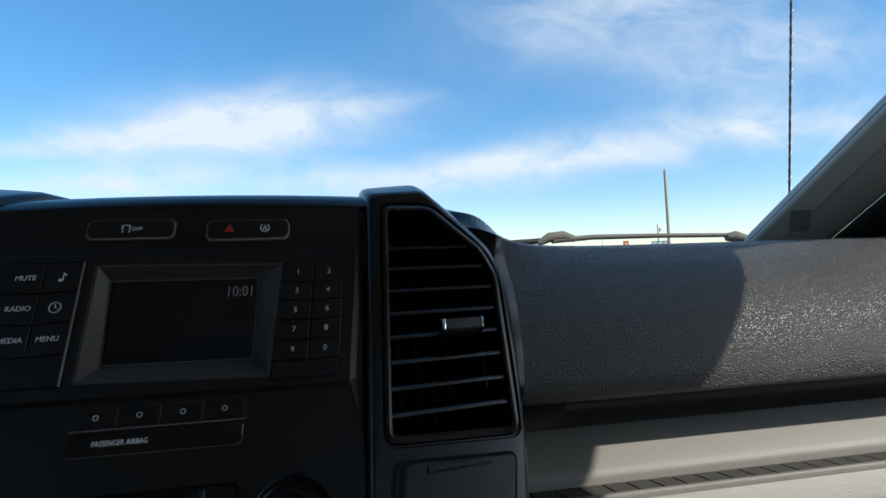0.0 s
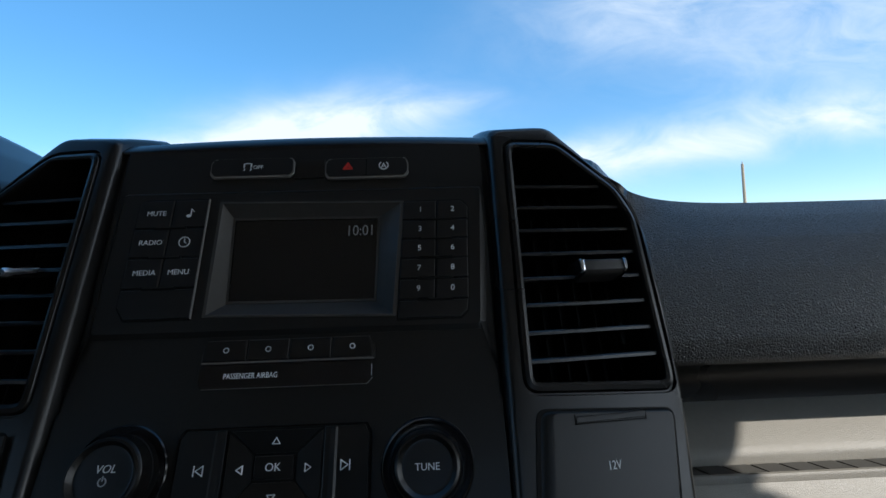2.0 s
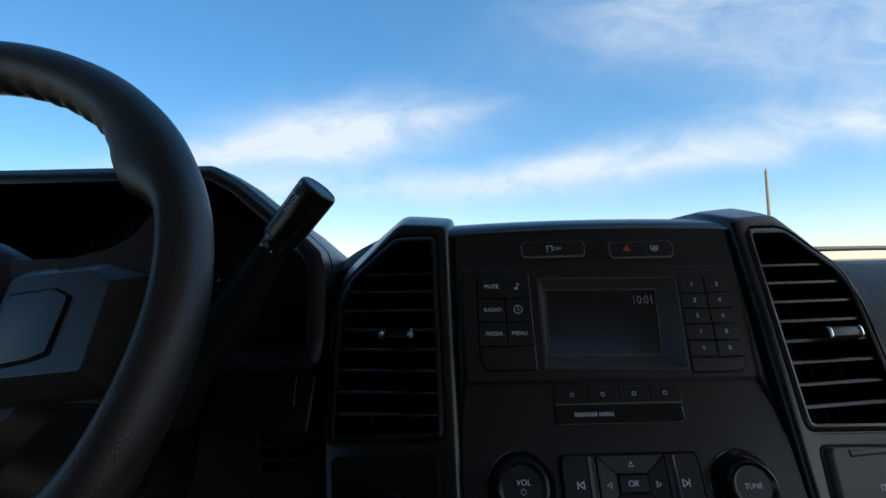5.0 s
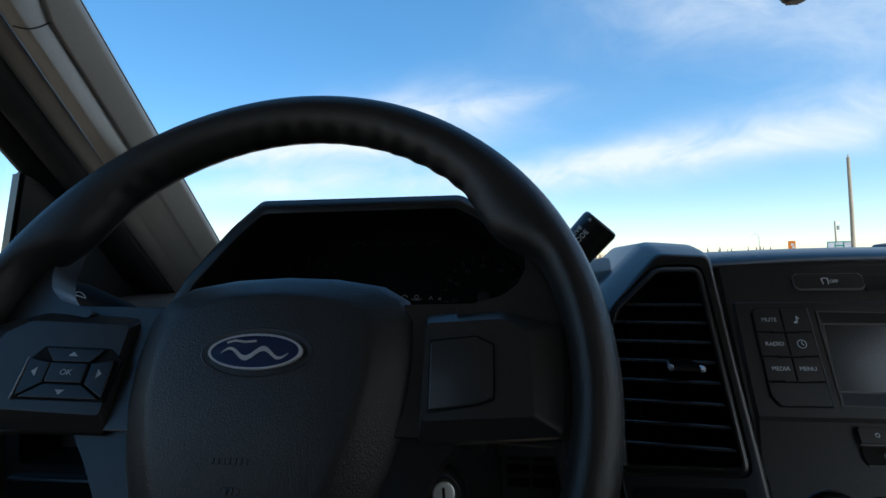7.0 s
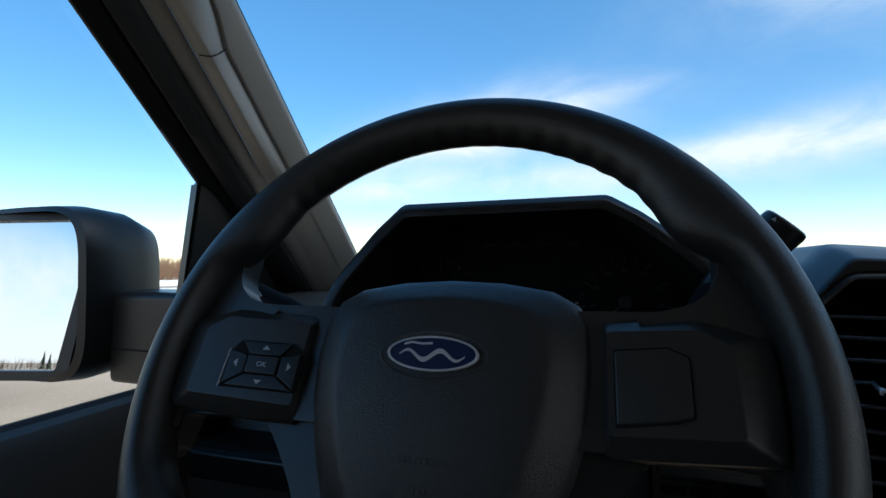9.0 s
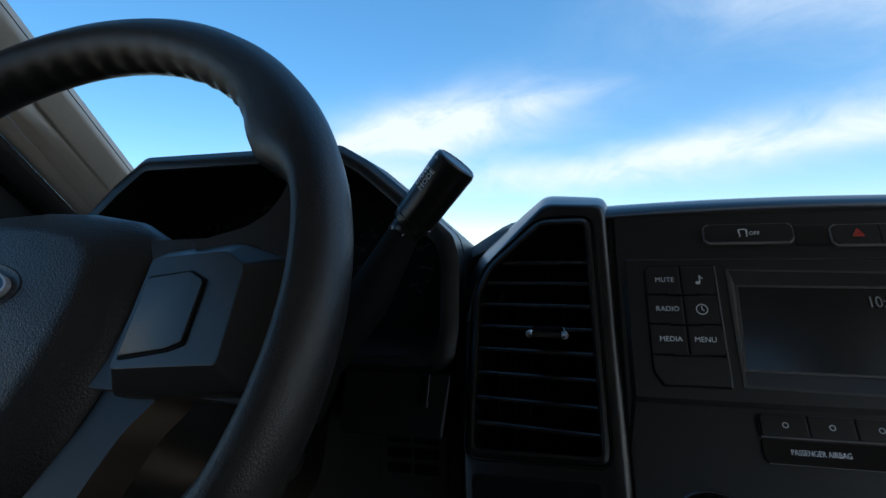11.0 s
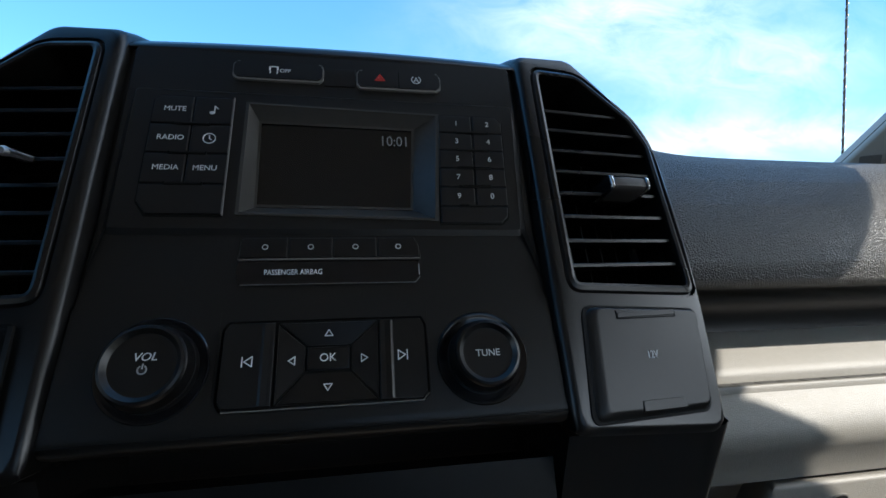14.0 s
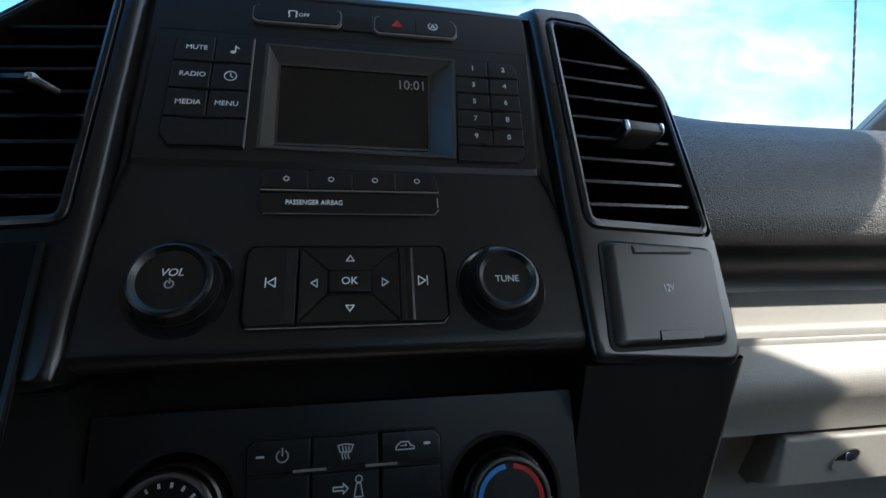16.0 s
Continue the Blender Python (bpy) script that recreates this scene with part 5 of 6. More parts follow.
def make_drive_switch():
    top = thing("rotary_switch_panel", pod_left((0.165, 1.336, 0)), "black switch panel with a round recessed knob", "switch panel")
    fn = pod_left
    rim = rounded([(0.1215, 1.2800), (0.1900, 1.2800), (0.2035, 1.3860), (0.1290, 1.3905)], 0.004, 4)
    part("gap", prism(rim, 0.0, 0.0008, fn), VOID, top)
    part("panel", prism([(0.1645 + (x - 0.1645) * 0.965, 1.336 + (z - 1.336) * 0.965) for x, z in rim], 0.0, 0.0030, fn, 0.0015), GAUGE, top)
    part("panel_edge", stroke([(0.1290, 1.3880), (0.1225, 1.2850)], 0.0022, 0.0020, 0.0034, fn), BLACK, top, flat=True)
    part("well", lathe([(0.0225, 0.0010), (0.0225, 0.0040), (0.0210, 0.0042), (0.0190, 0.0005)], 40, fn, centre=(0.163, 1.352)), VOID, top)
    k = part("knob", lathe([(0.0175, 0.0005), (0.0172, 0.0060), (0.0160, 0.0072), (0.0140, 0.0072)], 40, fn, centre=(0.163, 1.352)), GAUGE, top, "round black knob")
    for i in range(12):
        a = 2 * math.pi * i / 12
        part("grip", prism([(0.163 + 0.0172 * math.cos(a + d), 1.352 + 0.0172 * math.sin(a + d)) for d in (-0.07, 0.07)] + [(0.163 + 0.0186 * math.cos(a + d), 1.352 + 0.0186 * math.sin(a + d)) for d in (0.05, -0.05)], 0.001, 0.0058, fn), BLACK, k, flat=True)


make_drive_switch()


# ---- instrument cluster ----
def hood_fn(p):
    """Across, height and depth towards the driver on the sloping front of the cluster hood."""
    return Vector((p[0], 0.360 + 0.3 * (p[1] - 1.611) - p[2], p[1]))


def make_cluster():
    top = thing("instrument_cluster", (-0.42, 0.36, 1.42), "black hooded instrument cluster with unlit gauges behind the wheel", "instrument cluster")
    outer = [(-0.528, 1.6150), (-0.328, 1.6145), (-0.300, 1.597), (-0.262, 1.566), (-0.226, 1.533), (-0.2205, 1.515), (-0.2185, 1.465), (-0.2210, 1.445), (-0.232, 1.436), (-0.600, 1.436), (-0.606, 1.465), (-0.606, 1.515), (-0.594, 1.540), (-0.556, 1.588)]
    inner = [(-0.524, 1.6015), (-0.332, 1.6015), (-0.308, 1.588), (-0.272, 1.558), (-0.239, 1.527), (-0.2340, 1.512), (-0.2320, 1.466), (-0.2340, 1.452), (-0.242, 1.446), (-0.590, 1.446), (-0.594, 1.466), (-0.594, 1.512), (-0.584, 1.534), (-0.548, 1.578)]
    o, i = rounded(outer, 0.005, 3), rounded(inner, 0.005, 3)
    mid = [((a[0] + b[0]) / 2, (a[1] + b[1]) / 2) for a, b in zip(o, i)]
    back = [(-0.413 + (x + 0.413) * 0.94, 1.50 + (z - 1.50) * (0.55 if z > 1.50 else 1.0) - 0.0) for x, z in o]

    def row(pts, w):
        return [tuple(hood_fn((x, z, w))) for x, z in pts]

    flat_back = [(x, 0.66, z) for x, z in back]
    mids = [tuple(Vector(a).lerp(Vector(b), 0.35) + Vector((0, 0, 0.002 if a[2] > 1.55 else 0))) for a, b in zip(row(o, -0.060), flat_back)]
    small = [(-0.413 + (x + 0.413) * 0.985, 1.50 + (z - 1.50) * 0.968) for x, z in o]
    behind = [(-0.413 + (x + 0.413) * 0.998, 1.50 + (z - 1.50) * 1.0) for x, z in o]
    part("hood", loft([flat_back, mids, row(behind, -0.048), row(o, -0.034), row(small, -0.0335), row(small, -0.0300), row(o, -0.0290), row(o, -0.004), row(mid, 0.0), row(i, -0.002), row(i, -0.008)], True), BLACK, top, "dark hood over the gauges", sharp=50)
    face = [(-0.413 + (x + 0.413) * 0.93, 1.515 + (z - 1.515) * 0.93) for x, z in i]
    deep = [(x, 0.440 + 0.25 * (z - 1.52), z) for x, z in face]
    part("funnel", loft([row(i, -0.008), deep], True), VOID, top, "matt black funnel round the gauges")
    fn = lambda p: Vector((p[0], 0.440 + 0.25 * (p[1] - 1.52) - p[2], p[1]))
    plate = part("gauge_face", prism(face, -0.004, 0.0, fn), GAUGE, top, "unlit black gauge face")
    for cx, lo, hi in ((-0.515, 0, 7), (-0.310, 0, 8)):
        g = part("gauge_ring", stroke(arc(cx, 1.512, 0.048, -40, 220, 40), 0.0012, 0.0, 0.0016, fn), GAUGE, plate, flat=True)
        for k in range(17):
            a = radians(220 - 260 * k / 16)
            r0 = 0.039 if k % 2 == 0 else 0.042
            part("tick", stroke([(cx + r0 * math.cos(a), 1.512 + r0 * math.sin(a)), (cx + 0.045 * math.cos(a), 1.512 + 0.045 * math.sin(a))], 0.0010, 0.0002, 0.0008, fn), INK_DARK, g, flat=True)
        for k in range(9):
            a = radians(220 - 260 * k / 8)
            letters(str(20 * k) if cx > -0.4 else str(min(k, 7)), 0.0062, cx + 0.033 * math.cos(a), 1.512 + 0.033 * math.sin(a), 0.0006, fn, g, INK_DARK)
        a = radians(222)
        part("needle", stroke([(cx, 1.512), (cx + 0.040 * math.cos(a), 1.512 + 0.040 * math.sin(a))], 0.0016, 0.0015, 0.0025, fn), INK_DARK, g, flat=True)
        part("hub", lathe([(0.007, 0.0), (0.007, 0.003), (0.005, 0.004)], 20, fn, centre=(cx, 1.512)), BLACK, g)
    part("info_display", prism(rounded(box2(-0.447, 1.455, -0.385, 1.489), 0.002), 0, 0.0012, fn), TEAL, plate, "dimly lit blue display")
    for cx in (-0.455, -0.425, -0.395, -0.365):
        part("small_gauge", stroke(arc(cx, 1.565, 0.010, 40, 140, 8), 0.0008, 0.0002, 0.0008, fn), INK_DARK, plate, flat=True)
    # dim warning marks
    bm = stroke(arc(-0.3985, 1.5105, 0.0035, 20, 160, 8), 0.0006, 0.0014, 0.0018, fn)
    stroke(arc(-0.3850, 1.5120, 0.0022, 0, 330, 10), 0.0006, 0.0014, 0.0018, fn, bm, True)
    stroke([(-0.3905, 1.5100), (-0.3880, 1.5088), (-0.3820, 1.5088), (-0.3795, 1.5100)], 0.0006, 0.0014, 0.0018, fn, bm)
    stroke([(-0.3710, 1.5090), (-0.3690, 1.5125), (-0.3670, 1.5090)], 0.0006, 0.0014, 0.0018, fn, bm)
    stroke([(-0.3600, 1.5085), (-0.3600, 1.5110)], 0.0006, 0.0014, 0.0018, fn, bm)
    stroke([(-0.3580, 1.5085), (-0.3580, 1.5110)], 0.0006, 0.0014, 0.0018, fn, bm)
    stroke([(-0.3600, 1.5098), (-0.3580, 1.5098)], 0.0005, 0.0014, 0.0018, fn, bm)
    part("warning_mark", bm, DIM_LIT, plate, "dim lit marks", flat=True)
    # lower right surround seen beside the wheel
    part("cheek", prism(rounded([(-0.300, 1.436), (-0.222, 1.436), (-0.226, 1.395), (-0.300, 1.395)], 0.003), -0.06, -0.001, hood_fn, 0.002), BLACK, top)
    part("cheek_rib", prism(rounded([(-0.2420, 1.4365), (-0.2360, 1.4365), (-0.2370, 1.4150), (-0.2430, 1.4150)], 0.001), -0.01, 0.0015, hood_fn, 0.001), DARK, top)


make_cluster()


# ---- steering wheel, column and stalks ----
def make_wheel():
    top = thing("steering_wheel", WHEEL((0, 0, -0.02)), "black steering wheel with a grained rim, hub pad and oval badge", "steering wheel")
    f = WHEEL
    n, m = 480, 16
    rows = []
    for i in range(n):
        a = 2 * math.pi * i / n
        deg = math.degrees(a)
        rows.append([])
        grip = smooth((min(deg, 180 - deg) - 35) / 10) if 0 < deg < 180 else 0.0
        wave = grip * 0.0008 * math.cos(a * 60)
        thumb = 0.0075 * (math.exp(-((deg - 33) / 9) ** 2) + math.exp(-((deg - 147) / 9) ** 2)) + 0.002 * math.exp(-((deg - 270) / 60) ** 2)
        for k in range(m):
            t = 2 * math.pi * k / m
            c, s = math.cos(t), math.sin(t)
            side = abs(deg - 360 if deg > 270 else deg if deg < 90 else deg - 180)
            flat = smooth((31 - side) / 12)
            r = 0.180 + 0.0160 * c * (1 - 0.55 * flat if c < 0 else 1)
            if c < 0:
                r += c * (thumb + 0.0012) - wave * c ** 6
            rows[-1].append((r * math.cos(a), r * math.sin(a), 0.0172 * s))
    bm = loft(rows + [rows[0]], True, fn=f)
    bmesh.ops.remove_doubles(bm, verts=bm.verts, dist=1e-6)
    part("rim", bm, LEATHER, top, "grained black rim with finger grips", sharp=70)

    # hub pad: a domed shield
    half = [(0.0, 0.0515), (0.032, 0.0500), (0.060, 0.0455), (0.074, 0.0380), (0.0815, 0.0260), (0.0825, 0.0050), (0.0795, -0.0200), (0.0715, -0.0480), (0.0610, -0.0760), (0.0480, -0.0980), (0.0280, -0.1080), (0.0, -0.1110)]
    outline = half + [(-x, y) for x, y in half[-2:0:-1]]
    rings = []
    c = (0.0, -0.012)
    for s, w in ((1.025, -0.050), (1.025, -0.0170), (1.015, -0.0130), (0.995, -0.0095), (0.950, -0.0058), (0.90, -0.0030), (0.82, 0.0010), (0.76, 0.0038), (0.725, 0.0050), (0.68, 0.0056), (0.48, 0.0062), (0.26, 0.0065), (0.02, 0.0066)):
        rings.append([(0.006 + c[0] + (x - c[0]) * s * 1.01, c[1] + (y - c[1]) * s + 0.007 * max(0.0, y) / 0.05, w - 1.3 * max(0.0, -(c[1] + (y - c[1]) * s) - 0.012) ** 2) for x, y in outline])
    part("hub_pad", loft(rings, True, True, fn=f), HUB, top, "domed grained airbag pad", sharp=45)
    # badge: an oval dish, ring and a plain wavy stroke
    oval = lambda r1, r2: [(0.0045 + 0.97 * r1 * math.cos(2 * math.pi * k / 48), 0.0070 + r2 * math.sin(2 * math.pi * k / 48)) for k in range(48)]
    part("badge_dish", loft([[(x, y, w) for x, y in oval(a, b)] for a, b, w in ((0.0345, 0.0152, 0.0054), (0.0325, 0.0135, 0.0068), (0.0275, 0.0100, 0.0060))], True, True, fn=f), HUB, top)
    badge = part("badge", prism(oval(0.0262, 0.0091), 0.0056, 0.0084, f, 0.0006), BADGE, top, "blue oval badge")
    part("badge_ring", ring(oval(0.0272, 0.0098), oval(0.0257, 0.0087), 0.0056, 0.0090, f), SILVER, badge, "bright silver ring")
    # a plain tapered wave in place of writing, with a short stroke above it
    wave_ = [(0.0045 + 0.019 * (2 * k / 30 - 1), 0.0060 + 0.0026 * math.sin(4 * math.pi * k / 30)) for k in range(31)]
    upper = [(x, y + 0.0003 + 0.0011 * math.sin(math.pi * k / 30)) for k, (x, y) in enumerate(wave_)]
    lower = [(x, y - 0.0003 - 0.0011 * math.sin(math.pi * k / 30)) for k, (x, y) in enumerate(wave_)]
    bm = prism(upper + lower[::-1], 0.0076, 0.0089, f)
    stroke([(-0.0120, 0.0118), (-0.0080, 0.0130), (-0.0020, 0.0122), (0.0040, 0.0127)], 0.0011, 0.0076, 0.0089, f, bm)
    part("badge_stroke", bm, SILVER, badge, "silver flourish", flat=True)

    # two short embossed lines too worn to read, as plain low bars
    for x0, x1, y in ((-0.0085, 0.0130, -0.0470), (0.0010, 0.0105, -0.0600)):
        w = 0.0061 - 1.3 * (-y - 0.012) ** 2
        bm = bmesh.new()
        x = x0
        while x < x1 - 0.001:
            prism(rounded(box2(x, y - 0.0016, x + 0.0022, y + 0.0016), 0.0004), w - 0.001, w + 0.0006, f, 0.0002, 1, bm)
            x += 0.0030
        part("embossed_bar", bm, HUB, top, "faint embossed line")

    # spokes; the switch plates are dished, with their outer ends nearer to the driver
    g = lambda p: f((p[0], p[1], p[2] + (abs(p[0]) - 0.11) * 0.14))
    for s in (-1, 1):
        mir = lambda pts: [(s * x, y) for x, y in pts]
        arm = [(0.066, 0.0395), (0.120, 0.0400), (0.1380, 0.0415), (0.1640, 0.0500), (0.1720, 0.0460), (0.180, 0.0150), (0.179, -0.0300), (0.172, -0.0620), (0.166, -0.0560), (0.163, -0.0350), (0.120, -0.0330), (0.066, -0.0330)]
        part("spoke", prism(rounded(mir(arm), 0.002), -0.026, -0.0085, f, 0.0010, 2), SPOKE, top, "black spoke")
        web = [(0.110, 0.0340), (0.124, 0.0385), (0.1380, 0.0425), (0.1475, 0.0500), (0.1525, 0.0610), (0.1535, 0.0760), (0.1545, 0.0900), (0.168, 0.0850), (0.180, 0.0400), (0.181, -0.0400), (0.1690, -0.0640), (0.1655, -0.0400), (0.1640, 0.0)]
        part("spoke_web", prism(rounded(mir(web), 0.004, 4), -0.022, -0.0030, f, 0.0045, 4), SPOKE, top, "rounded web between spoke and rim", sharp=60)
        e = 0.003 if s < 0 else 0.0
        b = 0.0955 if s > 0 else 0.084
        face = rounded(mir([(b, 0.0255), (0.1385 + e, 0.0258), (0.1505 + e, 0.0175), (0.1510 + e, -0.0100), (0.1510 + e, -0.0235), (0.1187, -0.0245), (b, -0.0255)]), 0.003, 4)
        foot = rounded(mir([(b - 0.002, 0.0330), (0.1385 + e, 0.0338), (0.1690 + e, 0.0235), (0.1690 + e, -0.0010), (0.1670 + e, -0.0325), (0.1190, -0.0350), (b - 0.002, -0.0355)]), 0.004, 4)
        between = lambda k: [(a[0] + (b[0] - a[0]) * k, a[1] + (b[1] - a[1]) * k) for a, b in zip(foot, face)]
        rows = [(foot, -0.018), (foot, -0.0070), (between(0.10), -0.0055), (between(0.80), -0.0006), (between(0.93), 0.0006), (face, 0.0010)]
        part("switch_pod", loft([[(x, y, w) for x, y in pts] for pts, w in rows], True, True, fn=g), SPOKE, top, "switch plate on the spoke", sharp=40)
        # lower spoke, angled down to the rim
        low = [(0.050, -0.015), (0.118, -0.0150), (0.1140, -0.0340), (0.1020, -0.0480), (0.0920, -0.0720), (0.0830, -0.105), (0.075, -0.160), (0.030, -0.176), (0.036, -0.130)]
        if s < 0:
            low = [(0.050, -0.015), (0.112, -0.0150), (0.1060, -0.0335), (0.0920, -0.0490), (0.0750, -0.0720), (0.0640, -0.105), (0.062, -0.164), (0.030, -0.176), (0.036, -0.130)]
        part("lower_spoke", prism(rounded(mir(low), 0.008), -0.036, -0.0135, f, 0.0045, 4), BLACK, top, "dark lower spoke")
    blank = [(0.0985, -0.0222), (0.1250, -0.0187), (0.1330, -0.0160), (0.1332, 0.0125), (0.1238, 0.0174), (0.0985, 0.0160)]
    part("blank_gap", prism(rounded(blank, 0.001), 0.0, 0.0016, g), VOID, top)
    part("blank_switch", prism(rounded([(0.112 + (x - 0.112) * 0.955, -0.001 + (y + 0.001) * 0.935) for x, y in blank], 0.001), 0.0, 0.0026, g, 0.0008), SPOKE, top, "blank switch cover")
    # four-way switch on the other spoke
    cx, cy = -0.1075, -0.0040
    bed = [(cx - 0.0255, cy - 0.0150), (cx + 0.0240, cy - 0.0150), (cx + 0.0265, cy + 0.0080), (cx + 0.0180, cy + 0.0150), (cx - 0.0190, cy + 0.0150), (cx - 0.0245, cy + 0.0080)]
    part("switch_bed", prism(rounded(bed, 0.001), 0.0, 0.0016, g), VOID, top)
    part("switch_edge", stroke([(cx - 0.0262, cy - 0.0150), (cx - 0.0250, cy + 0.0080)], 0.0006, 0.0010, 0.0026, g), INK_DIM, top, flat=True)
    X, Y, x_, y_ = 0.0240, 0.0142, 0.0110, 0.0060
    for d, q in (((0, 1), [(-X * 0.75, Y), (X * 0.75, Y), (x_, y_), (-x_, y_)]), ((0, -1), [(-X, -Y), (X, -Y), (x_, -y_), (-x_, -y_)]), ((-1, 0), [(-X, -Y), (-X, Y * 0.6), (-x_, y_), (-x_, -y_)]), ((1, 0), [(X, -Y), (X, Y * 0.6), (x_, y_), (x_, -y_)])):
        mx, my = sum(p[0] for p in q) / 4, sum(p[1] for p in q) / 4
        q = [(cx + mx + (x - mx) * 0.94, cy + my + (y - my) * 0.94) for x, y in q]
        k = part("switch_key", prism(q, 0.0, 0.0034, g, 0.0007), KEYMAT, top)
        t = (cx + d[0] * 0.0178, cy + d[1] * 0.0104)
        nx = (-d[1], d[0])
        part("arrow_mark", prism([(t[0] + d[0] * 0.0016, t[1] + d[1] * 0.0016), (t[0] - d[0] * 0.001 + nx[0] * 0.0026, t[1] - d[1] * 0.001 + nx[1] * 0.0026), (t[0] - d[0] * 0.001 - nx[0] * 0.0026, t[1] - d[1] * 0.001 - nx[1] * 0.0026)], 0.0030, 0.0037, g), INK_DIM, k, flat=True)
    k = part("ok_key", prism(rounded(box2(cx - x_ * 0.95, cy - y_ * 0.93, cx + x_ * 0.95, cy + y_ * 0.93), 0.001), 0.0, 0.0040, g, 0.0008), KEYMAT, top)
    letters("OK", 0.0046, cx, cy, 0.0041, g, k, INK_DIM)


make_wheel()


def make_column():
    top = thing("steering_column", (-0.432, 0.30, 1.38), "black steering column shroud with an ignition lock", "steering column")
    f = WHEEL
    rows = []
    for w, sx, sy, dy in ((-0.030, 0.050, 0.045, -0.010), (-0.045, 0.064, 0.058, -0.014), (-0.10, 0.074, 0.066, -0.018), (-0.18, 0.080, 0.070, -0.02), (-0.30, 0.085, 0.075, -0.02)):
        rows.append([(sx * math.copysign(abs(math.cos(a)) ** 0.7, math.cos(a)), dy + sy * math.copysign(abs(math.sin(a)) ** 0.7, math.sin(a)), w) for a in [2 * math.pi * k / 32 for k in range(32)]])
    part("shroud", loft(rows, True, True, fn=f), BLACK, top)
    c = Vector((-0.338, 0.258, 1.384))
    d = Vector((0.30, -0.88, 0.25)).normalized()
    g = frame_of(c, d.cross(Vector((0, 0, 1))) * -1, Vector((0, 0, 1)) - d * d.z)
    g2 = g if (g((0, 0, 1)) - g((0, 0, 0))).dot(d) > 0 else (lambda p: g((p[0], p[1], -p[2])))
    part("lock_collar", lathe([(0.0200, -0.06), (0.0195, -0.003), (0.0175, 0.0), (0.012, -0.002)], 36, g2), BLACK, top)
    lock = part("ignition_lock", lathe([(0.0125, -0.01), (0.0125, 0.0005), (0.0112, 0.0018), (0.0100, 0.0012)], 36, g2), BLACK, top, "black ignition lock with a worn metal face")
    part("lock_face", lathe([(0.0085, 0.0), (0.0083, 0.0022), (0.007, 0.0026)], 36, g2), STEEL, lock)
    part("keyhole", prism(rounded(box2(-0.0010, -0.0045, 0.0010, 0.0045), 0.0008), 0.0020, 0.0030, g2), VOID, lock)


make_column()


def make_shifter():
    base, tip = Vector((-0.3165, 0.285, 1.440)), Vector((-0.2135, 0.2955, 1.5795))
    knee = Vector((-0.2500, 0.3064, 1.5390))
    axis = (tip - knee).normalized()
    top = thing("gear_shift_lever", base, "black column gear lever with a cylindrical grip", "gear lever")
    part("boot", tube([base - Vector((0.012, 0, 0.022)), base, base + Vector((0.008, 0.003, 0.018))], [0.024, 0.022, 0.0185], 18), GAUGE, top, "black boot at the column")
    part("lever", tube([base, base.lerp(knee, 0.5) + Vector((0.004, 0.004, -0.002)), knee - axis * 0.006, knee + axis * 0.004], [0.0190, 0.0160, 0.0110, 0.0104], 20), GAUGE, top)
    up = Vector((0, -1, 0)) - axis * Vector((0, -1, 0)).dot(axis)
    m = Matrix((up.normalized().cross(axis), up.normalized(), axis)).transposed().to_4x4()
    m.translation = knee
    g = lambda p: m @ Vector(p)
    L = (tip - knee).length
    grip = part("grip", lathe([(0.0110, 0.0), (0.0135, 0.0015), (0.0140, 0.004), (0.0140, 0.0058), (0.0134, 0.0062), (0.0134, 0.0068), (0.0144, 0.0074), (0.0147, L * 0.5), (0.0153, L - 0.004), (0.0146, L - 0.0015), (0.0132, L - 0.0005), (0.0124, L - 0.0012), (0.0118, L - 0.0010)], 36, g), DARK, top, "round grip with a flat end", sharp=25)
    part("collar", lathe([(0.0104, -0.012), (0.0112, -0.010), (0.0112, -0.002), (0.0100, 0.0)], 30, g), BLACK, top)

    def wrap(t, size, along, roundy, parent, mat=INK):
        # print on the side of the grip that faces the driver
        r = 0.01485
        fn = lambda p: g((r * math.sin(p[1] / r + 0.45), r * math.cos(p[1] / r + 0.45), p[0])) + (g((math.sin(p[1] / r + 0.45), math.cos(p[1] / r + 0.45), 0)) - g((0, 0, 0))) * p[2]
        letters(t, size, along, roundy, 0.0002, fn, parent, mat)

    wrap("DRIVE", 0.0056, L * 0.64, 0.0050, grip)
    wrap("MODE", 0.0056, L * 0.64, -0.0012, grip)
    fn = lambda p: g((0.0152 * math.sin(p[1] / 0.0152 + 0.45), 0.0152 * math.cos(p[1] / 0.0152 + 0.45), p[0])) + (g((0, 1, 0)) - g((0, 0, 0))) * p[2]
    part("arrow_mark", prism([(L * 0.90, 0.0055), (L * 0.90, 0.0015), (L * 0.95, 0.0035)], -0.0002, 0.0004, fn), INK_DIM, grip, flat=True)
    fn2 = lambda p: g((0.0113 * math.sin(p[1] / 0.0113), 0.0113 * math.cos(p[1] / 0.0113), p[0])) + (g((0, 1, 0)) - g((0, 0, 0))) * p[2]
    bm = stroke([(-0.0075, 0.0065), (-0.0045, 0.0065)], 0.0006, -0.0004, 0.0005, fn2)
    stroke([(-0.0060, 0.0050), (-0.0060, 0.0080)], 0.0006, -0.0004, 0.0005, fn2, bm)
    stroke([(-0.0080, -0.0035), (-0.0040, -0.0035)], 0.0007, -0.0004, 0.0005, fn2, bm)
    part("gear_mark", bm, INK, top, flat=True)


make_shifter()


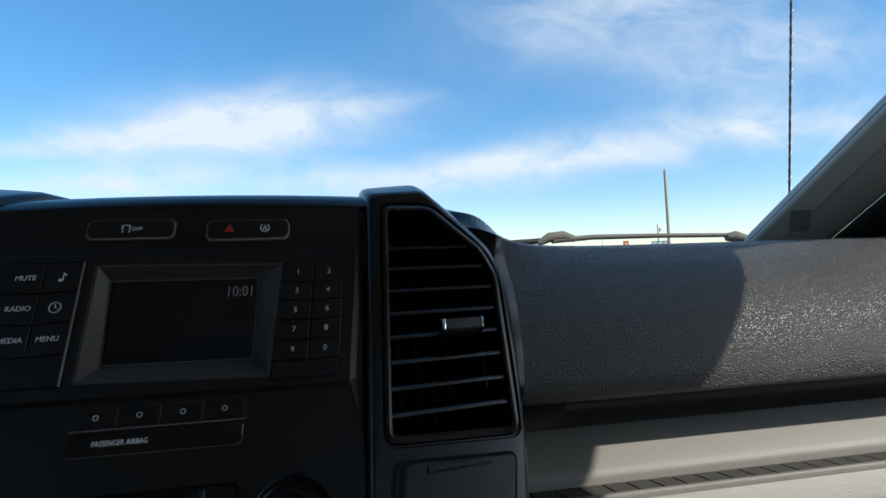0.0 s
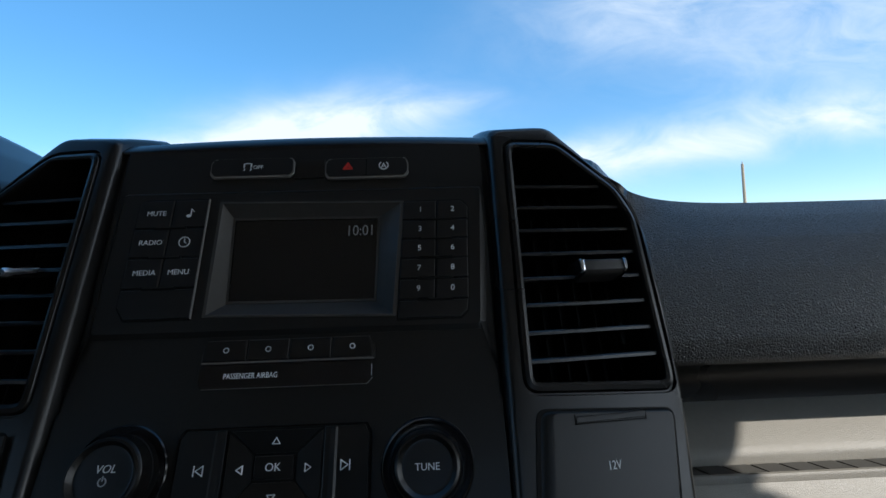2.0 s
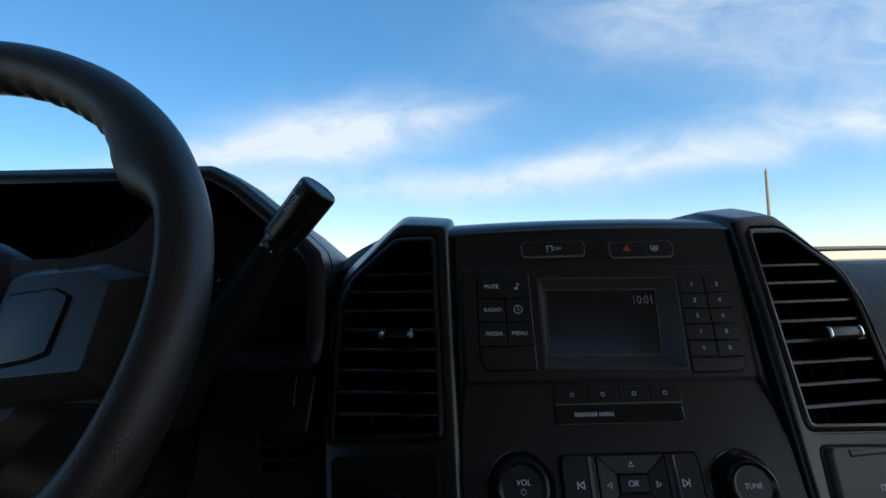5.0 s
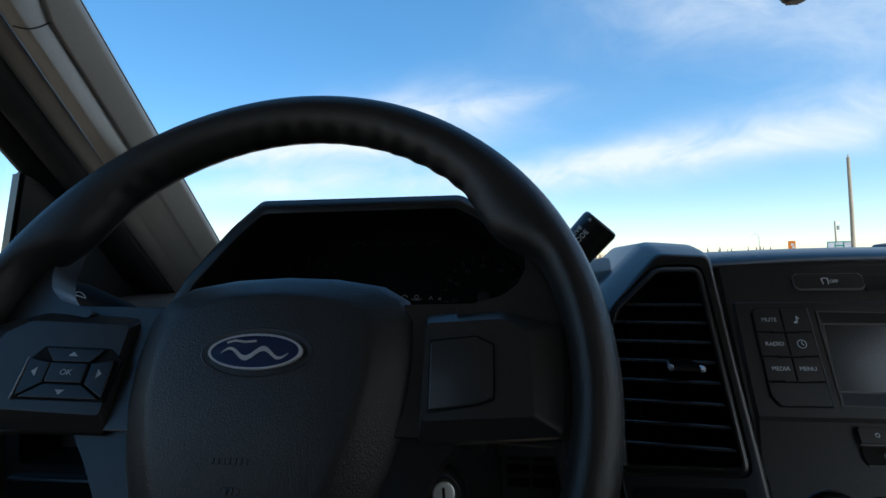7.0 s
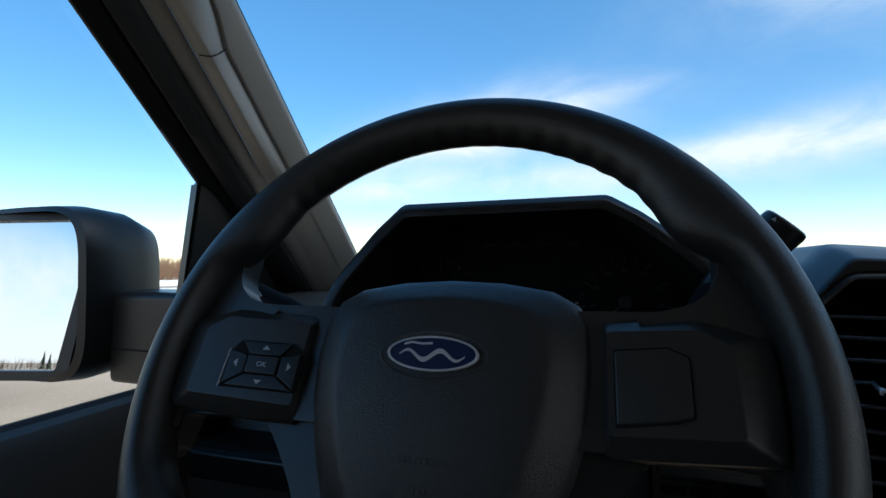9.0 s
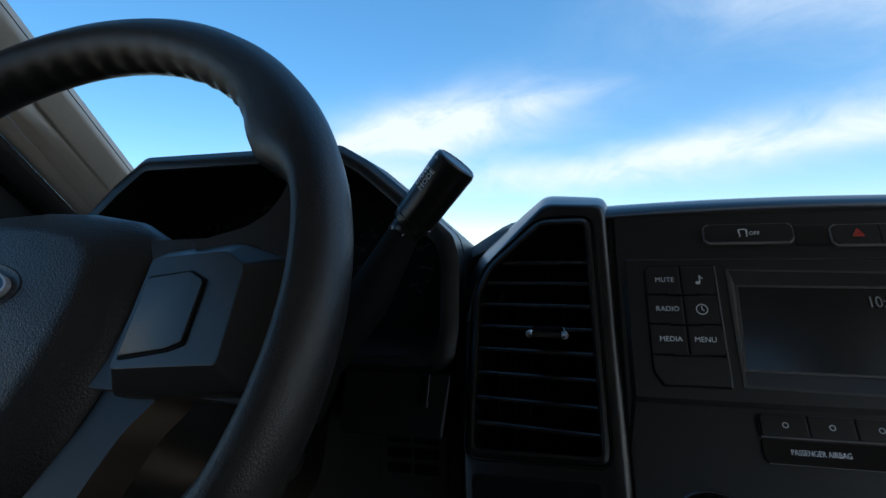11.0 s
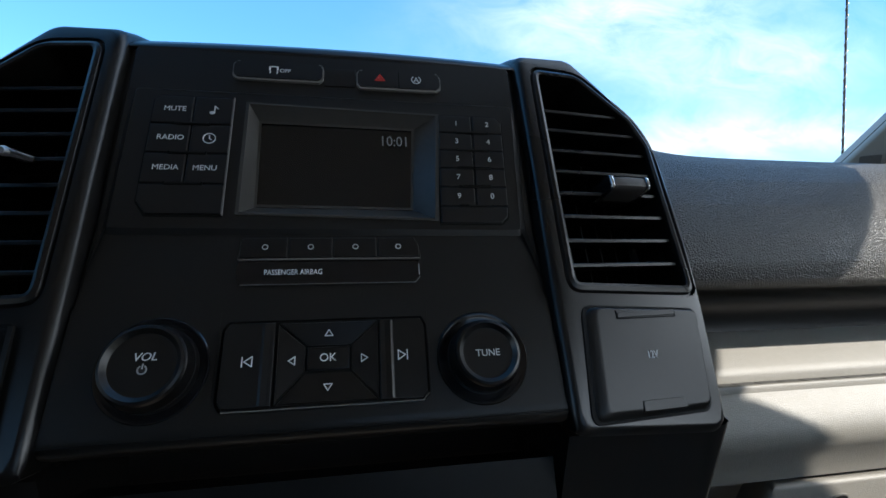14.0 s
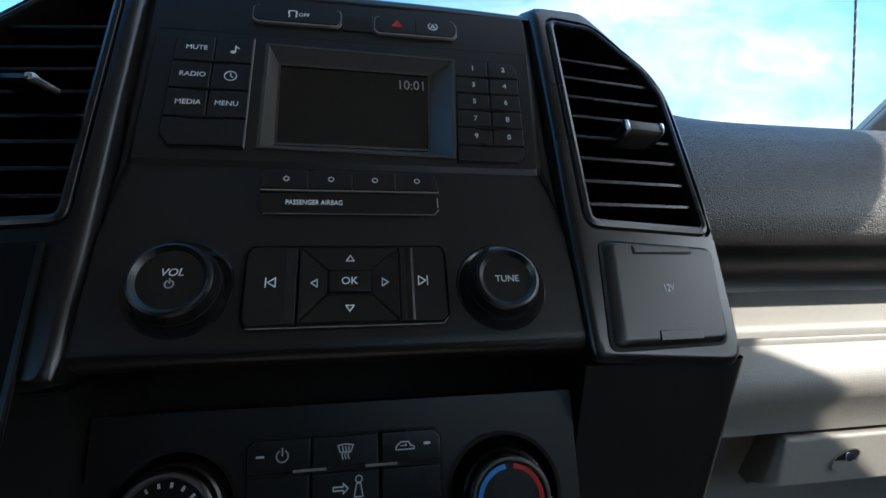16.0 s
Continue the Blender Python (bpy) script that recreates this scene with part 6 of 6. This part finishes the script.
def make_signal():
    top = thing("turn_signal_lever", (-0.52, 0.255, 1.49), "black turn signal lever behind the wheel", "signal lever")
    path = [(-0.505, 0.250, 1.462), (-0.545, 0.250, 1.500), (-0.585, 0.252, 1.518), (-0.622, 0.256, 1.531), (-0.645, 0.258, 1.5365), (-0.652, 0.2585, 1.5385), (-0.654, 0.2586, 1.5390)]
    part("lever", tube(path, [0.008, 0.009, 0.010, 0.0108, 0.0090, 0.0055, 0.0015], 16, squash=0.7), GAUGE, top)
    f = lambda p: Vector((-0.612 + p[0], 0.2445 - p[2], 1.5275 + p[1] - 0.3 * p[0]))
    part("wiper_mark", stroke(arc(0, 0, 0.005, 20, 160, 8), 0.0006, 0.0, 0.0004, f, close=True), INK_DIM, top, flat=True)
    part("wiper_mark", stroke([(0.012, -0.001), (0.020, -0.0035)], 0.0010, 0.0, 0.0004, f), INK_DIM, top, flat=True)


make_signal()


def make_side_vent():
    top = thing("side_switch_panel", (-0.62, 0.33, 1.38), "black driver's side switch panel with a shelf slot", "switch panel")
    f = lambda p: Vector((p[0], 0.335 - p[2], p[1]))
    o = rounded(box2(-0.78, 1.32, -0.545, 1.455), 0.006)
    i = rounded(box2(-0.765, 1.36, -0.575, 1.42), 0.004)
    part("surround", ring(o, i, -0.06, 0.0, f), BLACK, top)
    part("slot_back", prism(i, -0.07, -0.06, f), VOID, top)
    part("slot_bar", prism(rounded(box2(-0.66, 1.412, -0.585, 1.421), 0.002), -0.03, 0.004, f, 0.0015), DARK, top)
    part("ledge", prism(rounded(box2(-0.77, 1.322, -0.57, 1.352), 0.004), 0.0, 0.010, f, 0.004), DARK, top)


make_side_vent()


def make_rear_view_mirror():
    top = thing("rear_view_mirror", (0.02, 0.43, 1.95), "black rear-view mirror hung at the windshield", "rear-view mirror")
    out = rounded(box2(-0.125, 1.840, 0.125, 1.903), 0.022, 5)
    part("housing", prism(out, -0.030, 0.0, lambda p: Vector((p[0] + 0.02, 0.425 - p[2] + 0.12 * (p[1] - 1.86), p[1])), 0.006, 3, back=True), BLACK, top)
    part("glass", prism([(x * 0.95, 1.8635 + (z - 1.8635) * 0.88) for x, z in out], 0.0002, 0.0008, lambda p: Vector((p[0] + 0.02, 0.425 - p[2] + 0.12 * (p[1] - 1.86), p[1]))), MIRROR, top)
    part("tab", prism(rounded(box2(-0.013, 1.815, 0.013, 1.838), 0.007, 4), -0.018, -0.004, lambda p: Vector((p[0] + 0.02, 0.425 - p[2], p[1])), 0.004, 3, back=True), BLACK, top, "dimming tab")
    part("stem", tube([(0.02, 0.45, 1.865), (0.02, 0.47, 1.90), (0.02, 0.465, 1.94)], 0.012, 14), BLACK, top)


make_rear_view_mirror()


# ---- outside on the truck ----
def make_side_mirror():
    top = thing("side_mirror", (-0.90, 0.46, 1.46), "black plastic side mirror on the driver's door", "side mirror")
    zc, rows = 1.515, []
    for y, sx, sz in ((0.398, 0.112, 0.124), (0.402, 0.122, 0.132), (0.43, 0.128, 0.135), (0.48, 0.125, 0.130), (0.525, 0.105, 0.112), (0.550, 0.075, 0.085), (0.560, 0.035, 0.045)):
        rows.append([(-1.168 + 0.02 * (y - 0.4) / 0.16 + sx * math.copysign(abs(math.cos(a)) ** 0.42, math.cos(a)), y - 0.10 * (-(sx * math.cos(a))) * 0.4, zc + sz * math.copysign(abs(math.sin(a)) ** 0.42, math.sin(a))) for a in [2 * math.pi * k / 40 for k in range(40)]])
    part("housing", loft(rows, True), BLACK, top, "grained black housing")
    norm = Vector((0.245, -0.965, 0.105)).normalized()
    f = frame_of((-1.168, 0.406, zc), Vector((0, 0, 1)).cross(norm), norm.cross(Vector((0, 0, 1)).cross(norm)))
    inner = rounded([(-0.104, -0.116), (0.062, -0.116), (0.104, 0.112), (-0.104, 0.112)], 0.007, 4)
    outer = rounded([(-0.116, -0.130), (0.080, -0.130), (0.118, 0.124), (-0.116, 0.124)], 0.018, 4)
    part("rim", ring(outer, inner, -0.02, 0.006, f), BLACK, top)
    part("glass", prism(inner, -0.006, -0.002, f), MIRROR, top, "mirror glass")
    arm = part("arm", prism(rounded(box2(1.378, 0.44, 1.516, 0.53), 0.012), 0.0, 0.170, lambda p: Vector((-1.040 + p[2], p[1] - 0.25 * p[2] * 0.2, p[0])), 0.004), BLACK, top)
    part("arm_seam", prism(box2(1.4295, 0.4375, 1.4315, 0.4395), 0.0, 0.170, lambda p: Vector((-1.039 + p[2], p[1] - 0.05 * p[2], p[0]))), VOID, arm)


make_side_mirror()


def make_wiper():
    top = thing("windshield_wiper", (0.60, 0.73, 1.50), "parked black windshield wiper on the cowl", "wiper")
    part("arm", tube([(0.43, 0.765, 1.530), (0.50, 0.760, 1.534), (0.62, 0.750, 1.533), (0.74, 0.735, 1.530)], [0.0075, 0.0068, 0.006, 0.0055], 10, squash=0.7), DUSTY, top, "dusty grey wiper arm")
    part("pivot", tube([(0.405, 0.765, 1.526), (0.425, 0.765, 1.536), (0.450, 0.763, 1.538), (0.470, 0.762, 1.532)], [0.005, 0.0085, 0.0085, 0.006], 12), DUSTY, top, "dusty pivot cover")
    part("tip", tube([(0.742, 0.735, 1.526), (0.758, 0.732, 1.527), (0.775, 0.729, 1.524)], [0.007, 0.010, 0.006], 12), DUSTY, top)
    part("blade", tube([(0.27, 0.790, 1.518), (0.34, 0.785, 1.528), (0.42, 0.780, 1.531)], [0.003, 0.005, 0.005], 8), RUBBER, top)
    bm = prism([(-0.70, 0.70), (0.70, 0.70), (0.62, 0.80), (0.30, 0.86), (-0.30, 0.86), (-0.62, 0.80)], 1.490, 1.510, None, 0.004)
    cowl = tagged(part("cowl_panel", bm, BLACK), "black plastic cowl below the windshield", "cowl panel")


make_wiper()


def make_antenna():
    top = thing("antenna", (0.86, 0.715, 1.40), "thin black whip antenna wound with wire", "antenna")
    a, b = Vector((0.838, 0.715, 1.38)), Vector((0.878, 0.70, 2.15))
    part("mast", tube([a.lerp(b, i / 10) for i in range(11)], 0.0018, 8), RUBBER, top)
    pts = []
    for i in range(420):
        t = i / 419
        p = a.lerp(b, t)
        pts.append(p + Vector((math.cos(i * 0.55), math.sin(i * 0.55), 0)) * 0.0021)
    part("winding", tube(pts, 0.0006, 5), STEEL, top, "spiral wire")


make_antenna()

# ---- the land ----
def land_material(name, a, b, size, bump=0.5):
    mat = bpy.data.materials.new(name)
    mat.use_nodes = True
    nt = mat.node_tree
    bs = nt.nodes["Principled BSDF"]
    co, n1, n2, ramp = (nt.nodes.new("ShaderNode" + k) for k in ("TexCoord", "TexNoise", "TexNoise", "ValToRGB"))
    n1.inputs["Scale"].default_value, n1.inputs["Detail"].default_value = 1 / size, 8
    n2.inputs["Scale"].default_value, n2.inputs["Detail"].default_value = 25, 6
    for n in (n1, n2):
        nt.links.new(co.outputs["Object"], n.inputs["Vector"])
    mixn = nt.nodes.new("ShaderNodeMath")
    mixn.operation = "MULTIPLY_ADD"
    nt.links.new(n2.outputs["Fac"], mixn.inputs[0])
    mixn.inputs[1].default_value = 0.4
    nt.links.new(n1.outputs["Fac"], mixn.inputs[2])
    ramp.color_ramp.elements[0].position, ramp.color_ramp.elements[1].position = 0.5, 0.9
    ramp.color_ramp.elements[0].color, ramp.color_ramp.elements[1].color = (*a, 1), (*b, 1)
    nt.links.new(mixn.outputs[0], ramp.inputs[0])
    nt.links.new(ramp.outputs[0], bs.inputs["Base Color"])
    bs.inputs["Roughness"].default_value = 0.95
    bmp = nt.nodes.new("ShaderNodeBump")
    bmp.inputs["Strength"].default_value = bump
    bmp.inputs["Distance"].default_value = 0.02
    nt.links.new(n2.outputs["Fac"], bmp.inputs["Height"])
    nt.links.new(bmp.outputs[0], bs.inputs["Normal"])
    return mat


DIRT = land_material("dry_gravel_lot", (0.23, 0.175, 0.125), (0.36, 0.29, 0.215), 3.0)
SNOW = land_material("old_snow", (0.62, 0.62, 0.62), (0.85, 0.85, 0.86), 2.0)
TWIG = surface("bare_brown_twigs", (0.17, 0.105, 0.065), 0.9, vary=0.4)
FIR = surface("dark_conifer_needles", (0.035, 0.048, 0.025), 0.9, vary=0.4)
POLE = surface("weathered_pole_wood", (0.34, 0.29, 0.22), 0.9, grain=0.5, grain_size=0.02, vary=0.25)

bm = bmesh.new()
gv = [[bm.verts.new((-2000 + 4000 * i / 20, -2000 + 4000 * j / 20, 0)) for j in range(21)] for i in range(21)]
for i in range(20):
    for j in range(20):
        bm.faces.new((gv[i][j], gv[i + 1][j], gv[i + 1][j + 1], gv[i][j + 1]))
tagged(part("ground", bm, DIRT, flat=True), "dry tan gravel lot and flat open land", "ground", kind="structure")

rng = random.Random(7)


def polar(az, d, z=0.0):
    return Vector((d * math.sin(radians(az)), d * math.cos(radians(az)), z))


def snow_bank(az0, az1, d, h):
    rows = []
    for i in range(40):
        az = az0 + (az1 - az0) * i / 39
        edge = min(1, 6 * i / 39, 6 * (39 - i) / 39)
        k = edge * (0.6 + 0.4 * noise.noise(Vector((az * 0.4, d, 0))))
        rows.append([tuple(polar(az, d - 4 * k)), tuple(polar(az, d - 2 * k, h * 0.7 * k)), tuple(polar(az, d, h * k)), tuple(polar(az, d + 3, h * 0.6 * k)), tuple(polar(az, d + 6))])
    tagged(part("snow_bank", loft(rows), SNOW), "low bank of old melting snow on the lot", "snow bank")


snow_bank(-62, -38, 46, 0.75)
snow_bank(-64, -47, 34, 0.20)


def brush(name, az0, az1, d0, d1, count, h0, h1, mat, label):
    """A thicket of bare upright twigs, many to a bush."""
    bm = bmesh.new()
    for _ in range(count):
        p = polar(rng.uniform(az0, az1), rng.uniform(d0, d1))
        h = rng.uniform(h0, h1)
        for _ in range(7):
            a, lean = rng.uniform(0, 2 * math.pi), rng.uniform(0.02, 0.28)
            t = p + Vector((math.cos(a) * lean * h, math.sin(a) * lean * h, h * rng.uniform(0.6, 1)))
            r = 0.010 * h
            base = [bm.verts.new(p + Vector((math.cos(k * 2.1 + a) * r, math.sin(k * 2.1 + a) * r, 0))) for k in range(3)]
            tipv = bm.verts.new(t)
            for k in range(3):
                bm.faces.new((base[k], base[(k + 1) % 3], tipv))
            for _ in range(3):
                q = p.lerp(t, rng.uniform(0.35, 0.85))
                e = q + Vector((rng.uniform(-0.13, 0.13) * h, rng.uniform(-0.13, 0.13) * h, rng.uniform(0.1, 0.25) * h))
                s = Vector((0.004 * h, 0.004 * h, 0))
                bm.faces.new([bm.verts.new(q - s), bm.verts.new(q + s), bm.verts.new(e)])
    me = bpy.data.meshes.new(name)
    bm.to_mesh(me)
    bm.free()
    me.materials.append(mat)
    tagged(new(name, me), label, "brush", kind="stuff")


brush("far_brush", -75, -20, 62, 85, 1500, 2.0, 3.6, TWIG, "far belt of bare brown brush")
brush("far_brush", -20, 18, 230, 300, 700, 3.0, 6.0, TWIG, "far belt of bare brown brush")
brush("far_brush", -166, -140, 120, 170, 260, 1.6, 3.2, TWIG, "bare brown trees behind the truck")


def conifers(name, az0, az1, d0, d1, count, h0, h1, label):
    bm = bmesh.new()
    for _ in range(count):
        p = polar(rng.uniform(az0, az1), rng.uniform(d0, d1))
        h = rng.uniform(h0, h1)
        for k in range(9):
            z = h * (0.12 + 0.88 * k / 9)
            r = h * 0.17 * (1 - k / 9.5) * rng.uniform(0.8, 1.2)
            n = 7
            tipv = bm.verts.new(p + Vector((0, 0, z + h * 0.16)))
            ringv = [bm.verts.new(p + Vector((math.cos(2 * math.pi * i / n + k) * r * rng.uniform(0.5, 1.25), math.sin(2 * math.pi * i / n + k) * r * rng.uniform(0.5, 1.25), z - h * 0.03 * rng.random()))) for i in range(n)]
            for i in range(n):
                bm.faces.new((ringv[i], ringv[(i + 1) % n], tipv))
    me = bpy.data.meshes.new(name)
    bm.to_mesh(me)
    bm.free()
    me.materials.append(FIR)
    tagged(new(name, me), label, "trees", kind="stuff")


conifers("far_woods", 17, 29, 190, 260, 70, 3.0, 6.0, "far dark line of spruce trees")
conifers("far_woods", -12, 4, 330, 420, 60, 5.0, 9.0, "far dark line of spruce trees")
conifers("far_woods", -158, -150, 90, 105, 7, 2.2, 4.0, "dark spruce trees behind the truck")


def make_pole(az, d, h, r, name, label, fittings=False):
    p = polar(az, d)
    top = thing(name, p, label, "utility pole")
    part("post", tube([p, p + Vector((-0.04, 0, h * 0.5)), p + Vector((-0.15, 0, h))], [r, r * 0.9, r * 0.75], 12), POLE, top)
    part("cap", tube([p + Vector((-0.15, 0, h)), p + Vector((-0.15, 0, h + 0.25))], r * 0.35, 8), STEEL, top)
    if fittings:
        part("transformer", tube([p + Vector((0.45, 0, h * 0.80)), p + Vector((0.45, 0, h * 0.90))], 0.25, 10), STEEL, top)
        part("bracket", tube([p + Vector((0, 0, h - 0.3)), p + Vector((0.8, 0, h - 0.25))], 0.05, 6), STEEL, top)


make_pole(35.0, 55, 1.5 + 55 * math.tan(radians(9.1)), 0.17, "utility_pole", "weathered wooden utility pole beside the lot")
make_pole(33.9, 120, 1.5 + 120 * math.tan(radians(3.2)), 0.16, "utility_pole", "far wooden utility pole with a transformer", True)


def make_sign(az, d, w, z0, z1, color, name, label, cells):
    p = polar(az, d)
    top = thing(name, p, label, "sign")
    right = Vector((math.cos(radians(az)), -math.sin(radians(az)), 0))
    f = frame_of(p, right, (0, 0, 1))
    mat = plain(name + "_paint", color, 0.6)
    part("panel", prism(rounded(box2(-w / 2, z0, w / 2, z1), 0.06), -0.05, 0.0, f, 0.01), mat, top)
    for x0, x1, y0, y1 in cells:
        part("field", prism(box2(x0 * w, z0 + (z1 - z0) * y0, x1 * w, z0 + (z1 - z0) * y1), 0.0, 0.012, f), SNOW, top)
    for x in (-0.38, 0.38):
        part("post", tube([f((x * w, 0, -0.08)), f((x * w, z1, -0.08))], 0.05, 8), STEEL, top)


make_sign(34.1, 90, 2.9, 2.4, 3.6, (0.02, 0.30, 0.20), "road_sign", "far green road sign with pale fields", [(-0.46, -0.20, 0.12, 0.88), (-0.16, 0.13, 0.55, 0.88), (-0.16, 0.13, 0.12, 0.40), (0.18, 0.46, 0.12, 0.88)])
make_sign(30.5, 90, 0.95, 2.7, 3.9, (0.75, 0.22, 0.02), "warning_sign", "far orange warning sign with a pale mark", [(-0.1, 0.25, 0.35, 0.65), (0.05, 0.35, 0.05, 0.3)])


def make_lamp():
    p = polar(27.9, 150)
    top = thing("street_lamp", p, "far grey street lamp with a curved arm", "street lamp")
    q = polar(27.3, 150)
    part("pole", tube([p, p + Vector((0, 0, 6.6)), p.lerp(q, 0.3) + Vector((0, 0, 7.6)), q + Vector((0, 0, 7.7))], [0.10, 0.08, 0.06, 0.06], 8), STEEL, top)
    part("head", tube([q + Vector((0.2, 0, 7.7)), q + Vector((-0.5, 0, 7.65))], 0.12, 8), STEEL, top)


make_lamp()


def make_car():
    p = polar(-46.6, 48)
    top = thing("parked_car", p, "far dark parked car beside the snow bank", "car")
    right = Vector((math.cos(radians(-30)), math.sin(radians(-30)), 0))
    f = frame_of(p, right, (0, 0, 1))
    paint = plain("dark_car_paint", (0.03, 0.035, 0.045), 0.25)
    part("body", prism(rounded([(-2.1, 0.35), (2.1, 0.35), (2.15, 0.75), (1.5, 0.9), (-2.1, 0.92)], 0.1), -1.7, 0.0, f, 0.08), paint, top)
    part("cabin", prism(rounded([(-1.7, 0.9), (1.0, 0.9), (0.4, 1.38), (-1.3, 1.38)], 0.1), -1.6, -0.1, f, 0.06), GLOSS, top)
    for x in (-1.35, 1.3):
        part("wheel", lathe([(0.1, -0.2), (0.33, -0.2), (0.33, 0.02), (0.2, 0.03)], 20, f, centre=(x, 0.33)), RUBBER, top)


make_car()
